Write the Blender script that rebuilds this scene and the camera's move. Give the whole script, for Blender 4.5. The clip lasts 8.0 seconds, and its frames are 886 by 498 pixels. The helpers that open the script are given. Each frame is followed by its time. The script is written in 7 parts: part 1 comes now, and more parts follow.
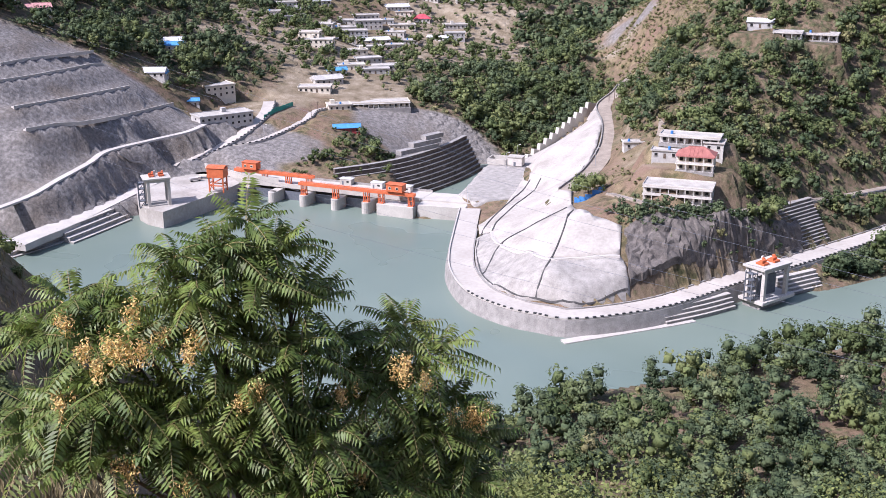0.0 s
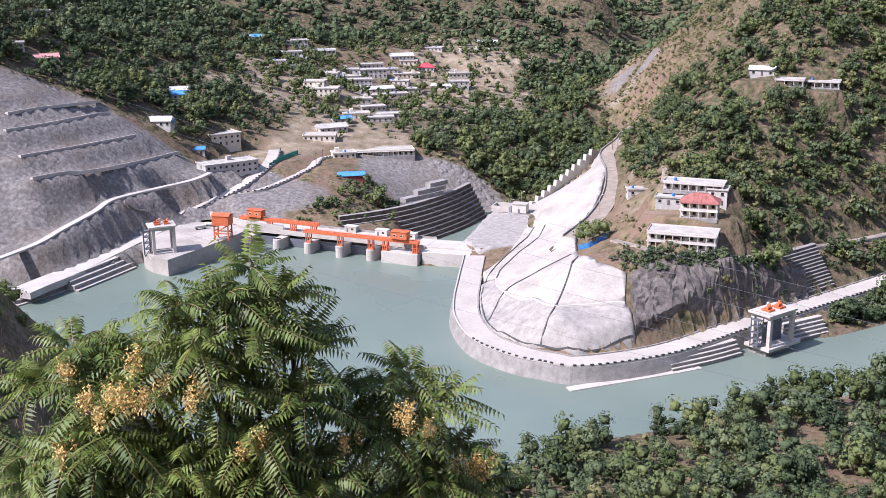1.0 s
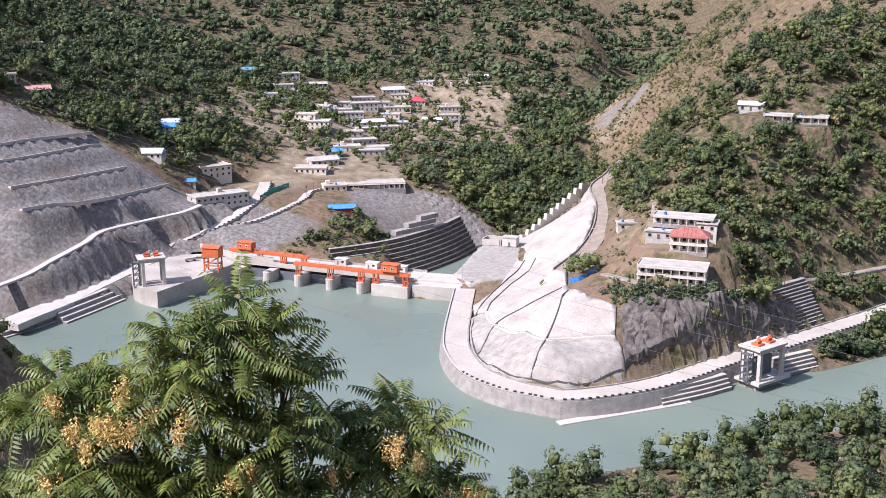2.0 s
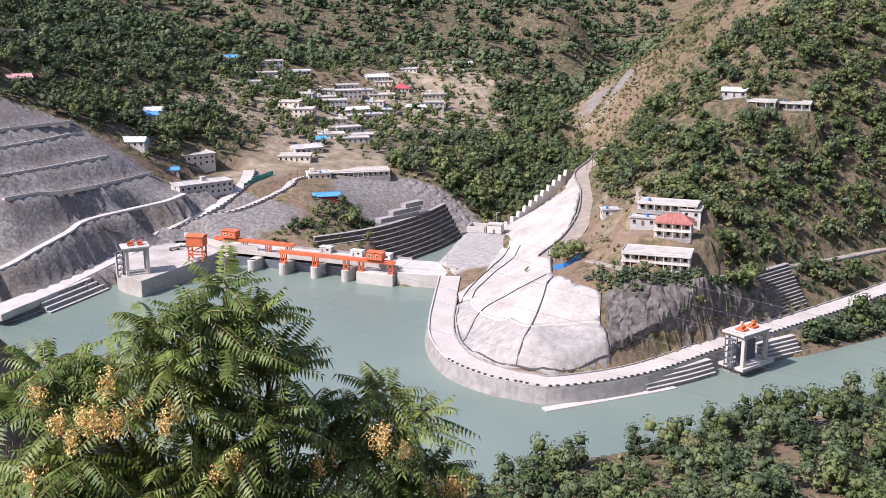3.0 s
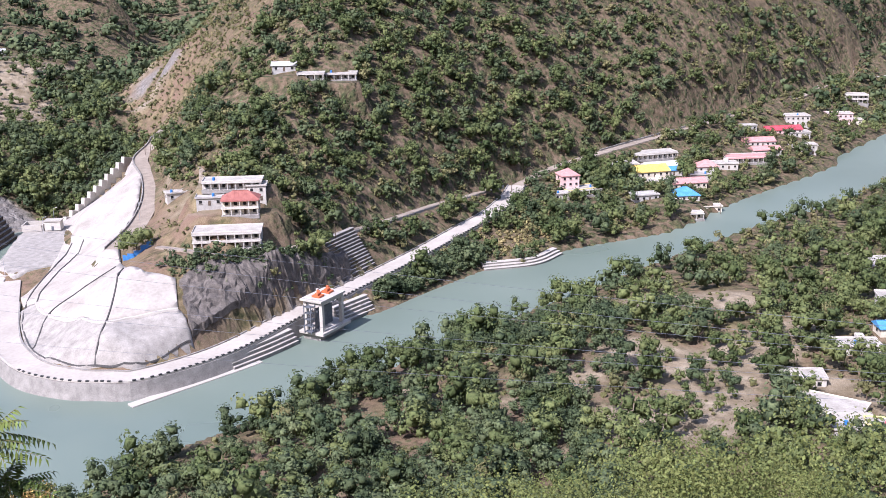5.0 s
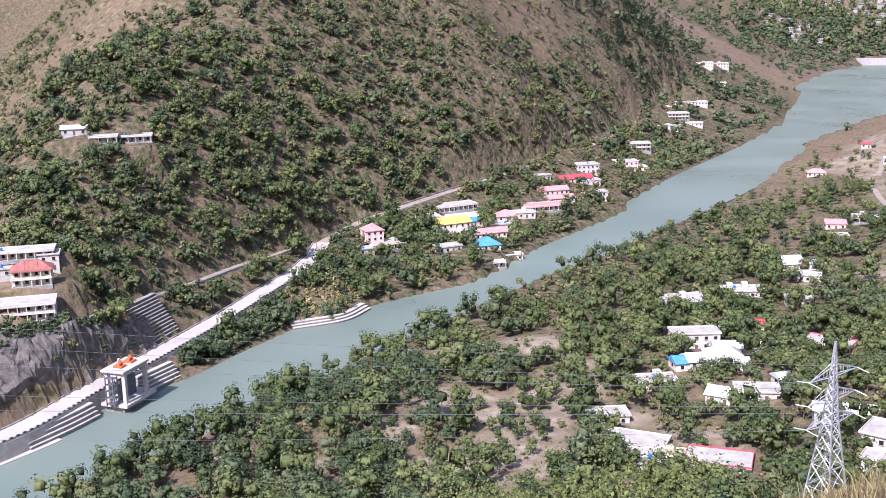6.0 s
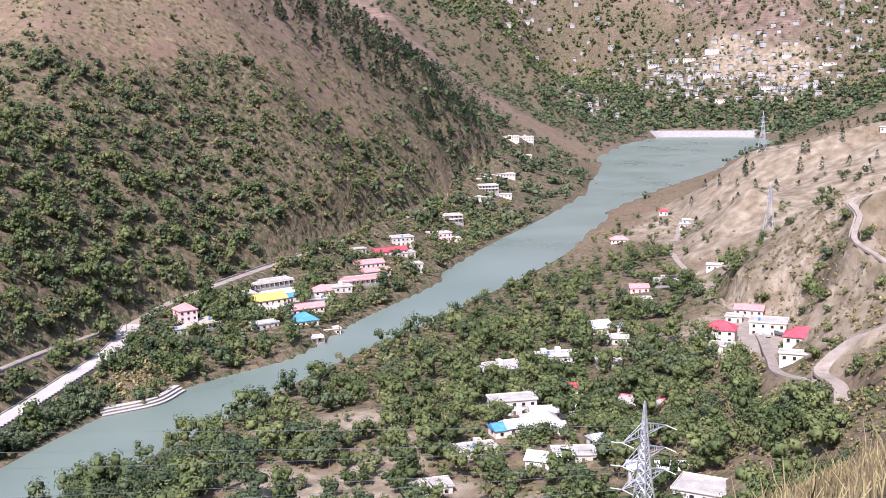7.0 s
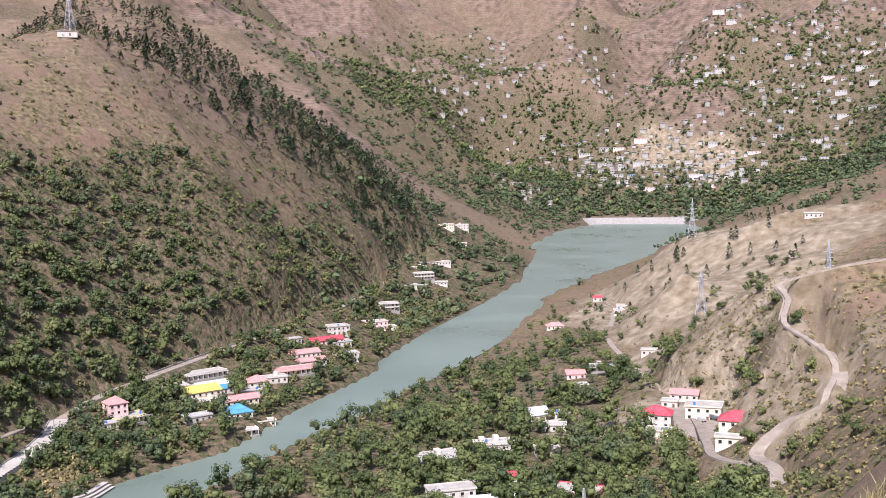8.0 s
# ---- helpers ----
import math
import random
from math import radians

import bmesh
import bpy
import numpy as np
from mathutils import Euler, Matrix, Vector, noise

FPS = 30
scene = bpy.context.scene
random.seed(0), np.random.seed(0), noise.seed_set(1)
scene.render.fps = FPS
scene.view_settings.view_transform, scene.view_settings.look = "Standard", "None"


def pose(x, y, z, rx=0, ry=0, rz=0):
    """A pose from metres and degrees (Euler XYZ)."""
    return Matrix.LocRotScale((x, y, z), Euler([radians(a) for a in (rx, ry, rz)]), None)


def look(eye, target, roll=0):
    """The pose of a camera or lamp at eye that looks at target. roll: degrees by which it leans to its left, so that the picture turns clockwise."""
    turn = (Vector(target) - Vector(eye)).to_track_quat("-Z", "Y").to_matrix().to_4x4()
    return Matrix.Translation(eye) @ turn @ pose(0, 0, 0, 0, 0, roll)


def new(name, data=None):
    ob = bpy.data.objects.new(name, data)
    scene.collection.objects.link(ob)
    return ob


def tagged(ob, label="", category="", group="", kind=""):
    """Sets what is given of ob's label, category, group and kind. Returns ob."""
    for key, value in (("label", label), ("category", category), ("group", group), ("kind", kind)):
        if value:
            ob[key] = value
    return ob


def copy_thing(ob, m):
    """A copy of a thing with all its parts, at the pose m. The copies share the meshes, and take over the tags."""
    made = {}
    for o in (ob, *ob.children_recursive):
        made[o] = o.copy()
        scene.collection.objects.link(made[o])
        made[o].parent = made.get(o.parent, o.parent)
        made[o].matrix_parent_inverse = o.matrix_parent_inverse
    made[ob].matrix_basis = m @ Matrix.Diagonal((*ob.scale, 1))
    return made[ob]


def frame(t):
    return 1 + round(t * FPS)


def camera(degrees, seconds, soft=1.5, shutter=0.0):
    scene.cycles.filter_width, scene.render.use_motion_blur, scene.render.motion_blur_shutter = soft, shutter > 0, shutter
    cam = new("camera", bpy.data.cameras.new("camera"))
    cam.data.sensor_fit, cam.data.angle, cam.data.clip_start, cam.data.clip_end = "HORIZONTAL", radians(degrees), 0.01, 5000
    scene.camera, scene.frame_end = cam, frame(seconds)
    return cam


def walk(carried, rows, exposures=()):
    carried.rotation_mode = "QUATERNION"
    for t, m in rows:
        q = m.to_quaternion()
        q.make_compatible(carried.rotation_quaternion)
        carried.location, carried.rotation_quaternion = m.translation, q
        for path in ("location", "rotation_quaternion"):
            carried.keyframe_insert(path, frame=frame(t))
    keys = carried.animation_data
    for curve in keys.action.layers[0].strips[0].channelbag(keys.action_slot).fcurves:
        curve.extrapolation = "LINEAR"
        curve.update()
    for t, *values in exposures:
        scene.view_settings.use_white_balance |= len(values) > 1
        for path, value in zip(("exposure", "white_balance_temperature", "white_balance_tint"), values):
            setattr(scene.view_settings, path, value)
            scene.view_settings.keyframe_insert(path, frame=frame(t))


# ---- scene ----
cam = camera(44.3, 8.0, soft=0.8)
EYE = 150.0
ROWS = [
    (0.0, 0, 0, 71.800, 0.254, -0.083),
    (0.5, 0.007, -0.009, 72.264, 0.338, -0.106),
    (1.0, 0.013, -0.009, 74.282, 0.472, 0.101),
    (1.5, 0.016, -0.014, 76.218, 0.251, 0.046),
    (3.0, 0.012, -0.004, 75.352, 0.225, -1.177),
    (3.5, 0.015, -0.002, 75.104, 0.260, -1.510),
    (4.0, 0.027, -0.01, 73.087, 0.947, -5.899),
    (4.5, 0.06, -0.03, 72.779, 1.558, -17.246),
    (5.0, 0.09, -0.03, 73.992, 0.887, -24.437),
    (5.2, 0.1, -0.03, 74.876, 0.610, -27.093),
    (6.3, 0.13, -0.02, 77.462, 1.468, -37.907),
    (6.5, 0.135, -0.02, 78.140, 1.648, -40.164),
    (7.0, 0.14, -0.01, 80.474, 0.939, -44.750),
    (7.5, 0.14, -0.01, 82.793, 1.006, -47.825),
    (8.0, 0.14, -0.01, 85.042, 1.097, -48.162),
]
walk(cam, [(t, pose(x, 0, EYE + z, rx, ry, rz)) for t, x, z, rx, ry, rz in ROWS], [(0.0, 0.60, 5750, 24), (1.0, 0.61, 5800, 24), (1.5, 0.62, 5950, 23), (3.5, 0.60, 6000, 23), (5.0, 0.67, 5800, 24), (6.5, 0.74, 5700, 27), (7.0, 0.73, 5850, 26), (7.5, 0.61, 6050, 25), (8.0, 0.55, 6050, 22)])

# ---- daylight ----
SUN_AZ, SUN_EL = -118.0, 47.0
world = bpy.data.worlds.new("world")
scene.world = world
world.use_nodes = True
sky = world.node_tree.nodes.new("ShaderNodeTexSky")
sky.sky_type, sky.sun_disc = "NISHITA", False
sky.sun_elevation, sky.sun_rotation = radians(SUN_EL), radians(SUN_AZ)
sky.dust_density = 2.0
world.node_tree.links.new(sky.outputs[0], world.node_tree.nodes["Background"].inputs[0])
world.node_tree.nodes["Background"].inputs[1].default_value = 0.15
sun = new("sun", bpy.data.lights.new("sun", "SUN"))
sun.data.energy, sun.data.angle, sun.data.color = 5.0, radians(0.53), (1.0, 0.96, 0.90)
sun.matrix_world = look((math.sin(radians(SUN_AZ)) * math.cos(radians(SUN_EL)) * 500, math.cos(radians(SUN_AZ)) * math.cos(radians(SUN_EL)) * 500, math.sin(radians(SUN_EL)) * 500 + 150), (0, 0, 150))


# ---- materials ----
def material(name, low, high, size=1.0, rough=0.9, bump=0.3, fine=8.0, metal=0.0, spec=0.3, detail=6.0, third=None, island=0.0, objvar=0.0, through_light=0.0, plant=0.0):
    """Two-scale mottled surface in world metres."""
    m = bpy.data.materials.new(name)
    m.use_nodes = True
    nt = m.node_tree
    nodes, link = nt.nodes, nt.links.new
    bsdf = nodes["Principled BSDF"]
    geo = nodes.new("ShaderNodeNewGeometry")
    n1, n2 = nodes.new("ShaderNodeTexNoise"), nodes.new("ShaderNodeTexNoise")
    for n, s, d in ((n1, 1 / size, detail), (n2, fine / size, 3.0)):
        n.inputs["Scale"].default_value, n.inputs["Detail"].default_value = s, d
        link(geo.outputs["Position"], n.inputs["Vector"])
    ramp = nodes.new("ShaderNodeValToRGB")
    ramp.color_ramp.elements[0].position, ramp.color_ramp.elements[1].position = 0.32, 0.68
    ramp.color_ramp.elements[0].color, ramp.color_ramp.elements[1].color = (*low, 1), (*high, 1)
    if third:
        e = ramp.color_ramp.elements.new(0.5)
        e.color = (*third, 1)
    mix = nodes.new("ShaderNodeMath")
    mix.operation = "MULTIPLY_ADD"
    mix.inputs[1].default_value = 0.35
    half = nodes.new("ShaderNodeMath")
    half.operation = "MULTIPLY_ADD"
    half.inputs[1].default_value, half.inputs[2].default_value = 0.65, 0.0
    link(n1.outputs[0], half.inputs[0])
    link(n2.outputs[0], mix.inputs[0])
    link(half.outputs[0], mix.inputs[2])
    link(mix.outputs[0], ramp.inputs[0])
    colour = ramp.outputs[0]
    if island or objvar:
        hsv = nodes.new("ShaderNodeHueSaturation")
        src = geo.outputs["Random Per Island"] if island else nodes.new("ShaderNodeObjectInfo").outputs["Random"]
        amount = island or objvar
        val, hue = nodes.new("ShaderNodeMapRange"), nodes.new("ShaderNodeMapRange")
        val.inputs[3].default_value, val.inputs[4].default_value = 1 - amount, 1 + amount
        hue.inputs[3].default_value, hue.inputs[4].default_value = 0.5 - 0.05 * amount, 0.5 + 0.03 * amount
        link(src, val.inputs[0])
        link(src, hue.inputs[0])
        link(val.outputs[0], hsv.inputs["Value"])
        link(hue.outputs[0], hsv.inputs["Hue"])
        link(colour, hsv.inputs["Color"])
        colour = hsv.outputs[0]
    if plant:
        # every plant has its own green: some darker and bluer, some paler and yellower
        own, who, add, part_of = nodes.new("ShaderNodeAttribute"), nodes.new("ShaderNodeObjectInfo"), nodes.new("ShaderNodeMath"), nodes.new("ShaderNodeMath")
        own.attribute_name = "tint"
        part_of.operation = "FRACT"
        link(own.outputs["Fac"], add.inputs[0])
        link(who.outputs["Random"], add.inputs[1])
        link(add.outputs[0], part_of.inputs[0])
        kind = nodes.new("ShaderNodeHueSaturation")
        val, hue = nodes.new("ShaderNodeMapRange"), nodes.new("ShaderNodeMapRange")
        val.inputs[3].default_value, val.inputs[4].default_value = 1 - plant, 1 + 1.3 * plant
        hue.inputs[3].default_value, hue.inputs[4].default_value = 0.5 + 0.03 * plant, 0.5 - 0.08 * plant
        for k in (val, hue):
            link(part_of.outputs[0], k.inputs[0])
        link(val.outputs[0], kind.inputs["Value"])
        link(hue.outputs[0], kind.inputs["Hue"])
        link(colour, kind.inputs["Color"])
        colour = kind.outputs[0]
    link(colour, bsdf.inputs["Base Color"])
    bsdf.inputs["Roughness"].default_value, bsdf.inputs["Metallic"].default_value = rough, metal
    bsdf.inputs["Specular IOR Level"].default_value = spec
    if bump:
        b = nodes.new("ShaderNodeBump")
        b.inputs["Strength"].default_value, b.inputs["Distance"].default_value = bump, size * 0.12
        link(mix.outputs[0], b.inputs["Height"])
        link(b.outputs[0], bsdf.inputs["Normal"])
    if through_light:
        thin, both = nodes.new("ShaderNodeBsdfTranslucent"), nodes.new("ShaderNodeMixShader")
        both.inputs[0].default_value = through_light
        link(colour, thin.inputs["Color"])
        link(bsdf.outputs[0], both.inputs[1])
        link(thin.outputs[0], both.inputs[2])
        link(both.outputs[0], nodes["Material Output"].inputs["Surface"])
    return m


M_CONC = material("concrete", (0.36, 0.33, 0.288), (0.475, 0.442, 0.392), 6, 0.85, 0.15)
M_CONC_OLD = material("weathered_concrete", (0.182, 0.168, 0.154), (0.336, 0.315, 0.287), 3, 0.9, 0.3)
M_STONE = material("stone_masonry", (0.095, 0.083, 0.072), (0.215, 0.192, 0.168), 1.6, 0.95, 0.5, detail=8)
M_BASIN = material("stained_wall", (0.060, 0.047, 0.040), (0.165, 0.132, 0.108), 3, 0.95, 0.4, detail=8)
M_SHOT = material("sprayed_concrete", (0.167, 0.161, 0.155), (0.273, 0.260, 0.242), 7, 0.95, 0.8, 6)
M_SHOT_PALE = material("grey_shotcrete", (0.20, 0.183, 0.162), (0.375, 0.350, 0.312), 3, 0.95, 0.8, 6, detail=9)
M_DRAIN = material("drain_concrete", (0.05, 0.048, 0.045), (0.10, 0.095, 0.09), 1, 0.9, 0.1)
M_APRON = material("apron_concrete", (0.265, 0.238, 0.204), (0.435, 0.402, 0.355), 11, 0.9, 0.35, 9, detail=9)
M_ROAD = material("road_concrete", (0.335, 0.30, 0.258), (0.445, 0.408, 0.358), 12, 0.9, 0.1, detail=9)
M_ROCK = material("cut_rock", (0.045, 0.039, 0.034), (0.195, 0.170, 0.148), 2.6, 0.95, 1.0, 6, detail=10)
M_DIRT = material("dirt_track", (0.20, 0.162, 0.125), (0.335, 0.285, 0.23), 4, 0.95, 0.3, detail=9)
M_FIELD = material("dry_field", (0.24, 0.19, 0.14), (0.37, 0.30, 0.23), 9, 0.95, 0.3)
M_DARK = material("dark_recess", (0.009, 0.009, 0.010), (0.018, 0.018, 0.018), 2, 0.6, 0.0)
M_BLACK = material("black_paint", (0.02, 0.02, 0.02), (0.04, 0.04, 0.04), 0.5, 0.6, 0.0)
M_ORANGE = material("orange_paint", (0.44, 0.098, 0.036), (0.56, 0.150, 0.060), 2, 0.5, 0.05)
M_STEEL = material("galvanised_steel", (0.42, 0.43, 0.44), (0.60, 0.61, 0.62), 0.6, 0.45, 0.0, metal=0.6)
M_GREYSTEEL = material("grey_steel", (0.10, 0.11, 0.13), (0.18, 0.19, 0.21), 1, 0.5, 0.05, metal=0.3)
M_WHITE = material("whitewash", (0.40, 0.37, 0.325), (0.57, 0.535, 0.48), 3, 0.9, 0.1, detail=9)
M_CREAM = material("cream_plaster", (0.52, 0.46, 0.36), (0.66, 0.60, 0.49), 3, 0.9, 0.1)
M_GREYWALL = material("grey_plaster", (0.30, 0.29, 0.27), (0.46, 0.44, 0.41), 2, 0.9, 0.2)
M_PINK = material("pink_plaster", (0.60, 0.40, 0.38), (0.72, 0.52, 0.49), 3, 0.9, 0.1)
M_YELLOW = material("yellow_plaster", (0.62, 0.50, 0.20), (0.74, 0.62, 0.28), 3, 0.9, 0.1)
M_ROOF = material("roof_screed", (0.27, 0.245, 0.21), (0.46, 0.43, 0.38), 4, 0.9, 0.1, detail=9)
M_ROOF_GREY = material("grey_roof_screed", (0.306, 0.289, 0.264), (0.476, 0.451, 0.408), 3, 0.9, 0.1)
M_RED_TIN = material("red_tin", (0.40, 0.045, 0.06), (0.54, 0.10, 0.12), 2, 0.5, 0.05)
M_PINK_TIN = material("faded_red_tin", (0.40, 0.19, 0.175), (0.53, 0.30, 0.275), 2, 0.6, 0.05)
M_BLUE_TIN = material("blue_tin", (0.05, 0.20, 0.40), (0.11, 0.31, 0.54), 2, 0.5, 0.05)
M_YELLOW_TIN = material("yellow_tin", (0.54, 0.39, 0.08), (0.66, 0.50, 0.14), 2, 0.5, 0.05)
M_SILVER_TIN = material("silver_tin", (0.45, 0.45, 0.44), (0.62, 0.61, 0.59), 2, 0.4, 0.05)
M_RED_WALL = material("dark_red_boards", (0.22, 0.03, 0.03), (0.32, 0.06, 0.06), 2, 0.8, 0.1)
M_BLUE_SHEET = material("blue_sheeting", (0.03, 0.13, 0.36), (0.06, 0.22, 0.50), 2, 0.5, 0.1)
M_GREEN_NET = material("green_netting", (0.04, 0.22, 0.16), (0.07, 0.32, 0.24), 1, 0.8, 0.1)
M_SUMAC = material("sumac_leaves", (0.046, 0.082, 0.018), (0.205, 0.258, 0.056), 0.7, 0.5, 0.0, 5, island=0.35, spec=0.34, through_light=0.3)
M_STALK = material("leaf_stalks", (0.16, 0.13, 0.05), (0.28, 0.22, 0.09), 0.4, 0.6, 0.0, 5)
M_SEED = material("seed_clusters", (0.56, 0.37, 0.11), (0.80, 0.60, 0.25), 0.12, 0.7, 0.0, 6, island=0.35, through_light=0.25)
M_RED_TILE = material("red_roof_tiles", (0.24, 0.085, 0.07), (0.36, 0.145, 0.115), 2, 0.7, 0.2)
M_DRYGRASS = material("dry_grass", (0.13, 0.105, 0.045), (0.29, 0.24, 0.12), 2, 0.8, 0.0, 6, island=0.4)
M_TUSSOCK = material("olive_tussocks", (0.13, 0.115, 0.045), (0.27, 0.235, 0.10), 3, 0.8, 0.0, 6, island=0.35, plant=0.25)
M_PLASTER = material("weathered_plaster", (0.23, 0.22, 0.20), (0.37, 0.352, 0.325), 9, 0.9, 0.1)
M_LIME = material("yellow_green_leaves", (0.085, 0.112, 0.030), (0.245, 0.270, 0.088), 1.5, 0.7, 0.0, 6, island=0.28, spec=0.2, through_light=0.3)
M_PINE = material("pine_needles", (0.016, 0.032, 0.014), (0.04, 0.065, 0.026), 8, 0.7, 0.0, 6, island=0.35)
M_BARK = material("bark", (0.07, 0.05, 0.035), (0.17, 0.13, 0.10), 0.5, 0.95, 0.6)
M_LEAF = material("leaves", (0.046, 0.074, 0.026), (0.150, 0.180, 0.068), 9, 0.75, 0.5, 14, island=0.17, spec=0.15, plant=0.3, through_light=0.2)
M_LEAF_DARK = material("dark_leaves", (0.032, 0.056, 0.028), (0.122, 0.154, 0.072), 9, 0.75, 0.5, 14, island=0.17, spec=0.15, plant=0.3, through_light=0.2)
M_SCRUB = material("scrub_leaves", (0.080, 0.088, 0.036), (0.22, 0.215, 0.092), 9, 0.75, 0.5, 12, island=0.17, spec=0.15, plant=0.3, through_light=0.2)


def land_material():
    """Dry grass, reddish soil and stones, with sprayed concrete where the slope was cut."""
    m = bpy.data.materials.new("land")
    m.use_nodes = True
    nodes, link = m.node_tree.nodes, m.node_tree.links.new
    bsdf = nodes["Principled BSDF"]
    geo = nodes.new("ShaderNodeNewGeometry")

    def tex(scale, detail=5.0):
        n = nodes.new("ShaderNodeTexNoise")
        n.inputs["Scale"].default_value, n.inputs["Detail"].default_value = scale, detail
        link(geo.outputs["Position"], n.inputs["Vector"])
        return n.outputs[0]

    def ramp(src, stops):
        r = nodes.new("ShaderNodeValToRGB")
        els = r.color_ramp.elements
        els[0].position, els[0].color = stops[0][0], (*stops[0][1], 1)
        els[1].position, els[1].color = stops[-1][0], (*stops[-1][1], 1)
        for p, c in stops[1:-1]:
            e = els.new(p)
            e.color = (*c, 1)
        link(src, r.inputs[0])
        return r.outputs[0]

    def blend(a, b, f):
        x = nodes.new("ShaderNodeMix")
        x.data_type = "RGBA"
        link(f, x.inputs[0])
        link(a, x.inputs[6])
        link(b, x.inputs[7])
        return x.outputs[2]

    def attr(name):
        a = nodes.new("ShaderNodeAttribute")
        a.attribute_name = name
        return a.outputs["Fac"]

    def clumps(scale, near, far, wobble):
        """Rounded clumps of scrub: 1 in the middle of each, 0 between them."""
        warp = nodes.new("ShaderNodeVectorMath")
        warp.operation = "MULTIPLY_ADD"
        warp.inputs[1].default_value = (wobble, wobble, wobble)
        wob, vor = nodes.new("ShaderNodeTexNoise"), nodes.new("ShaderNodeTexVoronoi")
        wob.inputs["Scale"].default_value = 1.6 * scale
        vor.inputs["Scale"].default_value = scale
        link(geo.outputs["Position"], wob.inputs["Vector"])
        link(wob.outputs["Color"], warp.inputs[0])
        link(geo.outputs["Position"], warp.inputs[2])
        link(warp.outputs[0], vor.inputs["Vector"])
        return ramp(vor.outputs["Distance"], [(near, (1, 1, 1)), (far, (0, 0, 0))])

    def times(a, b):
        x = nodes.new("ShaderNodeMix")
        x.data_type, x.blend_type = "RGBA", "MULTIPLY"
        x.inputs[0].default_value = 1.0
        link(a, x.inputs[6])
        link(b, x.inputs[7])
        return x.outputs[2]

    earth = ramp(tex(0.02), [(0.3, (0.15, 0.112, 0.078)), (0.5, (0.19, 0.13, 0.094)), (0.7, (0.18, 0.112, 0.088))])
    grass = ramp(tex(0.25, 8), [(0.36, (0.055, 0.056, 0.026)), (0.5, (0.155, 0.126, 0.068)), (0.66, (0.235, 0.190, 0.112))])
    soil = blend(earth, grass, ramp(tex(0.08, 6), [(0.35, (0, 0, 0)), (0.65, (1, 1, 1))]))
    small, large = clumps(0.36, 0.12, 0.44, 2.5), clumps(0.17, 0.20, 0.55, 5.0)
    shrub = ramp(tex(0.9, 5), [(0.35, (0.036, 0.046, 0.022)), (0.65, (0.115, 0.118, 0.056))])
    soil = blend(soil, shrub, times(small, ramp(tex(0.03, 6), [(0.42, (0, 0, 0)), (0.58, (0.8, 0.8, 0.8))])))
    under = ramp(tex(0.25, 8), [(0.34, (0.055, 0.055, 0.03)), (0.5, (0.132, 0.099, 0.064)), (0.68, (0.185, 0.138, 0.096))])
    floor = blend(under, shrub, large)
    floor = blend(floor, ramp(tex(1.1, 5), [(0.35, (0.030, 0.042, 0.020)), (0.65, (0.10, 0.11, 0.052))]), small)
    shot = ramp(tex(0.5, 10), [(0.30, (0.115, 0.107, 0.10)), (0.5, (0.185, 0.172, 0.160)), (0.70, (0.275, 0.256, 0.236))])
    shot = blend(shot, ramp(tex(0.9, 6), [(0.35, (0.10, 0.085, 0.07)), (0.65, (0.20, 0.17, 0.14))]), ramp(tex(0.045, 7), [(0.50, (0, 0, 0)), (0.66, (0.7, 0.7, 0.7))]))
    field = ramp(tex(0.12, 9), [(0.32, (0.15, 0.119, 0.076)), (0.5, (0.228, 0.186, 0.130)), (0.68, (0.315, 0.264, 0.194))])
    red = ramp(tex(0.05, 8), [(0.34, (0.085, 0.066, 0.05)), (0.5, (0.165, 0.118, 0.092)), (0.68, (0.215, 0.158, 0.125))])
    wave = nodes.new("ShaderNodeTexWave")
    wave.bands_direction = "Z"
    wave.inputs["Scale"].default_value, wave.inputs["Distortion"].default_value, wave.inputs["Detail"].default_value, wave.inputs["Detail Scale"].default_value = 0.055, 14.0, 5.0, 0.25
    link(geo.outputs["Position"], wave.inputs["Vector"])
    ledge = ramp(wave.outputs["Fac"], [(0.72, (0, 0, 0)), (0.92, (0.45, 0.45, 0.45))])
    red = blend(red, ramp(tex(0.4, 6), [(0.35, (0.05, 0.045, 0.026)), (0.65, (0.12, 0.092, 0.06))]), ledge)
    soil = blend(soil, red, attr("red"))
    c = blend(soil, floor, attr("wood"))
    c = blend(c, field, attr("field"))
    c = blend(c, shot, attr("shot"))
    c = times(c, ramp(tex(3.5, 6), [(0.36, (0.74, 0.72, 0.68)), (0.64, (1.14, 1.14, 1.14))]))
    link(c, bsdf.inputs["Base Color"])
    bsdf.inputs["Roughness"].default_value, bsdf.inputs["Specular IOR Level"].default_value = 0.95, 0.1
    b = nodes.new("ShaderNodeBump")
    b.inputs["Strength"].default_value, b.inputs["Distance"].default_value = 0.7, 0.6
    link(tex(0.6, 8), b.inputs["Height"])
    scrub = nodes.new("ShaderNodeBump")
    scrub.inputs["Strength"].default_value, scrub.inputs["Distance"].default_value = 0.6, 1.6
    link(times(large, attr("wood")), scrub.inputs["Height"])
    link(b.outputs[0], scrub.inputs["Normal"])
    link(scrub.outputs[0], bsdf.inputs["Normal"])
    return m


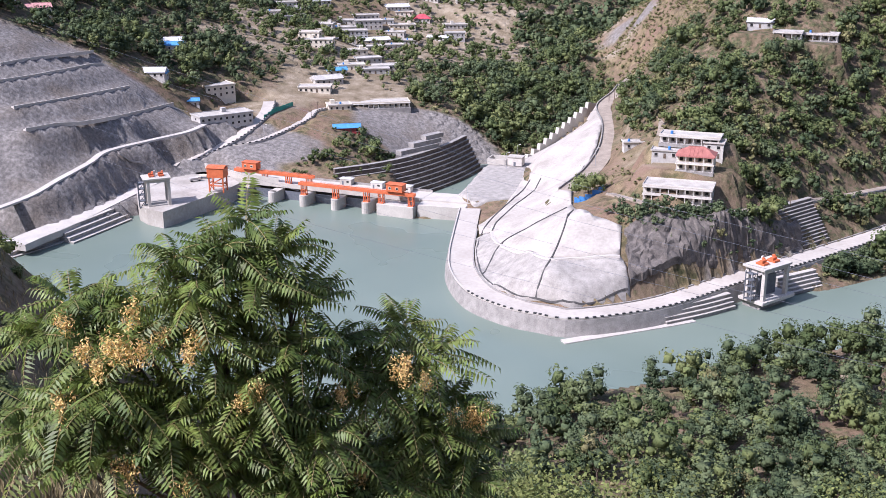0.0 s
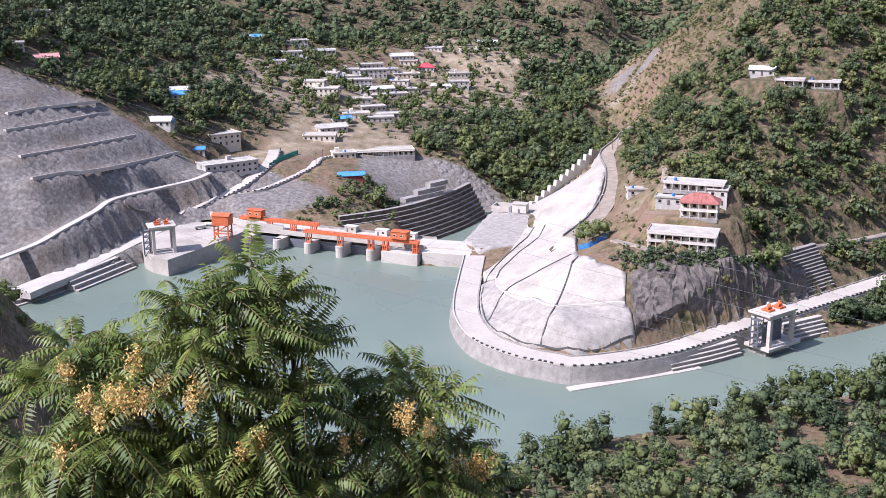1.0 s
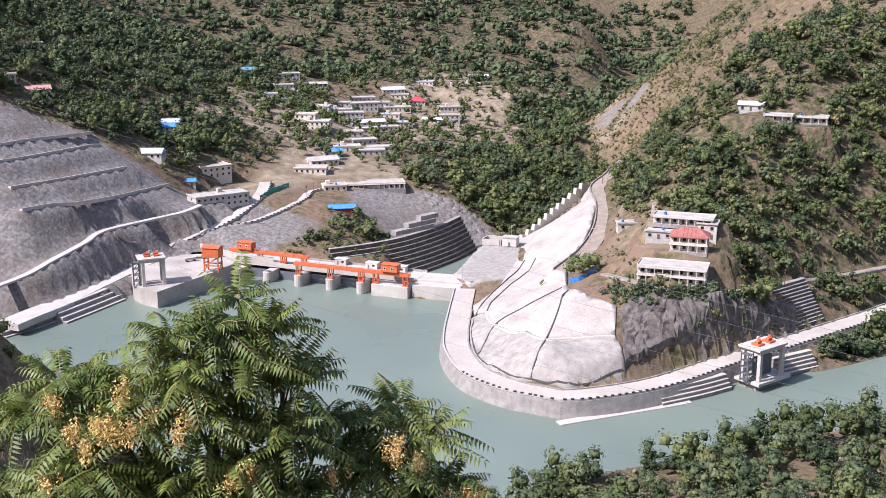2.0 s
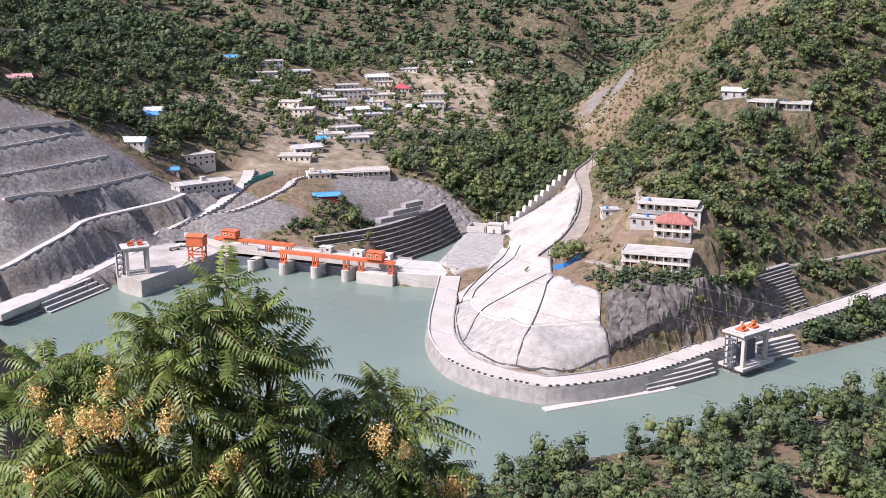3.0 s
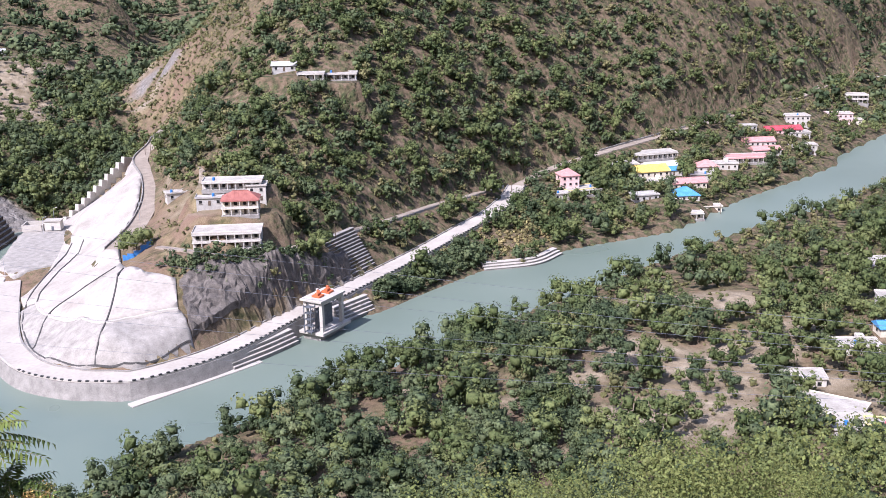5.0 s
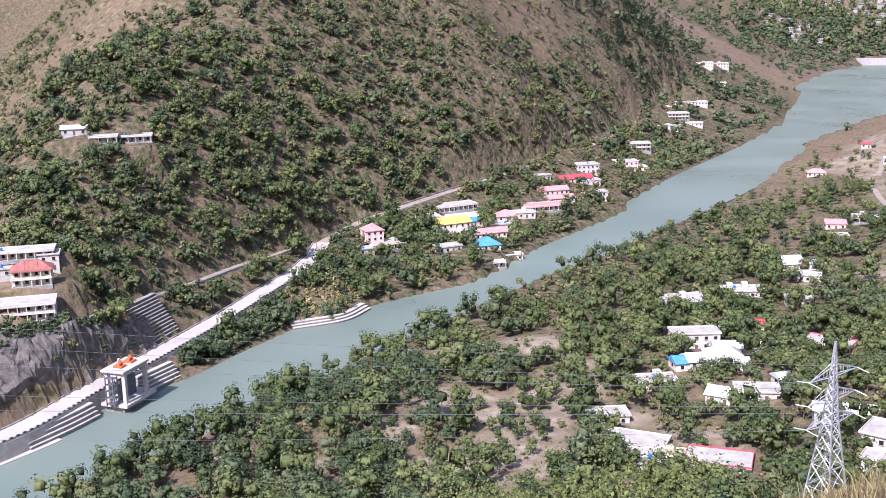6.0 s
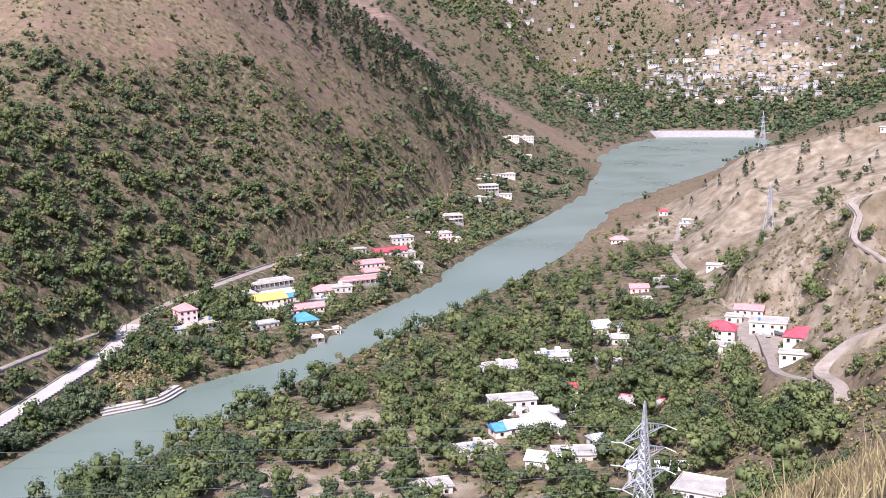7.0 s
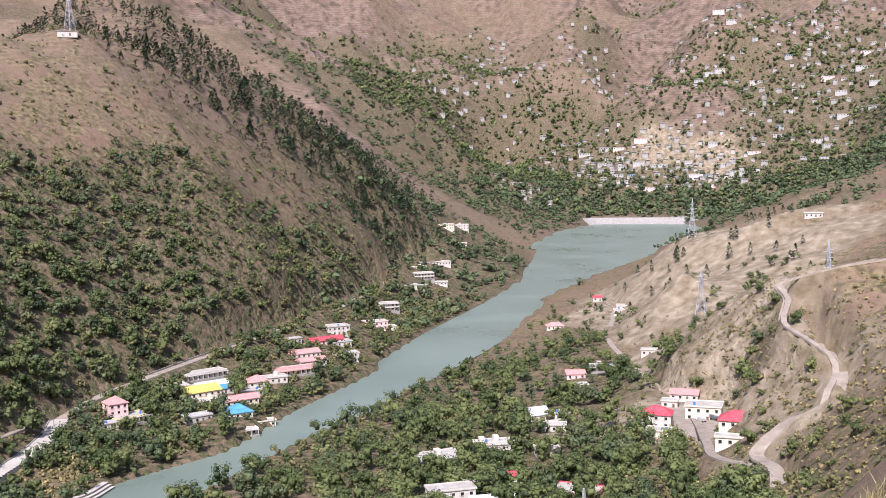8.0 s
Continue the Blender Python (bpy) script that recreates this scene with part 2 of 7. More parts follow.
def water_material():
    m = bpy.data.materials.new("silty_water")
    m.use_nodes = True
    nodes, link = m.node_tree.nodes, m.node_tree.links.new
    bsdf = nodes["Principled BSDF"]
    geo = nodes.new("ShaderNodeNewGeometry")
    broad = nodes.new("ShaderNodeTexNoise")
    broad.inputs["Scale"].default_value, broad.inputs["Detail"].default_value = 0.012, 3
    link(geo.outputs["Position"], broad.inputs["Vector"])
    r = nodes.new("ShaderNodeValToRGB")
    r.color_ramp.elements[0].position, r.color_ramp.elements[1].position = 0.35, 0.65
    r.color_ramp.elements[0].color, r.color_ramp.elements[1].color = (0.132, 0.170, 0.138, 1), (0.164, 0.202, 0.165, 1)
    link(broad.outputs[0], r.inputs[0])
    link(r.outputs[0], bsdf.inputs["Base Color"])
    bsdf.inputs["IOR"].default_value = 1.33
    gloss = nodes.new("ShaderNodeMapRange")
    gloss.inputs[1].default_value, gloss.inputs[2].default_value, gloss.inputs[3].default_value, gloss.inputs[4].default_value = 0.35, 0.65, 0.26, 0.36
    link(broad.outputs[0], gloss.inputs[0])
    link(gloss.outputs[0], bsdf.inputs["Roughness"])
    return m


M_LAND, M_WATER = land_material(), water_material()

# ---- the lie of the land: bearing in degrees from north, range and height in metres ----
def polar(az, d, z=0.0):
    return (d * math.sin(math.radians(az)), d * math.cos(math.radians(az)), z)


FAR_BANK = [(-13, 504), (12, 497), (9, 457), (7, 431), (8, 409), (14, 387), (26, 371), (38, 365), (48, 361), (80, 372), (112, 395), (130, 404), (148, 401), (179, 417), (203, 429), (217, 435), (242, 433), (269, 447),
            (319, 450), (341, 456), (405, 488), (523, 537), (550, 560), (665, 620), (840, 700), (1000, 785), (1160, 890), (1340, 1010), (1366, 1050), (1520, 1135), (1690, 1220), (1900, 1287)]
NEAR_BANK = [(1990, 1130), (1880, 1010), (1640, 900), (1330, 790), (1175, 718), (1094, 700), (907, 672), (860, 640), (667, 540), (480, 470), (452, 458), (328, 418), (248, 389), (199, 371), (119, 336),
             (58, 308), (14, 290), (-60, 285), (-130, 330), (-190, 400), (-215, 470), (-177, 477), (-160, 490), (-149, 517), (-124, 540), (-108, 551), (-80, 541), (-48, 527)]
LEFT_HILL = [(-20.4, 512, 2), (-20, 490, 15), (-21.3, 540, 30), (-21, 580, 50), (-20.7, 640, 76), (-18.4, 575, 40), (-16.9, 630, 54), (-15.2, 660, 52), (-27, 500, 40), (-30, 560, 85), (-32, 680, 150), (-17, 545, 20),
             (-18.7, 950, 103), (-11.6, 1000, 88), (-13.9, 1150, 101), (-26, 900, 160), (-15, 1600, 250), (-25, 1500, 300)]
VILLAGE = [(-12.9, 640, 27), (-11.3, 625, 26), (-9.4, 670, 28), (-14.5, 560, 10), (-7.1, 640, 24), (-5.1, 630, 18.5), (-3.9, 680, 22), (0.7, 690, 20), (3, 740, 17), (-6, 580, 9), (-3, 585, 6), (-5.2, 880, 40),
           (-7.7, 1050, 60), (-0.4, 1080, 58), (3.4, 1000, 50), (4.9, 1250, 69), (-0.9, 1350, 103), (3.3, 1600, 125), (5, 1500, 110), (-8, 1500, 200), (0, 2200, 480), (10, 2200, 350), (-15, 2400, 560)]
GORGE = [(-1.3, 600, -12), (2.2, 640, -12), (4.2, 665, -8), (6.2, 700, -3), (8.0, 760, 0), (8.6, 830, 2), (8.2, 890, 4), (7.9, 980, 9), (7.5, 1060, 12), (8.2, 1150, 14), (9.6, 1250, 20), (9.4, 1450, 28), (11, 1500, 36), (1.5, 615, -6),
         (6.6, 780, 16), (7.2, 860, 30), (5.5, 760, 16), (7.0, 980, 34), (6.6, 1060, 42), (7.2, 1130, 24), (7.4, 1220, 65), (7.5, 1300, 98), (8.4, 1300, 70), (9.2, 1310, 43), (6, 1300, 102), (9.2, 1700, 50), (11, 1700, 55), (13.3, 1700, 61), (9.2, 1850, 112), (13, 1850, 130), (11, 2100, 250)]
SPUR = [(5, 520, 9), (9.8, 490, 31), (9.2, 560, 35), (8.8, 640, 31), (11.7, 600, 56), (9.6, 950, 58), (10.9, 890, 75), (11.9, 900, 80), (13.4, 900, 99), (9.05, 880, 31), (9.3, 720, 31), (10.5, 1120, 35), (12.5, 1150, 55), (12.6, 424, 35), (12.8, 450, 42), (12, 415, 33), (15.6, 415, 29), (18.9, 520, 39), (18.6, 572, 70), (16.2, 540, 70), (21, 590, 66), (16.7, 480, 37),
        (23.5, 600, 56), (18.8, 630, 102), (14.9, 680, 106), (21.7, 680, 112), (22.4, 740, 130), (16, 900, 130), (14.5, 1250, 80)]
RIDGE = [(25.1, 800, 170), (26.4, 950, 249), (29.6, 980, 260), (31.6, 1000, 246), (35.1, 1050, 230), (39.3, 1150, 179), (43.9, 1300, 141), (48, 1580, 72), (20, 1000, 200), (26, 1300, 240), (30.5, 1300, 318), (35, 1280, 288), (39.3, 1400, 228), (43.8, 1500, 150), (47, 1650, 88)]
LEFT_BANK_TOWN = [(31.9, 725, 52), (31.9, 800, 104), (41.8, 1010, 75), (28, 720, 92), (36, 780, 62), (36, 880, 125), (39, 920, 90), (28.1, 590, 11), (27, 540, 8), (36, 600, 9), (42, 760, 9), (47.1, 1520, 75), (48, 1150, 18), (50.5, 1350, 20), (51.5, 1620, 14)]
FAR_SIDE = [(56, 2330, 18), (60, 2280, 18), (52, 2100, 22), (57.4, 2900, 161), (63.1, 2550, 103), (52.8, 3000, 259), (54.6, 3400, 392), (59.7, 3400, 382), (53.2, 4000, 690), (65.8, 4000, 655), (70.1, 4000, 640), (45.9, 3600, 655),
            (43.5, 3300, 515), (37.2, 3000, 572), (50.2, 3200, 433), (68.5, 2500, 102), (70.2, 3300, 352), (64, 2200, 30), (48, 2400, 120),
            (50.6, 2700, 120), (50.6, 3300, 320), (50.6, 3900, 600), (55.5, 2850, 290), (55.6, 3050, 450), (55.8, 3500, 690), (58.2, 3050, 300), (58.2, 3500, 430), (61.5, 3000, 400), (62, 3300, 600), (64.5, 3200, 380), (67.5, 3050, 430), (68, 3400, 640), (43, 2900, 420), (41, 2700, 330), (45.5, 2800, 250), (38.5, 2700, 400), (40, 3100, 430), (36, 2500, 420), (33, 2500, 520), (28, 2400, 500)]
RIGHT_HILLS = [(61, 1000, 74), (60.6, 800, 58), (59.6, 1000, 62), (62.1, 1000, 74), (56.5, 856, 15), (57.9, 719, 15), (59.1, 541, 18), (60.3, 600, 35), (62.9, 640, 60), (65.9, 630, 78.5), (67.8, 620, 86), (70.1, 600, 94), (63.5, 740, 42), (66.5, 740, 58), (70, 740, 72), (62.3, 800, 44), (64, 850, 55), (64.5, 560, 50), (67.7, 545, 73), (70, 480, 80), (72, 420, 90),
               (66, 290, 50), (71, 300, 74), (66, 950, 92), (70, 1000, 94), (78, 500, 135), (80, 900, 150), (66, 1500, 90), (60, 1350, 40), (90, 300, 170), (95, 700, 260)]
NEAR_TERRACE = [(8, 306, 5), (20, 340, 7), (30, 370, 9), (40, 430, 11), (48, 530, 12), (54, 700, 13), (53, 950, 8), (5, 230, 15), (20, 235, 14), (30, 240, 14), (45, 260, 16), (55, 290, 18), (-10, 240, 14), (50, 400, 14), (58, 400, 19)]
CAMERA_HILL = [(0, 0, 148.2), (0, 4, 146.6), (50, 4, 147.2), (-40, 4, 147.2), (0, 40, 116), (29, 40, 126), (45, 40, 127.5), (63, 40, 134), (70, 40, 138), (-22.5, 85, 121), (-19, 85, 117), (-15, 85, 102), (0, 110, 62), (25, 110, 66), (45, 120, 70), (60, 140, 82),
               (0, 180, 28), (25, 180, 30), (45, 190, 34), (57, 210, 44), (-22, 140, 74), (-26, 60, 136), (-35, 100, 135), (-24, 220, 30), (80, 120, 140), (110, 100, 170), (180, 100, 210), (-90, 100, 175), (180, 900, 520), (-70, 400, 150), (-60, 700, 260)]
RIVER_SIDE = [(155, 412, 1.6), (180, 427, 1.7), (206, 441, 2.0), (232, 458, 2.4), (258, 478, 5), (240, 445, 2), (275, 478, 5), (286, 508, 8.5), (162, 420, 1.8), (86, 397.5, 24), (100, 402, 24), (115, 409, 24), (129, 418, 20)]
APRON_SLOPE = [(40, 381, 17), (49, 413, 27), (21, 461, 8.5), (20, 432, 10), (32, 400, 15), (66, 382, 17), (68, 402, 26), (60, 440, 25), (38, 440, 16), (40, 480, 13), (45, 530, 12), (60, 560, 22), (26, 410, 9), (50, 385, 16)]
RIM = [(a, 4900, 1150) for a in range(-180, 180, 15)] + [(a, 2600, 700) for a in range(90, 330, 20)]


def rbf_nodes():
    pts = []
    for line in (LEFT_HILL, VILLAGE, GORGE, SPUR, RIDGE, LEFT_BANK_TOWN, FAR_SIDE, RIGHT_HILLS, NEAR_TERRACE, CAMERA_HILL, RIM):
        pts += [polar(*p) for p in line]
    pts += APRON_SLOPE + RIVER_SIDE + TOWN_ROAD[1:] + HILL_ROAD[3:10] + QUAY[7:15] + LANE[2:] + TRACK[3::3]
    pts += [(x, y, 1.2) for x, y in FAR_BANK[::2] + NEAR_BANK[::2]]
    return np.array(pts, float)


def smooth_line(pts, step=6.0):
    """Points along a rounded line through pts (any dimension), about step metres apart."""
    p = np.array(pts, float)
    q = np.vstack([2 * p[0] - p[1], p, 2 * p[-1] - p[-2]])
    out = []
    for i in range(1, len(q) - 2):
        n = max(2, int(np.linalg.norm(q[i + 1] - q[i]) / step))
        for k in range(n):
            t = k / n
            out.append(0.5 * (2 * q[i] + (q[i + 1] - q[i - 1]) * t + (2 * q[i - 1] - 5 * q[i] + 4 * q[i + 1] - q[i + 2]) * t * t + (3 * q[i] - 3 * q[i + 1] + q[i + 2] - q[i - 1]) * t ** 3))
    out.append(p[-1])
    return np.array(out)


RIVER = np.vstack([smooth_line(FAR_BANK, 8), smooth_line(NEAR_BANK, 8)])


def line_distance(x, y, line):
    """Distance to a polyline and, where it has heights, the height of its nearest point."""
    best, h = np.full(x.shape, 1e9), np.zeros(x.shape)
    for a, b in zip(line[:-1], line[1:]):
        dx, dy = b[0] - a[0], b[1] - a[1]
        t = np.clip(((x - a[0]) * dx + (y - a[1]) * dy) / (dx * dx + dy * dy + 1e-9), 0, 1)
        d = np.hypot(x - a[0] - t * dx, y - a[1] - t * dy)
        near = d < best
        best = np.where(near, d, best)
        if len(a) > 2:
            h = np.where(near, a[2] + t * (b[2] - a[2]), h)
    return best, h


def inside(x, y, poly):
    r = np.zeros(x.shape, bool)
    poly = np.asarray(poly, float)
    for (ax, ay), (bx, by) in zip(poly, np.roll(poly, -1, axis=0)):
        c = (ay > y) != (by > y)
        r ^= c & (x < (bx - ax) * (y - ay) / (by - ay + 1e-12) + ax)
    return r


def lattice(x, y, seed):
    """Smooth value noise, -1 to 1."""
    xi, yi = np.floor(x).astype(np.int64), np.floor(y).astype(np.int64)
    fx, fy = x - xi, y - yi
    fx, fy = fx * fx * (3 - 2 * fx), fy * fy * (3 - 2 * fy)

    def h(i, j):
        k = (i * 374761393 + j * 668265263 + seed * 1442695041) & 0x7FFFFFFF
        k = ((k ^ (k >> 13)) * 1274126177) & 0x7FFFFFFF
        return (k ^ (k >> 16)) / 0x3FFFFFFF - 1

    return (h(xi, yi) * (1 - fx) + h(xi + 1, yi) * fx) * (1 - fy) + (h(xi, yi + 1) * (1 - fx) + h(xi + 1, yi + 1) * fx) * fy


def fractal(x, y, size, seed, octaves=4):
    v, a, tot = 0, 1.0, 0
    for k in range(octaves):
        v = v + a * lattice(x / size, y / size, seed + k)
        tot, a, size = tot + a, a * 0.5, size * 0.5
    return v / tot


def step01(e0, e1, v):
    t = np.clip((v - e0) / (e1 - e0), 0, 1)
    return t * t * (3 - 2 * t)


# graded strips: points with height, half width, blend
QUAY = [(13, 496, 7), (9.5, 458, 6.5), (7.5, 432, 6), (8, 410, 6), (14, 387, 6), (26, 372, 6), (36, 366, 6), (48, 362, 6), (79, 373, 6), (111, 396, 6.5), (134, 411, 7), (187.5, 448, 8.2), (224.5, 477, 8.8), (251, 497, 9.6), (275, 521, 10.8), (290, 540, 12)]
RAMP = [(-147, 566, 9), (-145, 571, 9.5), (-129, 585, 14), (-115.5, 603, 19), (-105.6, 630, 25), (-104.5, 648, 28), (-106, 662, 28)]
BRANCH = [(-124, 596, 15), (-106, 597, 17), (-93, 614, 19), (-81, 639, 21.5), (-77, 658, 23), (-60, 675, 23)]
BENCH = [(-205, 462, 15), (-189.8, 482.8, 18), (-182.6, 498.4, 21), (-173.9, 521.4, 24), (-169.9, 538.2, 26), (-154.3, 560, 26.5), (-138.4, 579.4, 27), (-131.6, 593.7, 28)]
CUT_BENCHES = [[(-229, 562, 67), (-220, 580, 67), (-214, 591, 66.5), (-203, 612, 65.5), (-199.7, 621.6, 65)], [(-224, 545, 61), (-214.4, 563, 60.5), (-205, 581, 60.5), (-195, 610, 59.5), (-191.5, 615.5, 58)],
               [(-212, 530, 50.5), (-201, 548, 50), (-192.6, 564, 49.5), (-175.7, 603, 48)], [(-202, 516, 42), (-191.8, 531.6, 41.5), (-181.8, 541.5, 40.3), (-168.5, 574, 38), (-155.6, 617, 35.5)]]
GORGE_ROAD = [(55, 465, 24), (70, 494, 26), (82, 530, 29), (89, 571, 32), (92, 615, 33), (104, 640, 36), (112, 668, 36), (124, 700, 36)]
HILL_TRACK = [(319, 146, 40), (342, 158, 42), (357, 172, 42), (373, 166, 52), (374, 156, 56), (385, 155, 60), (402, 160, 65), (443.6, 183.4, 65), (475, 207, 64.5), (510, 231.6, 64), (538, 242.3, 71.5), (563.5, 258.7, 75), (577, 252, 79), (577, 226, 87), (590, 205, 92)]
HILL_ROAD = [(70, 442, 29), (78, 424, 31), (88, 413, 30.5), (104.5, 416.7, 29), (124.6, 426.5, 26), (154, 453.5, 22), (172.6, 465.8, 20), (194, 482, 18.5), (222, 503, 16.5), (251.6, 521.5, 14.5), (279, 541, 13)]
TOWN_ROAD = [(290, 540, 12), (325, 560, 15), (367, 570, 19), (405, 585, 20), (494, 622, 21), (628, 685, 21), (727, 750, 21), (880, 850, 21), (1035, 943, 37)]
TRACK = [(319, 146, 40), (342, 158, 42), (357, 172, 42), (373, 166, 52), (374, 156, 58), (383, 157, 62), (400, 161, 65), (407, 166, 70), (416, 179, 74), (432.5, 196.4, 77), (456, 205.3, 83.5), (468, 215, 88), (475, 207.5, 92), (477, 187, 98), (492, 170, 101)]
LANE = [(342, 158, 42), (362, 190, 36), (400, 215, 30), (470, 262, 22), (560, 345, 17), (653, 429, 16), (746, 485, 16), (850, 560, 17)]
YARD = [(-139, 512, 7.5), (-132, 535, 7.5), (-130, 560, 8.5)]
SHORE_SLAB = [(-186, 450, 5.5), (-181, 461, 6), (-174, 478, 6), (-166, 504, 6.5), (-157, 530, 7.5), (-150, 550, 8.5), (-147, 570, 9)]
PLATFORM = [(22, 515, 9), (30, 545, 9), (36, 578, 9)]
OFFICE_PAD = [(-132, 622, 27), (-118, 660, 27)]
BASIN = [(-12, 548, -13), (5, 590, -13), (24, 636, -13)]
SPUR_PADS = [[(84, 429.5, 36.2), (107, 421.5, 36.2)], [(90, 445.5, 40.5), (117, 436, 40.5)], [(95, 464, 47.5), (119, 455, 47.5)], [(168, 556, 77), (196, 549, 77)], [(155, 571, 80.5), (170, 566, 80.5)]]
COMPOUND = [(440, 240, 24), (470, 268, 22)]
GRADES = [(smooth_line(p, 8), 6.0, 3.5) for p in SPUR_PADS] + [(smooth_line(p, 8), 2.0, 8.0) for p in CUT_BENCHES] + [(smooth_line(p, s), h, b) for p, s, h, b in ((GORGE_ROAD, 10, 4.0, 6.0), (HILL_TRACK, 10, 3.0, 5.0), (HILL_ROAD, 10, 3.0, 5.0), (TOWN_ROAD, 15, 4.0, 9.0), (TRACK, 8, 2.0, 4.0), (LANE, 12, 2.5, 6.0), (SHORE_SLAB, 8, 6.0, 8.0), (YARD, 10, 15.0, 8.0),
                                                       (PLATFORM, 10, 12.0, 7.0), (OFFICE_PAD, 10, 15.0, 7.0), (BASIN, 10, 15.0, 9.0), (COMPOUND, 10, 22.0, 24.0), (BENCH, 8, 2.2, 11.0), (BRANCH, 8, 3.4, 5.0), (RAMP, 8, 4.6, 4.0), (QUAY, 8, 5.6, 4.0))]


NODES = rbf_nodes()
_D = np.hypot(NODES[:, None, 0] - NODES[None, :, 0], NODES[:, None, 1] - NODES[None, :, 1])
_n = len(NODES)
_A = np.zeros((_n + 1, _n + 1))
_A[:_n, :_n], _A[:_n, _n], _A[_n, :_n] = _D, 1, 1
WEIGHTS = np.linalg.solve(_A, np.append(NODES[:, 2], 0))


def ground_height(x, y):
    """Height of the land at arrays x, y."""
    x, y = np.asarray(x, float), np.asarray(y, float)
    shape = x.shape
    x, y = x.ravel(), y.ravel()
    z = np.full(x.shape, WEIGHTS[-1])
    for (nx, ny, _), w in zip(NODES, WEIGHTS[:-1]):
        z += w * np.hypot(x - nx, y - ny)
    d, _ = line_distance(x, y, np.vstack([RIVER, RIVER[:1]]))
    wet = inside(x, y, RIVER)
    r = np.hypot(x, y)
    rough = step01(20, 120, d) * step01(60, 200, r) * (0.15 + 0.85 * step01(12, 60, z))
    z = z + rough * (fractal(x, y, 90, 3) * 9 + fractal(x, y, 420, 9, 3) * 28 * step01(900, 2200, r))
    far = step01(1500, 2600, r) * step01(60, 500, d) * step01(30, 160, z)
    z = z + far * (0.5 - np.abs(fractal(x, y, 520, 77, 4))) * 230 + far * (0.4 - np.abs(fractal(x, y, 190, 79, 3))) * 60 + step01(560, 900, r) * rough * (0.4 - np.abs(fractal(x, y, 150, 81, 3))) * 20
    z = z + fractal(x, y, 14, 21, 3) * 0.5 * step01(3, 30, d)
    z = np.where(wet, -np.minimum(6, 0.4 + d * 0.5), np.maximum(z, np.minimum(1.2, d * 0.4) - 40 * step01(560, 600, y) * (np.abs(x - 40) < 160)))
    az = np.degrees(np.arctan2(x, y))
    ter = step01(51.5, 53, az) * (1 - step01(66, 69, az)) * step01(2380, 2450, r) * (1 - step01(2750, 2950, r))
    u = z / 7.0 + 0.5 * fractal(x, y, 160, 95, 2)
    z = z + ter * 7.0 * (np.floor(u) + step01(0.62, 1.0, u - np.floor(u)) - u)
    old = step01(24, 27, az) * (1 - step01(45, 48, az)) * step01(720, 800, r) * (1 - step01(1120, 1220, r)) * step01(95, 130, z) * step01(-0.3, 0.15, fractal(x, y, 90, 97, 2))
    u = z / 5.5 + 0.6 * fractal(x, y, 70, 96, 3)
    z = z + old * 4.4 * (np.floor(u) + step01(0.6, 1.0, u - np.floor(u)) - u)
    for line, half, soft in GRADES:
        g, h = line_distance(x, y, line)
        k = 1 - step01(half, half + soft, g)
        k = np.where(wet, 0, k)
        z = z * (1 - k) + (h - 0.5) * k
    return z.reshape(shape)


def ground_at(x, y):
    return float(ground_height(np.array([x]), np.array([y]))[0])

# ---- end of the lie of the land ----


# ---- mesh helpers ----
def mesh_from(name, verts, faces, mat, smooth=False):
    me = bpy.data.meshes.new(name)
    me.from_pydata([tuple(v) for v in verts], [], [tuple(f) for f in faces])
    me.materials.append(mat)
    if smooth:
        me.polygons.foreach_set("use_smooth", [True] * len(me.polygons))
    me.update()
    return me


def quads_mesh(name, verts, quads, mat):
    """A large mesh of four-cornered faces from arrays."""
    me = bpy.data.meshes.new(name)
    verts, quads = np.asarray(verts, np.float32), np.asarray(quads, np.int32)
    me.vertices.add(len(verts))
    me.vertices.foreach_set("co", verts.ravel())
    me.loops.add(quads.size)
    me.loops.foreach_set("vertex_index", quads.ravel())
    me.polygons.add(len(quads))
    me.polygons.foreach_set("loop_start", np.arange(0, quads.size, 4, dtype=np.int32))
    me.materials.append(mat)
    me.update(calc_edges=True)
    return me


def add_box(bm, size, m=None, bevel=0.0):
    """A box of that size standing on its base centre, placed by m."""
    made = bmesh.ops.create_cube(bm, size=1.0, matrix=(m or Matrix()) @ Matrix.Translation((0, 0, size[2] / 2)) @ Matrix.Diagonal((*size, 1)))
    if bevel:
        edges = list({e for v in made["verts"] for e in v.link_edges})
        bmesh.ops.bevel(bm, geom=edges, offset=bevel, segments=1, affect="EDGES")


def add_rod(bm, a, b, r, sides=6, r2=None):
    a, b = Vector(a), Vector(b)
    d = b - a
    m = Matrix.Translation((a + b) / 2) @ d.to_track_quat("Z", "Y").to_matrix().to_4x4()
    bmesh.ops.create_cone(bm, cap_ends=True, segments=sides, radius1=r, radius2=r if r2 is None else r2, depth=d.length, matrix=m)


def part(name, bm, mat, parent=None, label="", m=None):
    me = bpy.data.meshes.new(name)
    bm.normal_update()
    bm.to_mesh(me)
    bm.free()
    me.materials.append(mat)
    ob = new(name, me)
    if parent:
        ob.parent = parent
    if m is not None:
        ob.matrix_basis = m
    if label:
        ob["label"] = label
    return ob


def thing(name, m, label, category, group=""):
    ob = new(name)
    ob.empty_display_size = 0.5
    ob.matrix_basis = m
    return tagged(ob, label, category, group)


def box_part(name, size, mat, parent, at=(0, 0, 0), turn=0.0, label="", bevel=0.0):
    bm = bmesh.new()
    add_box(bm, size, None, bevel)
    return part(name, bm, mat, parent, label, pose(*at, 0, 0, turn))


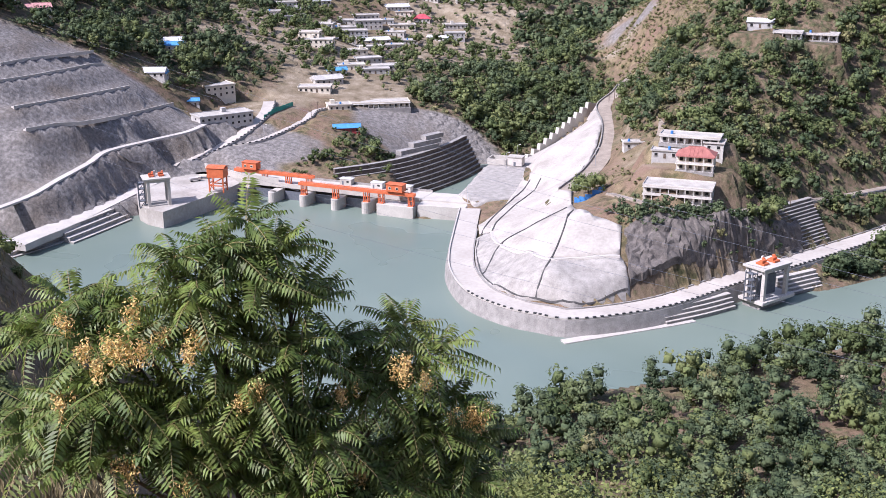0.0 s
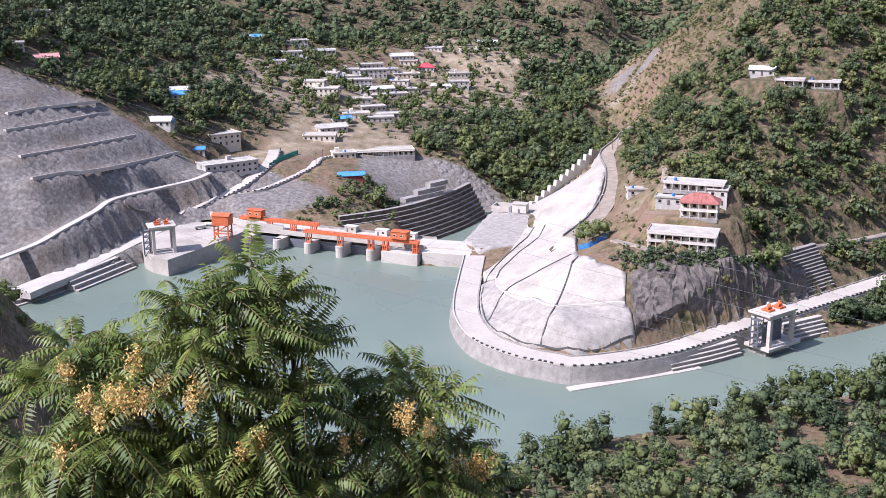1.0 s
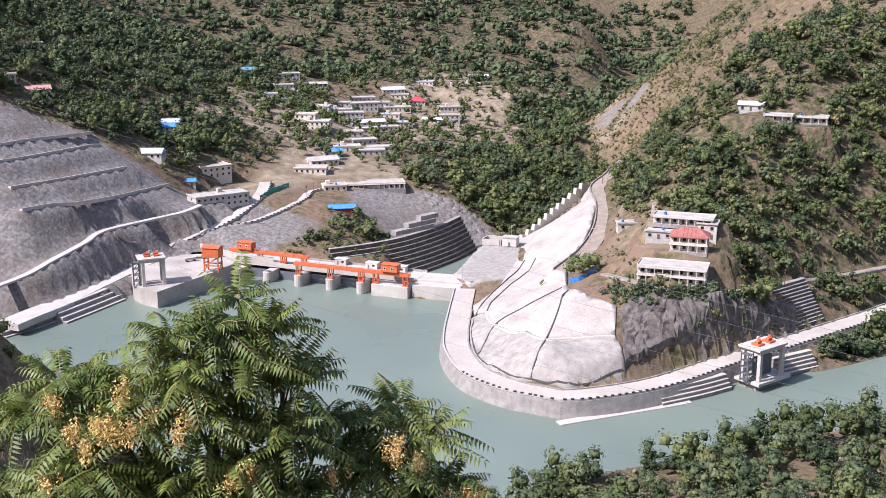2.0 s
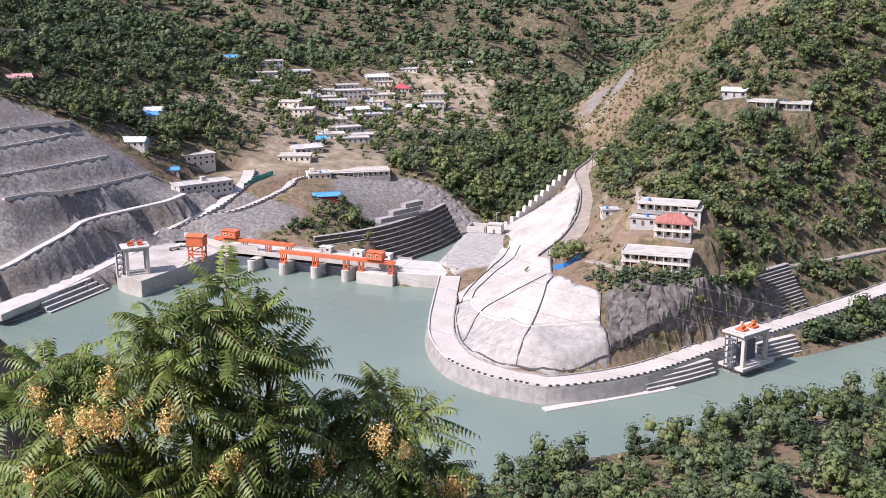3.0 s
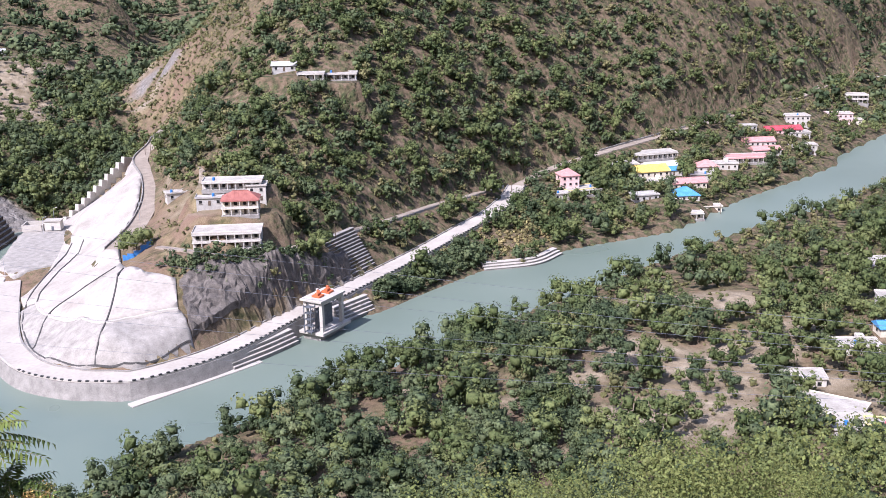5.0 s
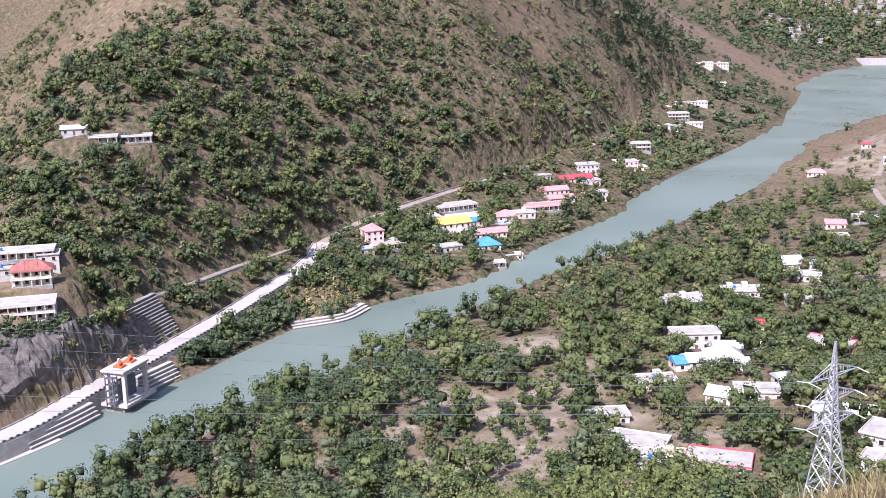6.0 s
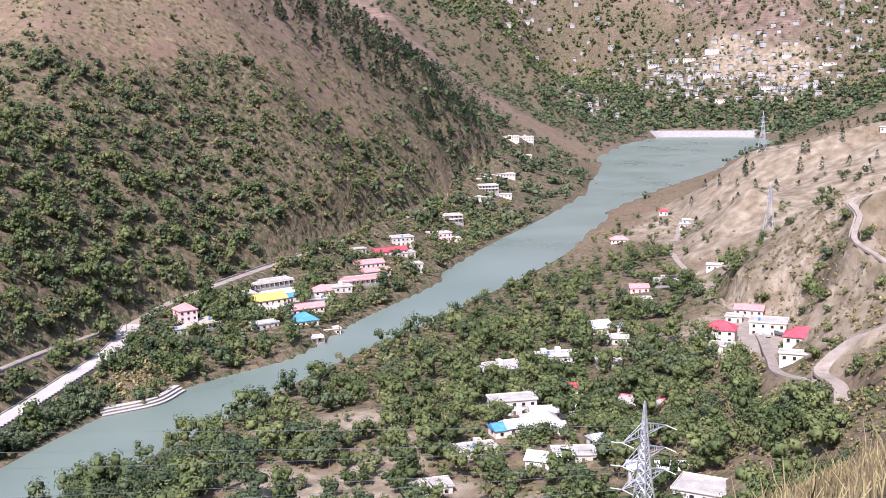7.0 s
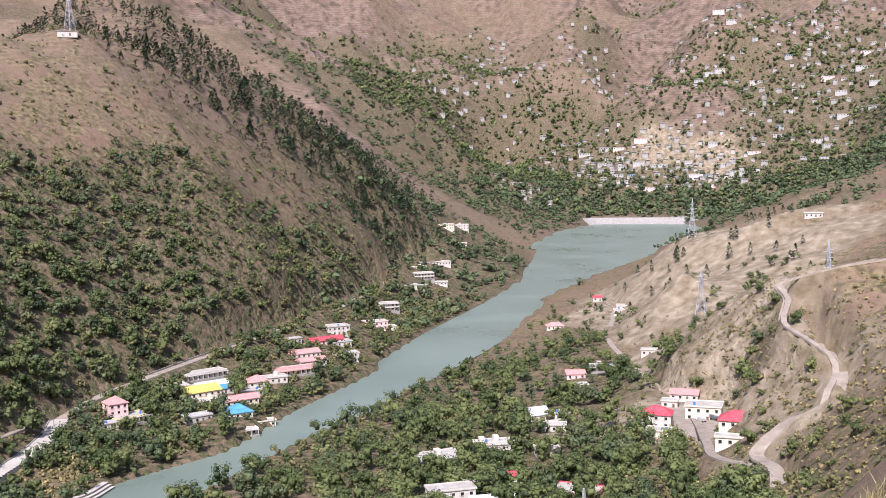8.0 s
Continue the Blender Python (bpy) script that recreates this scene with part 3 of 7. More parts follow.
def sweep(line, profile, closed=False):
    """Verts and faces of a profile (offset to the right, height) carried along a line of x, y, z points."""
    p = np.asarray(line, float)
    d = np.gradient(p[:, :2], axis=0)
    d /= np.linalg.norm(d, axis=1, keepdims=True)
    right = np.stack([d[:, 1], -d[:, 0]], 1)
    k = len(profile)
    verts = [(q[0] + r[0] * u, q[1] + r[1] * u, q[2] + v) for q, r in zip(p, right) for u, v in profile]
    faces = []
    n = k if closed else k - 1
    for i in range(len(p) - 1):
        for j in range(n):
            a, b = i * k + j, i * k + (j + 1) % k
            faces.append((a, b, b + k, a + k))
    if closed:
        faces.append(tuple(range(k)))
        faces.append(tuple(reversed(range((len(p) - 1) * k, len(p) * k))))
    return verts, faces


def swept(name, line, profile, mat, parent=None, label=""):
    v, f = sweep(line, profile, True)
    me = mesh_from(name, v, f, mat)
    bm = bmesh.new()
    bm.from_mesh(me)
    bmesh.ops.recalc_face_normals(bm, faces=bm.faces)
    bm.to_mesh(me)
    bm.free()
    ob = new(name, me)
    if parent:
        ob.parent = parent
    if label:
        ob["label"] = label
    return ob


# ---- where things grow: bearing, range, radius, weight ----
WOODS = [(31, 640, 60, 0.4), (36, 740, 80, 0.45), (40, 840, 90, 0.45), (43, 930, 80, 0.4), (18, 330, 40, 0.5), (28, 350, 40, 0.4), (10, 290, 40, 0.5),
         (32.7, 868, 36, 0.75), (34, 850, 36, 0.7), (35.1, 857, 40, 0.7), (36.2, 830, 40, 0.6), (30.5, 800, 36, 0.5), (27.4, 704, 50, 0.5), (36.7, 817, 45, 0.5), (24, 640, 60, 0.6), (22, 600, 50, 0.5), (29, 690, 50, 0.5), (33.8, 740, 60, 0.4), (41, 860, 60, 0.5), (44, 960, 60, 0.6),
         (6.6, 790, 30, 1.4), (7.0, 870, 34, 1.2), (5.6, 760, 28, 1.4), (6.8, 980, 40, 1.0), (4.5, 745, 26, 1.2), (7.4, 1250, 90, 0.6), (11, 1760, 160, 0.9), (9, 1800, 150, 0.9), (60.5, 560, 16, 1.0), (64.5, 420, 18, 0.9), (63, 430, 12, 0.9), (65, 380, 14, 0.8), (58.2, 640, 20, 0.9), (57, 600, 26, 1.0), (56, 690, 26, 1.0), (55.2, 780, 26, 0.9), (56.2, 820, 18, 0.8), (58.5, 470, 26, 0.8), (57.5, 520, 24, 1.0),
         (63, 560, 60, 0.3), (66, 640, 70, 0.3), (64, 450, 40, 0.35), (61, 620, 40, 0.4), (66, 780, 80, 0.25), (12.5, 470, 40, 0.3), (12, 540, 40, 0.35), (11.5, 600, 50, 0.35), (-19, 700, 50, 1.0), (-16, 680, 26, 1.0), (-22, 720, 60, 1.0), (-13, 700, 40, 0.6), (19.2, 560, 60, 0.7), (20, 620, 90, 0.5), (26, 640, 100, 0.6), (33, 720, 110, 0.7), (38, 790, 110, 0.7), (42, 900, 120, 0.7), (46, 1050, 120, 0.6), (24, 560, 50, 0.8), (29, 620, 60, 0.8), (17.7, 460, 9, 1.5), (19.9, 484, 10, 1.5), (22, 507, 10, 1.5), (23.8, 533, 11, 1.5), (25.3, 560, 11, 1.3), (18.5, 485, 16, 1.0), (14, 640, 60, 0.4),
         (0.6, 700, 30, 1.3), (3.2, 712, 36, 1.5), (4.6, 740, 40, 1.5), (5.8, 800, 36, 1.5), (6.2, 880, 36, 1.3), (6.5, 980, 40, 1.2), (5.2, 690, 26, 1.2), (2.4, 672, 16, 1.2), (-4.1, 622, 13, 1.5), (-3.4, 612, 9, 1.4), (-20, 1250, 330, 0.6), (-12, 1250, 280, 0.6), (-5, 1250, 150, 0.8), (2, 1350, 160, 0.7), (56, 2620, 240, 0.4), (62, 2700, 260, 0.4), (50, 2550, 240, 0.6), (46, 2300, 260, 0.6),
         (15.5, 412, 11, 1.0), (19, 425, 13, 0.9), (21.5, 427, 7, 1.3), (23.5, 438, 8, 1.3), (25.5, 454, 8, 1.3), (31.5, 545, 30, 0.8), (48.3, 950, 40, 1.2), (49.6, 1080, 50, 1.2), (51, 1250, 60, 1.2), (52, 1420, 60, 1.2), (46, 850, 35, 0.9), (56.5, 930, 40, 0.8), (54.5, 860, 40, 0.8), (37, 600, 40, 0.6), (33, 980, 70, 0.6), (40, 1120, 80, 0.7), (45, 1250, 90, 0.8), (63, 560, 30, 0.7), (67, 420, 40, 0.4), (26, 720, 90, 0.5), (34, 780, 90, 0.45), (-16, 850, 230, 1.0), (-9, 780, 90, 0.8), (-6, 1500, 420, 1.0), (6, 1350, 220, 0.9), (3.6, 770, 70, 1.2), (5.5, 860, 80, 1.0), (-24, 1100, 400, 0.9), (12, 1700, 500, 0.7), (0, 2200, 500, 0.7),
         (17, 455, 40, 0.7), (22, 505, 55, 0.9), (20, 600, 60, 0.6), (27, 600, 70, 1.0), (24, 690, 70, 0.9), (31, 640, 60, 1.0), (35, 690, 70, 0.9), (40, 800, 80, 0.9), (18, 540, 50, 0.6), (29, 720, 70, 0.6), (37, 800, 70, 0.7), (42, 900, 80, 0.8), (15, 480, 30, 0.5), (22, 560, 50, 0.7), (45, 1000, 90, 0.8), (47, 1300, 150, 1.0), (50, 1450, 120, 0.9),
         (14, 300, 60, 1.0), (25, 330, 65, 0.9), (35, 360, 70, 0.8), (43, 400, 80, 1.0), (48, 480, 90, 1.0), (52, 600, 90, 1.0), (54, 760, 90, 0.7), (54, 370, 80, 1.0), (15, 230, 60, 0.9), (35, 250, 70, 0.7), (50, 270, 70, 0.8), (60, 340, 60, 0.8),
         (-10, 250, 80, 0.8), (52, 2250, 260, 1.1), (58, 2420, 190, 1.1), (66, 2350, 300, 1.1), (62, 600, 40, 0.6), (40, 2600, 500, 0.6), (50, 2900, 400, 0.5), (66, 2900, 400, 0.5), (62, 650, 60, 0.45), (68, 700, 120, 0.35), (-28, 300, 150, 0.7)]
BARE = [(27.9, 523, 17, 1.2), (28.9, 541, 17, 1.2), (29.6, 566, 16, 1.0), (26.9, 514, 12, 1.2),
        (8.6, 820, 24, 1.6), (8.3, 880, 26, 1.8), (7.9, 980, 26, 1.8), (7.5, 1060, 26, 1.6), (9.1, 870, 40, 1.2), (9.4, 940, 40, 1.2), (8.5, 960, 30, 1.2), (9.6, 800, 40, 0.9), (-9, 800, 50, 0.6), (-4, 800, 60, 0.5), (0.4, 955, 60, 0.5), (2.5, 900, 40, 0.5), (-5.5, 950, 60, 0.5), (-1, 1080, 60, 0.5),
        (29.3, 873, 60, 0.5), (33, 930, 60, 0.5), (36.9, 950, 50, 0.45), (39.5, 1000, 50, 0.45), (26, 800, 50, 0.4), (38, 890, 30, 0.4), (29, 800, 26, 0.3), (10, 860, 50, 0.8), (10.5, 760, 50, 0.6), (9.6, 700, 30, 0.5), (61, 860, 60, 0.5), (60, 720, 30, 0.6),
        (27, 850, 70, 0.5), (31, 910, 80, 0.55), (36, 1000, 90, 0.55), (41, 1110, 90, 0.5), (25, 720, 50, 0.4), (21, 560, 22, 0.5), (28, 690, 30, 0.4), (-3.5, 770, 90, 0.55), (-8, 690, 60, 0.8), (-5, 640, 40, 0.8), (-4, 860, 100, 0.3), (38, 395, 22, 0.5), (46, 360, 26, 0.45), (50, 420, 26, 0.4), (23, 300, 14, 0.4), (-19, 560, 80, 1.6), (-15, 590, 60, 1.2), (-24, 560, 90, 1.6), (-3, 930, 130, 0.5), (29, 960, 120, 0.5), (38, 1080, 160, 0.5), (60, 880, 200, 0.7), (66, 480, 120, 0.4), (11, 700, 110, 0.5), (36.8, 306, 18, 0.9), (38.5, 347, 20, 0.8), (34.5, 366, 16, 0.7), (40, 420, 18, 0.6), (35.5, 425, 16, 0.6), (41.5, 374, 16, 0.6), (38.8, 316, 12, 0.7), (5, 440, 90, 1.5), (56, 3600, 600, 0.4), (60, 540, 45, 1.2), (57, 690, 40, 0.8)]
FIELDS = [(57, 2560, 110, 0.25), (60, 2540, 130, 0.2), (63, 2500, 110, 0.3), (56.0, 900, 22, 0.9), (56.4, 980, 20, 0.8),
          (-9.1, 780, 24, 0.5), (-10.4, 870, 26, 0.5), (-5, 810, 30, 0.4), (0.4, 955, 36, 0.5), (2.3, 860, 22, 0.7), (2.8, 1000, 34, 0.6), (-1, 1100, 50, 0.5), (-6.8, 720, 20, 0.5), (-3.8, 690, 20, 0.8), (8.6, 820, 16, 0.9), (8.3, 880, 18, 1), (7.9, 980, 18, 1), (7.5, 1060, 18, 1), (9.2, 880, 30, 0.5), (9.5, 950, 30, 0.5),
          (11.2, 455, 16, 0.55), (10.6, 490, 22, 0.55), (10, 540, 24, 0.5), (-9.5, 655, 22, 0.7), (-7, 800, 30, 0.5), (-9.5, 840, 26, 0.6), (-3, 850, 30, 0.4), (0.5, 850, 30, 0.5), (3.6, 900, 30, 0.6), (0, 740, 22, 0.7), (-11.5, 790, 24, 0.6), (35.5, 425, 16, 0.8), (40, 420, 18, 0.8), (34.5, 366, 16, 1.0), (38.5, 347, 20, 1.1), (41.5, 374, 16, 0.9), (36.8, 306, 18, 1.1), (38.8, 316, 14, 0.9), (43.5, 392, 14, 0.8), (31.5, 338, 12, 0.8), (55, 528, 14, 0.8), (58.4, 676, 28, 0.9), (49, 328, 14, 0.8),
          (-2, 930, 110, 0.46), (-4, 790, 75, 0.45), (-6, 700, 50, 0.5), (2, 1020, 80, 0.45), (60, 525, 34, 1.0), (58, 1010, 45, 0.9), (59, 2600, 60, 0.6), (62, 2560, 50, 0.6), (61, 800, 70, 0.6), (62, 820, 150, 0.3), (66, 520, 110, 0.42), (60, 950, 100, 0.3), (69, 400, 80, 0.42), (64, 650, 70, 0.4), (66, 900, 120, 0.4), (25.5, 300, 12, 0.6), (28, 318, 10, 0.6), (22, 330, 9, 0.6), (33, 300, 11, 0.6), (31, 280, 9, 0.6), (45, 345, 10, 0.6)]
SPRAYED = [(8.9, 860, 20, 0.5), (9.1, 920, 22, 0.6), (8.6, 960, 20, 0.55), (10.6, 885, 16, 0.55), (-9.8, 612, 18, 0.85), (-7.4, 600, 16, 0.85), (15, 406, 6, 1.2), (16.3, 418, 6, 1.2), (17.7, 434, 6, 1.2), (19, 449, 6, 1.2), (-2.9, 660, 20, 1.2), (-1.2, 658, 22, 1.2), (-0.2, 640, 30, 1.2), (1.5, 655, 20, 1.0), (-19.5, 560, 62, 1.3), (-23.5, 560, 80, 1.3), (-15.6, 588, 40, 1.3), (-13, 580, 34, 1.2), (-26.5, 560, 80, 1.2), (-18, 510, 45, 1.2)]


def patches(x, y, blobs):
    v = np.zeros(x.shape)
    for az, d, r, w in blobs:
        cx, cy, _ = polar(az, d)
        v = v + w * np.exp(-((x - cx) ** 2 + (y - cy) ** 2) / (r * r))
    return v


def woodland(x, y):
    return np.clip(0.15 + 0.25 * (1 - step01(430, 520, np.hypot(x, y))) + patches(x, y, WOODS) - patches(x, y, BARE) + (0.3 + 0.2 * step01(430, 520, np.hypot(x, y))) * fractal(x, y, 75, 40, 3) + 0.55 * fractal(x, y, 170, 41, 2) * step01(430, 520, np.hypot(x, y)) + (0.75 * fractal(x, y, 300, 44, 4) + 2.2 * (np.abs(fractal(x, y, 520, 77, 4)) - 0.22)) * step01(1400, 2400, np.hypot(x, y)), 0, 1)


def sprayed(x, y):
    return step01(0.42, 0.55, patches(x, y, SPRAYED) + 0.12 * fractal(x, y, 30, 50, 3))


# ---- the ground sheet ----
def build_ground():
    az = np.concatenate([np.arange(-180, -34, 3.0), np.arange(-34, 82, 0.58), np.arange(82, 180, 3.0)])
    rng = np.concatenate([np.geomspace(0.25, 40, 56), np.linspace(42, 230, 75), np.arange(232, 724, 2.0), np.arange(726.5, 1100, 3.0), np.geomspace(1105, 2300, 64), np.arange(2306, 2900, 6.0), np.geomspace(2910, 4950, 70)])
    a, d = np.meshgrid(np.radians(az), rng)
    x, y = d * np.sin(a), d * np.cos(a)
    z = ground_height(x, y)
    n, k = len(rng), len(az)
    verts = np.stack([x, y, z], 2).reshape(-1, 3)
    verts = np.vstack([verts, [(0, 0, ground_at(0.0, 0.0))]])
    i, j = np.meshgrid(np.arange(n - 1), np.arange(k), indexing="ij")
    j2 = (j + 1) % k
    quads = np.stack([i * k + j, i * k + j2, (i + 1) * k + j2, (i + 1) * k + j], 2).reshape(-1, 4)
    ring = np.arange(0, k, 2)
    cap = np.stack([np.full(len(ring), n * k), ring, (ring + 1) % k, (ring + 2) % k], 1)
    me = quads_mesh("ground", verts, np.vstack([quads, cap])[:, ::-1], M_LAND)
    fx, fy = verts[:, 0], verts[:, 1]
    for name, value in (("wood", np.where(np.hypot(fx, fy) > 1500, 0.7 * step01(0.45, 0.95, woodland(fx, fy)), woodland(fx, fy)) * (0.35 + 0.65 * step01(400, 500, np.hypot(fx, fy)))), ("field", step01(0.35, 0.6, patches(fx, fy, FIELDS) + 0.34 * fractal(fx, fy, 34, 60, 3))), ("shot", sprayed(fx, fy)), ("red", step01(1500, 2300, np.hypot(fx, fy)) * step01(-0.35, 0.25, fractal(fx, fy, 260, 91, 4)) + step01(850, 1000, np.hypot(fx, fy)) * step01(120, 200, verts[:, 2]) * 0.45)):
        me.attributes.new(name, "FLOAT", "POINT").data.foreach_set("value", value.astype(np.float32))
    me.polygons.foreach_set("use_smooth", [True] * len(me.polygons))
    return tagged(new("ground", me), "dry grassy valley slopes with reddish soil and scrub", "ground", kind="structure")


build_ground()


def water_sheet():
    """Water within the banks, reaching a little into them."""
    c = [Vector((float(x), float(y), 0.0)) for x, y in RIVER]
    bm = bmesh.new()
    vs = [bm.verts.new(v) for v in c]
    f = bm.faces.new(vs)
    bmesh.ops.triangulate(bm, faces=[f], ngon_method="EAR_CLIP")
    if sum(p.normal.z for p in bm.faces) < 0:
        bmesh.ops.reverse_faces(bm, faces=bm.faces)
    return tagged(part("water", bm, M_WATER), "calm grey-green silty reservoir water", "water", kind="structure")


water_sheet()


# ---- trees ----
def lobe(rng, centre, radius, n):
    """A lumpy rounded clump of foliage as a jittered cube-sphere: corners and four-cornered faces."""
    verts, index, faces = [], {}, []
    for axis in range(3):
        for sgn in (-1, 1):
            for i in range(n):
                for j in range(n):
                    ids = []
                    for di, dj in ((0, 0), (1, 0), (1, 1), (0, 1)):
                        p = [0, 0, 0]
                        p[axis], p[(axis + 1) % 3], p[(axis + 2) % 3] = sgn * n, 2 * (i + di) - n, 2 * (j + dj) - n
                        key = tuple(p)
                        if key not in index:
                            v = np.array(p, float)
                            v /= np.linalg.norm(v)
                            index[key] = len(verts)
                            verts.append(centre + v * radius * rng.uniform(0.66, 1.22) * (1, 1, 0.86))
                        ids.append(index[key])
                    faces.append(ids if sgn > 0 else ids[::-1])
    return np.array(verts), np.array(faces)


def crown(rng, lobes, n, cards, spread, tall, size, core=0.84, loose=0.3):
    """A crown of about 1 m radius: ragged dark clumps wrapped in many small leaf sprays; its foot at 0."""
    centres = rng.normal(0, 1, (lobes, 3)) * (0.38 * spread, 0.38 * spread, 0.22 * tall) + (0, 0, 0.72 * tall)
    radii = rng.uniform(0.34, 0.62, lobes) * (1.3 if lobes < 3 else 1.0)
    vs, fs, base = [], [], 0
    for c, r in zip(centres, radii):
        v, f = lobe(rng, c, r * core, n)
        vs.append(v)
        fs.append(f + base)
        base += len(v)
    pick = rng.choice(lobes, cards, p=radii ** 2 / (radii ** 2).sum())
    d = rng.normal(0, 1, (cards, 3))
    d /= np.linalg.norm(d, axis=1, keepdims=True)
    d[:, 2] = np.where(d[:, 2] < -0.35, -d[:, 2], d[:, 2])
    pos = centres[pick] + d * radii[pick, None] * rng.uniform(0.8, 1.1, (cards, 1)) * (1, 1, 0.95)
    nrm = d + rng.normal(0, loose, (cards, 3)) + (0, 0, 0.25)
    nrm /= np.linalg.norm(nrm, axis=1, keepdims=True)
    t = np.cross(nrm, rng.normal(0, 1, (cards, 3)))
    t /= np.linalg.norm(t, axis=1, keepdims=True)
    b = np.cross(nrm, t)
    s = size * rng.uniform(0.55, 1.35, (cards, 1))
    q = np.stack([pos - t * s, pos - b * s * 0.75 + nrm * s * 0.25, pos + t * s * 1.1, pos + b * s * 0.75 + nrm * s * 0.2], 1)
    vs.append(q.reshape(-1, 3))
    fs.append(np.arange(cards * 4).reshape(-1, 4) + base)
    return np.vstack(vs), np.vstack(fs)


def scatter(rng, count, az0, az1, d0, d1):
    a = rng.uniform(radians(az0), radians(az1), count)
    d = np.sqrt(rng.uniform(d0 * d0, d1 * d1, count))
    return d * np.sin(a), d * np.cos(a)


CLEAR = []


def clear_of(x, y, margin=0.0):
    ok = ~inside(x, y, RIVER)
    d, _ = line_distance(x, y, np.vstack([RIVER, RIVER[:1]]))
    ok &= d > 3.0
    for line, half, _ in GRADES:
        g, _ = line_distance(x, y, line)
        ok &= g > half + 1.5
    ok &= ~inside(x, y, UPPER) & ~inside(x, y, LOWER)
    for cx, cy, r in CLEAR:
        ok &= (x - cx) ** 2 + (y - cy) ** 2 > (r + margin) ** 2
    return ok


def woods(name, label, rng, count, sector, templates, size, mat, power=1.0, low=0.0, lift=0.0, zones=None):
    x, y = scatter(rng, count, *sector)
    w = np.clip(patches(x, y, zones), 0, 1) if zones else woodland(x, y) * (1 - (0.5 + 0.25 * step01(480, 600, np.hypot(x, y))) * step01(0.4, 0.6, patches(x, y, FIELDS) + 0.34 * fractal(x, y, 34, 60, 3)))
    keep = (rng.uniform(0, 1, len(x)) < np.clip((w - low) / (1 - low), 0, 1) ** power) & clear_of(x, y) & (sprayed(x, y) < 0.3)
    x, y, w = x[keep], y[keep], w[keep]
    z = ground_height(x, y)
    s = (size[0] + (size[1] - size[0]) * rng.uniform(0, 1, len(x)) ** 1.6) * (0.65 + 0.45 * w)
    vs, fs, tints, base = [], [], [], 0
    which = rng.integers(0, len(templates), len(x))
    turn = rng.uniform(0, 6.283, len(x))
    for k, (tv, tf) in enumerate(templates):
        i = np.where(which == k)[0]
        if not len(i):
            continue
        c, sn = np.cos(turn[i])[:, None], np.sin(turn[i])[:, None]
        sc = s[i][:, None]
        vs.append(np.stack([(tv[:, 0] * c - tv[:, 1] * sn) * sc + x[i][:, None], (tv[:, 0] * sn + tv[:, 1] * c) * sc + y[i][:, None], (tv[:, 2] + lift) * sc * rng.uniform(0.85, 1.2, (len(i), 1)) + z[i][:, None]], -1).reshape(-1, 3))
        fs.append((tf[None] + (np.arange(len(i)) * len(tv))[:, None, None] + base).reshape(-1, 4))
        tints.append(np.repeat(rng.uniform(0, 1, len(i)), len(tv)))
        base += len(i) * len(tv)
    me = quads_mesh(name, np.vstack(vs), np.vstack(fs), mat)
    me.attributes.new("tint", "FLOAT", "POINT").data.foreach_set("value", np.concatenate(tints).astype(np.float32))
    return tagged(new(name, me), label, "trees", kind="stuff")


RNG = np.random.default_rng(7)
TREE_NEAR = [crown(RNG, 9, 1, 240, 0.92, 1.5, 0.076, 0.72, 0.42) for _ in range(10)]
TREE_MID = [crown(RNG, 4, 1, 46, 0.95, 1.2, 0.145, 0.76, 0.36) for _ in range(10)]
BUSH_THICK = [crown(RNG, 10, 1, 700, 1.1, 0.7, 0.06, 0.8) for _ in range(4)]
TREE_BIG = [crown(RNG, 6, 1, 84, 0.95, 1.35, 0.115, 0.76, 0.38) for _ in range(10)]
TREE_FAR = [crown(RNG, 2, 1, 10, 1.0, 1.0, 0.32) for _ in range(8)]
TREE_DOT = [crown(RNG, 1, 1, 5, 1.0, 0.8, 0.4) for _ in range(6)]
BUSH = [crown(RNG, 1, 1, 8, 1.1, 0.45, 0.34) for _ in range(8)]
BUSH_FINE = [crown(RNG, 22, 1, 1900, 1.35, 0.9, 0.027, 0.08, 0.6) for _ in range(4)]


def pine(rng, cards):
    h = rng.uniform(0, 1, cards) ** 0.8
    a = rng.uniform(0, 6.283, cards)
    r = (1.05 - h ** 1.6) * 0.85 * rng.uniform(0.3, 1.0, cards)
    pos = np.stack([np.cos(a) * r, np.sin(a) * r, 0.7 + h * 2.5], 1)
    t = np.stack([np.cos(a), np.sin(a), -0.35 + 0 * a], 1)
    b = np.stack([-np.sin(a), np.cos(a), 0 * a], 1)
    s = rng.uniform(0.2, 0.36, (cards, 1))
    up = np.array((0, 0, 0.12))
    q = np.stack([pos - t * s, pos - b * s * 0.6 + up, pos + t * s, pos + b * s * 0.6 + up], 1)
    return q.reshape(-1, 3), np.arange(cards * 4).reshape(-1, 4)


PINE_FAR = [pine(RNG, 22) for _ in range(4)]
PINE = [pine(RNG, 60) for _ in range(5)]


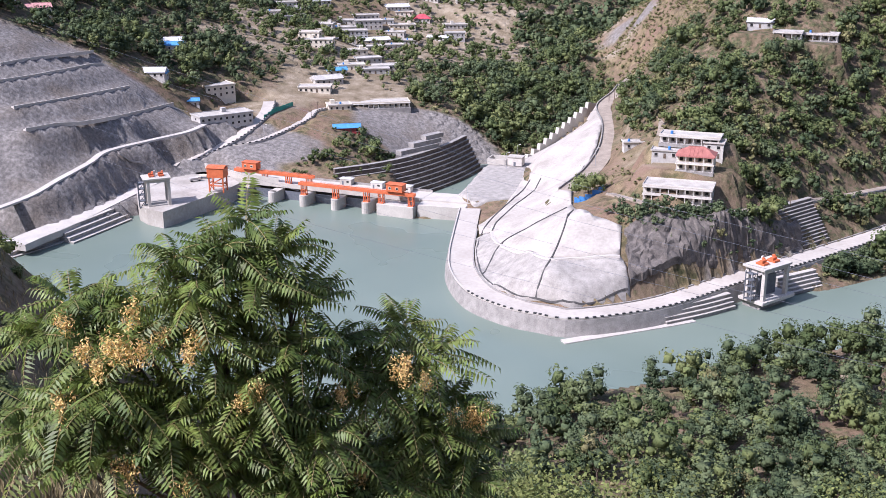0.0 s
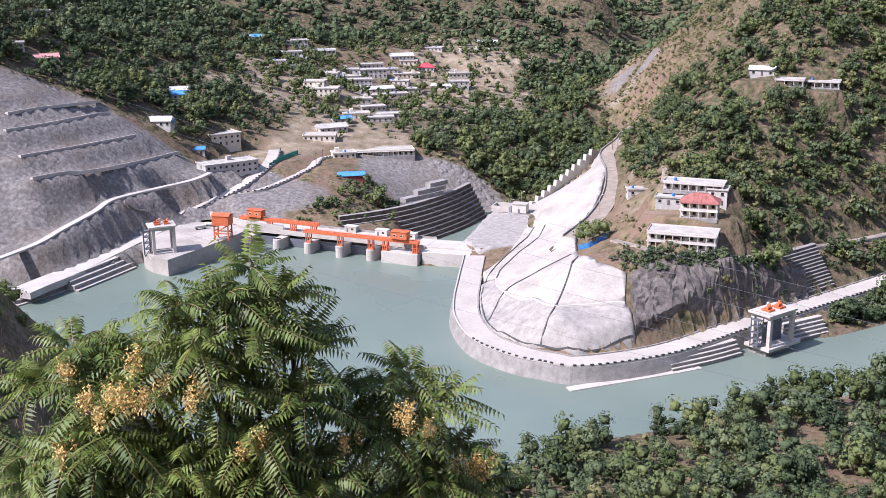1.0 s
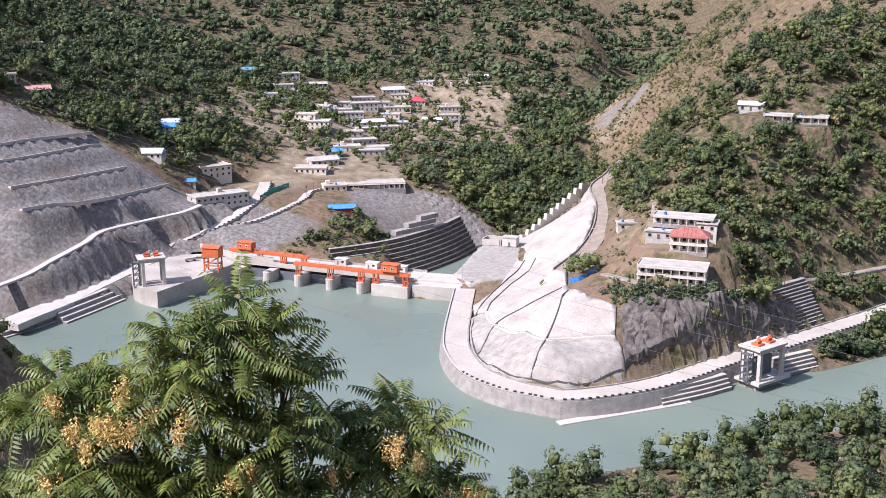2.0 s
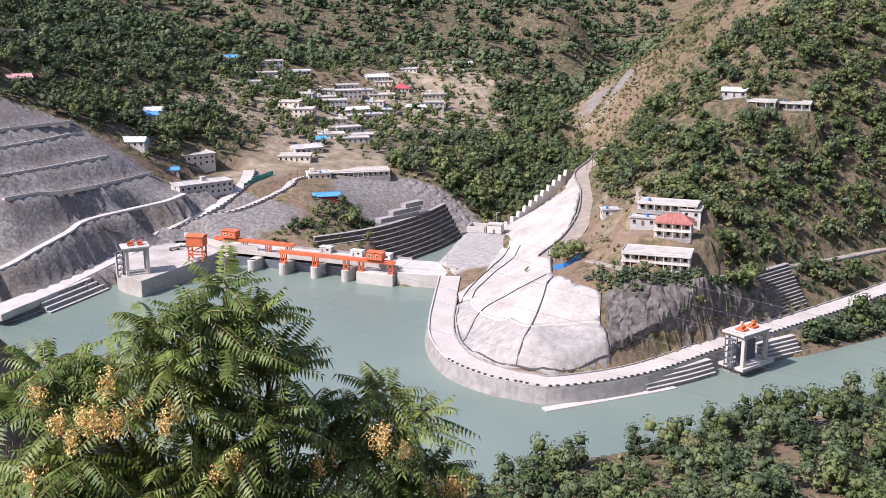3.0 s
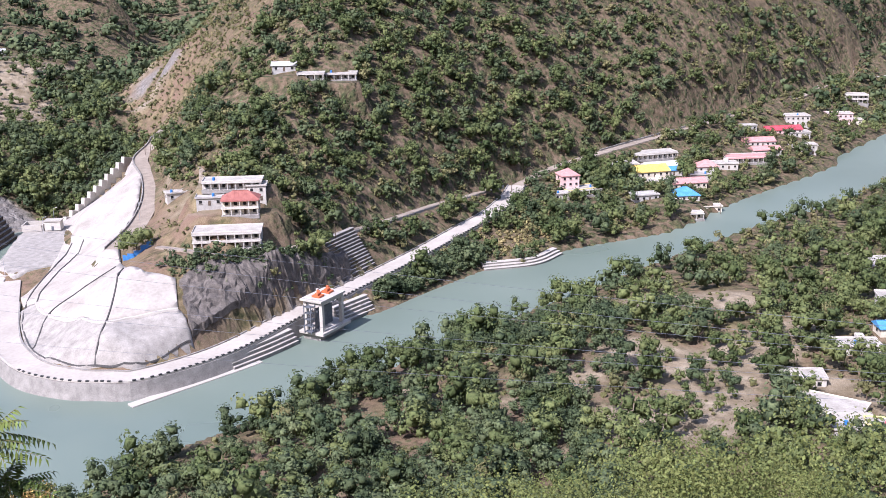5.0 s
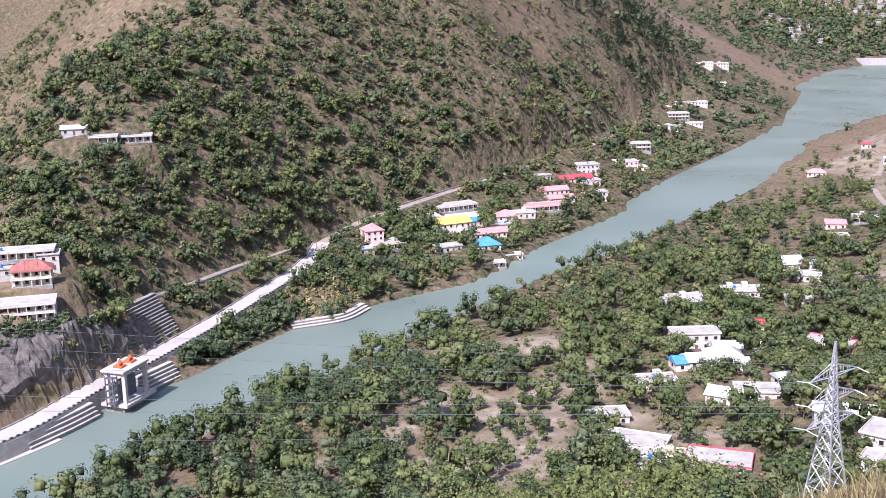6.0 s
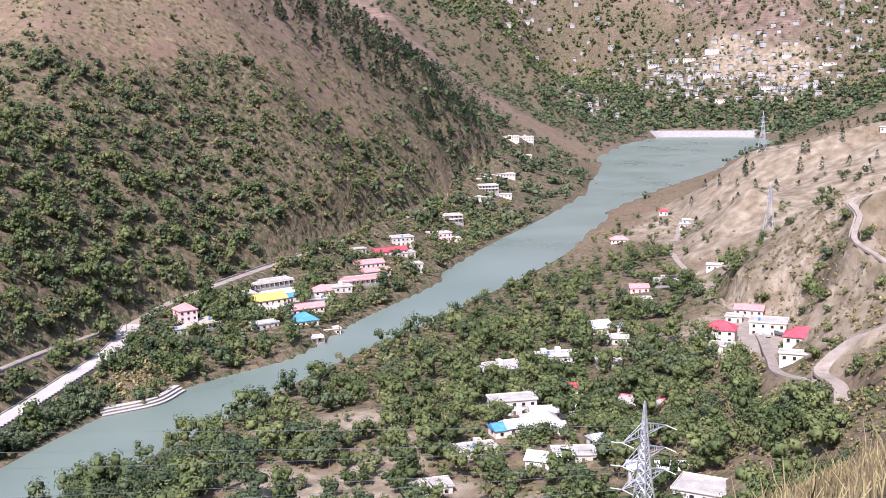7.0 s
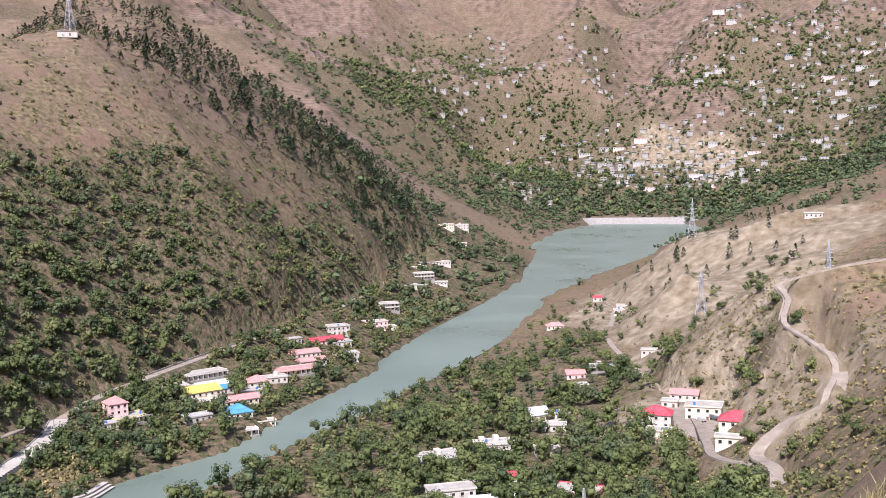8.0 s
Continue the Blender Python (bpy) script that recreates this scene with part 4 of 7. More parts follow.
# ---- roads, quay and slopes of concrete ----
def draped(name, outline, lift, mat, cell=3.0, thick=0.6, rough=0.0):
    """A sheet over the land within an outline, with a skirt."""
    bm = bmesh.new()
    bm.faces.new([bm.verts.new((x, y, 0)) for x, y in outline])
    xs, ys = [p[0] for p in outline], [p[1] for p in outline]
    for k in np.arange(min(xs) + cell, max(xs), cell):
        bmesh.ops.bisect_plane(bm, geom=bm.verts[:] + bm.edges[:] + bm.faces[:], plane_co=(k, 0, 0), plane_no=(1, 0, 0))
    for k in np.arange(min(ys) + cell, max(ys), cell):
        bmesh.ops.bisect_plane(bm, geom=bm.verts[:] + bm.edges[:] + bm.faces[:], plane_co=(0, k, 0), plane_no=(0, 1, 0))
    bm.verts.ensure_lookup_table()
    co = np.array([v.co[:2] for v in bm.verts])
    z = ground_height(co[:, 0], co[:, 1]) + lift
    for v, h in zip(bm.verts, z):
        v.co.z = h
        if rough:
            v.co += rough * (noise.noise_vector(v.co * 0.22) + 0.6 * noise.noise_vector(v.co * 0.6)) + Vector((0, 0, 0.2 * rough))
    if sum(f.normal.z for f in bm.faces) < 0:
        bmesh.ops.reverse_faces(bm, faces=bm.faces)
    rim = [e for e in bm.edges if e.is_boundary]
    made = bmesh.ops.extrude_edge_only(bm, edges=rim)
    for v in made["geom"]:
        if isinstance(v, bmesh.types.BMVert):
            v.co.z -= thick + lift
    for f in bm.faces:
        f.smooth = rough < 1.0
    return part(name, bm, mat)


def on_ground(line, step=3.0, lift=0.0):
    p = smooth_line([q[:2] for q in line], step)
    z = ground_height(p[:, 0], p[:, 1]) + lift
    return np.column_stack([p, z])


def road(name, line, half, mat, label, thick=0.9, lift=0.15):
    p = smooth_line(line, 4.0)
    p[:, 2] += lift
    return tagged(swept(name, p, [(-half, 0), (half, 0), (half + 0.1, -thick), (-half - 0.1, -thick)], mat), label, "road", kind="structure")


quay_line = smooth_line(QUAY, 3.0)
quay_road = road("quay_road", QUAY, 4.9, M_ROAD, "pale concrete quay road along the reservoir")
outer = quay_line.copy()
swept("quay_wall", outer[2:], [(4.8, 0.0), (5.5, 0.0), (6.2, -4.0), (7.4, -9.5), (4.8, -9.5)], M_CONC_OLD, quay_road, "weathered grey masonry quay wall")
parapet = swept("parapet", outer, [(4.7, 0.15), (5.2, 0.15), (5.2, 0.75), (4.7, 0.75)], M_CONC, quay_road, "low whitewashed parapet")
swept("kerb", outer[10:], [(-5.5, -0.3), (-4.9, -0.3), (-4.9, 0.6), (-5.5, 0.6)], M_CONC_OLD, quay_road, "dark drain kerb")


def bollards(parent, line, offset, gap, size, lift, name="bollard"):
    bm = bmesh.new()
    add_box(bm, size, None, 0.05)
    me = bpy.data.meshes.new(name)
    bm.to_mesh(me)
    bm.free()
    me.materials.append(M_BLACK)
    run = 0.0
    for a, b in zip(line[:-1], line[1:]):
        seg = float(np.hypot(*(b - a)[:2]))
        while run < seg:
            q = a + (b - a) * (run / seg)
            r = np.array([b[1] - a[1], a[0] - b[0]]) / seg
            ob = new(name, me)
            ob.parent = parent
            ob.matrix_basis = pose(q[0] + r[0] * offset, q[1] + r[1] * offset, q[2] + lift, 0, 0, math.degrees(math.atan2(b[1] - a[1], b[0] - a[0])))
            run += gap
        run -= seg


bollards(quay_road, quay_line[34:], 4.95, 2.7, (1.25, 0.66, 0.5), 0.5)

ramp_road = road("ramp_road", RAMP, 3.6, M_ROAD, "concrete ramp road climbing to the office platform")
branch_road = road("branch_road", BRANCH, 2.6, M_ROAD, "concrete branch road to the village")
for r, line, off in ((ramp_road, RAMP, 3.5), (branch_road, BRANCH, 2.5)):
    p = smooth_line(line, 3.0)
    swept("parapet", p, [(off - 0.2, 0.0), (off + 0.3, 0.0), (off + 0.3, 0.9), (off - 0.2, 0.9)], M_CONC, r, "low pale parapet")
    bollards(r, p, off + 0.05, 3.2, (1.4, 0.6, 0.5), 0.7)
    swept("retaining_wall", p, [(off, 0.0), (off + 0.35, 0.0), (off + 1.2, -6.0), (off, -6.0)], M_SHOT, r, "grey retaining wall")
road("bench_road", BENCH, 1.7, M_CONC, "narrow concrete bench path on the cut slope")
gorge_road = road("gorge_road", GORGE_ROAD, 4.0, M_DIRT, "dusty pale track into the gorge")
swept("parapet", smooth_line(GORGE_ROAD[:7], 4.0), [(-4.3, 0.0), (-3.8, 0.0), (-3.8, 1.0), (-4.3, 1.0)], M_CONC_OLD, gorge_road, "weathered roadside parapet")
road("hill_track", HILL_TRACK, 2.6, M_DIRT, "dirt track cut into the hillside")
hill_road = road("hill_road", HILL_ROAD, 1.7, M_DIRT, "narrow dirt road under the hillside houses")
swept("retaining_wall", smooth_line(HILL_ROAD[2:], 4.0), [(2.3, 0.25), (2.7, 0.25), (3.0, -1.6), (2.3, -1.6)], M_CONC_OLD, hill_road, "stone retaining wall")
town_road = road("town_road", TOWN_ROAD, 3.0, M_DIRT, "valley road through the riverside village")
swept("retaining_wall", smooth_line(TOWN_ROAD[2:], 6.0), [(-3.6, 1.2), (-3.0, 1.2), (-3.0, -1.0), (-3.6, -1.0)], M_CONC_OLD, town_road, "roadside stone wall")
road("foot_path", [(101, 497, ground_at(101, 497) + 0.3), (104, 508, ground_at(104, 508) + 0.3), (110, 544, ground_at(110, 544) + 0.3), (122, 580, ground_at(122, 580) + 0.3), (126, 606, ground_at(126, 606) + 0.3), (130, 631, ground_at(130, 631) + 0.3)], 1.5, M_DIRT, "worn footpath up the dry spur")
road("hill_path", TRACK, 1.2, M_DIRT, "pale dirt path winding up the slope")
road("lane", LANE, 2.0, M_DIRT, "pale lane past the walled compound")

# the sprayed apron with its drains
LOWER = [(14.5, 450), (13.2, 430), (13.4, 411), (18, 392), (29, 377.5), (47, 368), (69, 375), (68, 383), (66.5, 387), (50, 388), (39, 390), (28, 416), (22, 433), (21.5, 452), (18, 456)]
UPPER = [(21.5, 453), (22.3, 434), (28.5, 417), (39.5, 391), (50, 389), (66.5, 388), (69, 402), (59, 410), (54, 424), (55, 446), (58, 470), (68, 501), (77, 532), (85, 570), (88, 612), (89, 634), (74, 628), (56, 610), (41, 592), (46, 566), (36, 520), (27, 488), (16, 470), (16, 458)]
apron = tagged(draped("apron", UPPER, 0.6, M_APRON, 3.0, 1.2), "pale sprayed concrete apron on the abutment slope", "apron", kind="structure")
tagged(draped("lower_apron", LOWER, 0.62, M_SHOT_PALE, 2.0, 1.2, 0.35), "rough grey sprayed concrete slope above the quay road", "apron", kind="structure")


def drain(line, lift=0.65, half=0.22):
    p = on_ground(line, 1.2, lift + 0.12)
    return swept("drain", p, [(-half - 0.2, -0.5), (-half, 0.2), (half, 0.2), (half + 0.2, -0.5)], M_DRAIN, apron, "dark drain channel")


drain([(44, 532), (30, 496), (19, 465), (14.6, 440), (14.2, 422), (15.5, 405), (19, 393)])
drain([(49, 527), (36, 495), (25, 467), (21.5, 454)])
drain([(52.5, 443), (38, 435), (24, 427), (15.5, 406)])
drain([(53, 424), (46, 403), (39, 385), (34, 375)])
drain([(19.5, 393), (29.5, 378.5), (48, 369.5), (68, 376.5)], 0.65, 0.18)
drain([(55, 447), (58, 470), (67, 501)], 0.65, 0.2)
swept("berm", on_ground([(21.5, 453), (22, 433), (28.2, 416), (39.2, 390.5), (50, 388.4), (66.4, 387)], 1.5, 0.7), [(-0.9, -0.4), (-0.7, 0.2), (0.7, 0.2), (0.9, -0.6)], M_CONC, apron, "pale concrete berm")
for k, p in enumerate(CUT_BENCHES):
    tagged(swept("bench_drain", smooth_line(p, 3.0) + (0, 0, 0.1), [(0.2, -0.9), (0.2, 0.05), (1.9, 0.05), (1.9, 0.7 if k == 3 else 0.35), (2.4, 0.7 if k == 3 else 0.35), (2.4, -1.4)], M_CONC), "pale concrete drain along a bench of the cut slope", "drain", kind="structure")
for p in ([(-164, 539), (-160, 542), (-155, 547)], [(-150, 566), (-146, 569), (-143, 573)]):
    swept("chute", on_ground(p, 2.0, 0.5), [(-0.9, -0.8), (-0.9, 0.1), (0.9, 0.1), (0.9, -0.8)], M_CONC_OLD, apron, "steep drain chute")
rock_cut = tagged(draped("rock_cut", [(69, 377.5), (90, 391), (108, 402), (131, 417), (150, 430), (147, 434), (128, 421), (114, 412), (100, 405), (88, 402), (76, 403), (70, 398), (68.5, 384)], 2.3, M_ROCK, 1.4, 0.8, 1.2), "dark cut rock face above the quay road", "rock", kind="structure")
terrace = tagged(draped("terrace", [(15, 500), (36, 508), (45, 540), (46, 586), (24, 590), (14, 560), (4, 528)], 0.4, M_SHOT_PALE, 3.0, 3.0, 0.3), "grey sprayed platform beside the dam", "terrace", kind="structure")


def stepped_wall(name, line, steps, rise, tread, base, mat, label, side=1, lip=0.25, edge=None):
    """A flight of long concrete courses along a line; side 1 climbs to the left."""
    top = tagged(new(name), label, "wall", kind="structure")
    p = smooth_line(line, 4.0)
    for k in range(steps):
        u = -side * tread * k
        w = -side * (tread * (steps - k) + 1.0)
        q = p.copy()
        q[:, 2] += base + rise * k
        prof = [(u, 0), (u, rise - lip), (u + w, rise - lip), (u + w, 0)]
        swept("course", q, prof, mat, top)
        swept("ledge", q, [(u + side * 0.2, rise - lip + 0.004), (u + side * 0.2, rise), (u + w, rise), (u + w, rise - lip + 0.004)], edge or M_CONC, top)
    return top


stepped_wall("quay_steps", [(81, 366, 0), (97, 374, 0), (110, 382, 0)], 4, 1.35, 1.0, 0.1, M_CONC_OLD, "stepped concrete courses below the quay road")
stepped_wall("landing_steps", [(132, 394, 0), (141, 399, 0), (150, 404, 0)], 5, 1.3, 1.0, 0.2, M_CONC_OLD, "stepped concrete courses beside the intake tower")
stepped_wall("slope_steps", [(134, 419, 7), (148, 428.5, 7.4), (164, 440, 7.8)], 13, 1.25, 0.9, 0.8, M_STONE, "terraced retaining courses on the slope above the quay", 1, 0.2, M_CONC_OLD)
CLEAR.append((150, 434, 10))
CLEAR.append((160, 441, 7))
stepped_wall("far_bank_steps", [(216, 434, 0), (242, 431, 0), (262, 441, 0)], 3, 0.95, 1.6, 0.0, M_CONC_OLD, "stepped river wall below the bushes")
swept("foot_ledge", np.column_stack([smooth_line([(42, 350), (60, 357), (83, 366), (92, 370)], 4.0), np.full(len(smooth_line([(42, 350), (60, 357), (83, 366), (92, 370)], 4.0)), 0.0)]), [(-2.6, 0.55), (0.8, 0.35), (1.0, -2), (-2.6, -2)], M_CONC, quay_road, "flat concrete footing at the water")

# ---- the dam: x along the crest, y away from the reservoir ----
DAM = pose(-53.4, 519.8, 0, 0, 0, -22.8)
dam = tagged(new("dam"), "low concrete gated dam with a flat road deck", "dam", kind="structure")
dam.matrix_basis = DAM


def rounded_pier(height, length, width):
    bm = bmesh.new()
    add_box(bm, (width, length, height), Matrix.Translation((0, length / 2 + width / 2, -6)))
    add_rod(bm, (0, width / 2, -6), (0, width / 2, height - 6), width / 2, 14)
    return bm


for px in (-71.0, -53.5, -36.0, -17.9, 0.0, 17.0):
    part("pier", rounded_pier(11.6, 9.0, 4.4), M_CONC, dam, "", pose(px, -2, 0))
box_part("pier_block", (19.5, 9, 11.8), M_CONC, dam, (33, 3.5, -6), bevel=0.2)
box_part("deck", (119, 16, 1.3), M_CONC, dam, (-16.5, 15, 6.2))
box_part("upstream_parapet", (119, 0.35, 1.0), M_CONC, dam, (-16.5, 7.3, 7.5))
box_part("downstream_parapet", (119, 0.35, 1.1), M_CONC_OLD, dam, (-16.5, 22.6, 7.5))
for k, px in enumerate((-62, -45, -27, -9, 8.5, 20)):
    box_part("gate", (12.6 if px < 20 else 4, 0.8, 8.4), M_GREYSTEEL, dam, (px, 8.0, -4), 0, "dark steel gate in shade")
box_part("abutment_wall", (24, 8, 12.6), M_CONC, dam, (55, 7.5, -6), 8.0, "plain concrete abutment wall", 0.2)
box_part("apron_slab", (26, 14, 1.2), M_CONC, dam, (54, 17, 6.2), 6.0)
box_part("sill", (125, 26, 6), M_CONC_OLD, dam, (-16, 22, -9))


def gantry(name, m, x0, x1, legs, cab, label, height=5.0):
    """An orange beam crane: twin girders on braced legs with a winch house."""
    top = thing(name, m, label, "crane")
    bm = bmesh.new()
    for y in (-0.9, 0.9):
        add_box(bm, (x1 - x0, 0.5, 1.6), Matrix.Translation(((x0 + x1) / 2, y, height)), 0.06)
    for k in np.arange(x0 + 1, x1, 4.0):
        add_box(bm, (0.3, 1.6, 0.5), Matrix.Translation((float(k), 0, height + 1.0)))
    part("girder", bm, M_ORANGE, top)
    for lx in legs:
        bm = bmesh.new()
        for s in (-1.1, 1.1):
            for y in (-0.9, 0.9):
                add_box(bm, (0.45, 0.45, height), Matrix.Translation((lx + s, y, 0)))
            add_box(bm, (0.3, 2.0, 0.3), Matrix.Translation((lx + s, 0, height * 0.5)))
        add_box(bm, (3.0, 2.6, 0.5), Matrix.Translation((lx, 0, 0)), 0.05)
        add_box(bm, (2.4, 0.3, 0.3), Matrix.Translation((lx, -0.9, height * 0.55)))
        part("leg", bm, M_ORANGE, top)
    cabin = box_part("winch_house", (8.6, 4.6, 3.6), M_ORANGE, top, (cab, 0, height + 1.9), bevel=0.08)
    for wx in (-2.2, 1.6):
        box_part("window", (1.4, 0.12, 1.3), M_CREAM, cabin, (wx, -2.32, 1.2), label="pale framed window")
        box_part("pane", (1.0, 0.1, 0.9), M_DARK, cabin, (wx, -2.38, 1.4))
    bm = bmesh.new()
    add_box(bm, (9.2, 5.2, 0.25), None, 0.05)
    part("roof", bm, M_ORANGE, cabin, "", pose(0, 0, 3.6))
    rail = bmesh.new()
    for k in np.arange(x0, x1 + 0.1, 3.0):
        add_rod(rail, (float(k), -1.2, height + 1.6), (float(k), -1.2, height + 2.6), 0.05, 4)
    add_rod(rail, (x0, -1.2, height + 2.6), (x1, -1.2, height + 2.6), 0.05, 4)
    part("handrail", rail, M_ORANGE, top)
    return top


gantry("beam_crane", DAM @ pose(0, 1, 5.6), -20.5, 43, (-17.9, 0, 17, 25, 41), 33, "orange gantry beam crane over the sluice gates")
gantry("beam_crane", DAM @ pose(-34, 10, 7.5), -30, 17, (-28, -12, 2, 14), -20, "orange gantry beam crane with a winch house", 4.2)
hoist = thing("gate_hoist", pose(-112, 526, 8.0, 0, 0, -10), "tall orange gate hoist on braced steel legs", "hoist")
bm = bmesh.new()
for x in (-3.6, 3.6):
    for y in (-2.6, 2.6):
        add_box(bm, (0.6, 0.6, 8), Matrix.Translation((x, y, 0)))
for x in (-3.6, 3.6):
    add_rod(bm, (x, -2.6, 0.5), (x, 2.6, 4.5), 0.2, 4)
    add_rod(bm, (x, 2.6, 0.5), (x, -2.6, 4.5), 0.2, 4)
    add_box(bm, (0.4, 5.6, 0.4), Matrix.Translation((x, 0, 4.5)))
for y in (-2.6, 2.6):
    add_box(bm, (7.6, 0.4, 0.5), Matrix.Translation((0, y, 3.2)))
    add_rod(bm, (-3.6, y, 3.5), (3.6, y, 7.5), 0.2, 4)
part("frame", bm, M_ORANGE, hoist)
bm = bmesh.new()
add_box(bm, (8.6, 6.6, 4.6), Matrix.Translation((0, 0, 7.6)), 0.08)
part("winch_house", bm, M_ORANGE, hoist)
bm = bmesh.new()
for s in (-1, 1):
    add_box(bm, (9.4, 3.9, 0.2), Matrix.Translation((0, 0, 12.9)) @ pose(0, s * 1.7, 0, -s * 16, 0, 0))
part("roof", bm, M_ORANGE, hoist)
box_part("landing", (3.4, 0.9, 0.25), M_GREYSTEEL, hoist, (-6, -2.6, 7.6))
for k, (hx, hy) in enumerate(((14, 20), (30, 19), (-4, 21))):
    hut = thing("gate_hut", DAM @ pose(hx, hy, 7.5), "small grey-white control hut on the dam deck", "hut", "huts on the dam")
    box_part("wall", (6.5, 3.6, 3.0), M_WHITE if k < 2 else M_ROOF, hut, (0, 0, 0), bevel=0.03)
    box_part("roof", (6.9, 4.0, 0.25), M_SILVER_TIN, hut, (0, 0, 3.0))
    box_part("door", (0.9, 0.1, 2.0), M_GREYSTEEL, hut, (-1.6, -1.83, 0.0))
    box_part("window", (1.3, 0.1, 0.9), M_DARK, hut, (1.2, -1.83, 1.3))


def gate_tower(name, m, w, d, h, label, gate=True):
    """Concrete frame over an intake: platform, four columns, roof slab with orange hoists, steel stair frame on one side."""
    top = thing(name, m, label, "tower")
    box_part("platform", (w + 6, d + 4, 1.2), M_CONC, top, (0.6, 0, 0), bevel=0.1)
    bm = bmesh.new()
    add_box(bm, (w + 2.5, d + 0.5, 7.0), Matrix.Translation((0.6, 0.8, -7.0)))
    part("base", bm, M_CONC_OLD, top)
    for x in (-w / 2, w / 2):
        for y in (-d / 2, d / 2):
            box_part("column", (1.5, 1.5, h), M_CONC, top, (x, y, 1.2), bevel=0.08)
    for y in (-d / 2, d / 2):
        box_part("beam", (w - 1.5, 0.9, 1.1), M_CONC, top, (0, y, h - 0.2))
    for x in (-w / 2, w / 2):
        box_part("cross_beam", (0.9, d - 1.5, 0.9), M_CONC, top, (x, 0, h - 0.1))
    box_part("roof_slab", (w + 3.4, d + 2.6, 0.8), M_CONC, top, (-0.4, 0, h + 1.2), bevel=0.05)
    if gate:
        box_part("gate_leaf", (w - 3.4, 1.4, h - 4.2), M_GREYSTEEL, top, (0.6, 0.6, 1.2), 0, "raised grey steel gate leaf")
    for k, x in enumerate((-w * 0.26, w * 0.22)):
        bm = bmesh.new()
        add_box(bm, (w * 0.26, d * 0.5, 0.8), None, 0.08)
        add_rod(bm, (-w * 0.1, 0, 1.2), (w * 0.1, 0, 1.2), 0.7, 12)
        add_box(bm, (0.8, 1.2, 1.9), Matrix.Translation((w * 0.08, 0.6, 0.4)), 0.1)
        add_box(bm, (1.1, 0.9, 1.5), Matrix.Translation((-w * 0.09, -0.7, 0.4)), 0.1)
        part("hoist", bm, M_ORANGE, top, "orange hoist machinery", pose(x, 0, h + 2.0))
    box_part("cabinet", (0.9, 0.8, 2.2), M_WHITE, top, (-0.6, d * 0.3, h + 2.0))
    stair = bmesh.new()
    for x in (-w / 2 - 4.2, -w / 2 - 1.4):
        for y in (-1.6, 1.6):
            add_box(stair, (0.32, 0.32, h - 0.5), Matrix.Translation((x, y, 1.2)))
    for k in range(5):
        z = 1.6 + k * (h - 1.0) / 4.4
        for y in (-1.6, 1.6):
            add_box(stair, (3.1, 0.25, 0.25), Matrix.Translation((-w / 2 - 2.8, y, z)))
        add_box(stair, (2.6, 3.0, 0.15), Matrix.Translation((-w / 2 - 2.8, 0, z)))
        if k < 4:
            add_rod(stair, (-w / 2 - 4.0, -1.3, z), (-w / 2 - 1.6, -1.3, z + (h - 1.0) / 4.4), 0.16, 4)
    part("stair_frame", stair, M_GREYSTEEL, top, "dark steel stair frame")
    rail = bmesh.new()
    for s in (-1, 1):
        for k in np.linspace(-w / 2 - 2, w / 2 + 3, 9):
            add_rod(rail, (float(k), s * (d / 2 + 1.9), 1.2), (float(k), s * (d / 2 + 1.9), 2.3), 0.05, 4)
        add_rod(rail, (-w / 2 - 2, s * (d / 2 + 1.9), 2.3), (w / 2 + 3, s * (d / 2 + 1.9), 2.3), 0.05, 4)
    part("handrail", rail, M_STEEL, top)
    return top


gate_tower("intake_tower", pose(122.5, 387.5, 2.6, 0, 0, 36), 13.0, 7.5, 12.0, "concrete intake gate tower with orange hoists in the water")
gate_tower("sluice_tower", pose(-136.5, 504, 5.6, 0, 0, 22), 9.5, 8.0, 14.0, "concrete gate tower with orange hoists beside the dam yard", False)


def slab(name, outline, z0, z1, mat, label, category):
    bm = bmesh.new()
    f = bm.faces.new([bm.verts.new((x, y, z1)) for x, y in outline])
    if f.normal.z < 0:
        bmesh.ops.reverse_faces(bm, faces=[f])
    made = bmesh.ops.extrude_face_region(bm, geom=[f])
    for v in made["geom"]:
        if isinstance(v, bmesh.types.BMVert):
            v.co.z = z0
    bmesh.ops.recalc_face_normals(bm, faces=bm.faces)
    return tagged(part(name, bm, mat), label, category, kind="structure")


slab("dam_yard", [(-152, 522), (-146, 503), (-140, 495), (-131, 489), (-121, 507), (-109, 529), (-104, 543), (-118, 562), (-136, 575), (-147, 568)], -6, 8.0, M_APRON, "dusty concrete yard beside the dam", "yard")
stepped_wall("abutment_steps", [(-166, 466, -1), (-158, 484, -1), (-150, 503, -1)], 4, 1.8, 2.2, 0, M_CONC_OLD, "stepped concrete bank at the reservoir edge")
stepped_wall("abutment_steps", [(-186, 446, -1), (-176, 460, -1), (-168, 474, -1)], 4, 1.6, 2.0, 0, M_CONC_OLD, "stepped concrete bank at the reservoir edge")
road("shore_slab", SHORE_SLAB, 6.0, M_CONC, "pale concrete slab road along the shore", 3.0)
wall_line = [(-128, 571, 9), (-116, 560, 9), (-104, 549, 9), (-84, 541, 8)]
tagged(swept("yard_wall", smooth_line(wall_line, 4.0), [(-0.2, -1), (0.2, -1), (0.2, 2.6), (-0.2, 2.6)], M_CONC), "long pale concrete boundary wall of the yard", "wall", kind="structure")

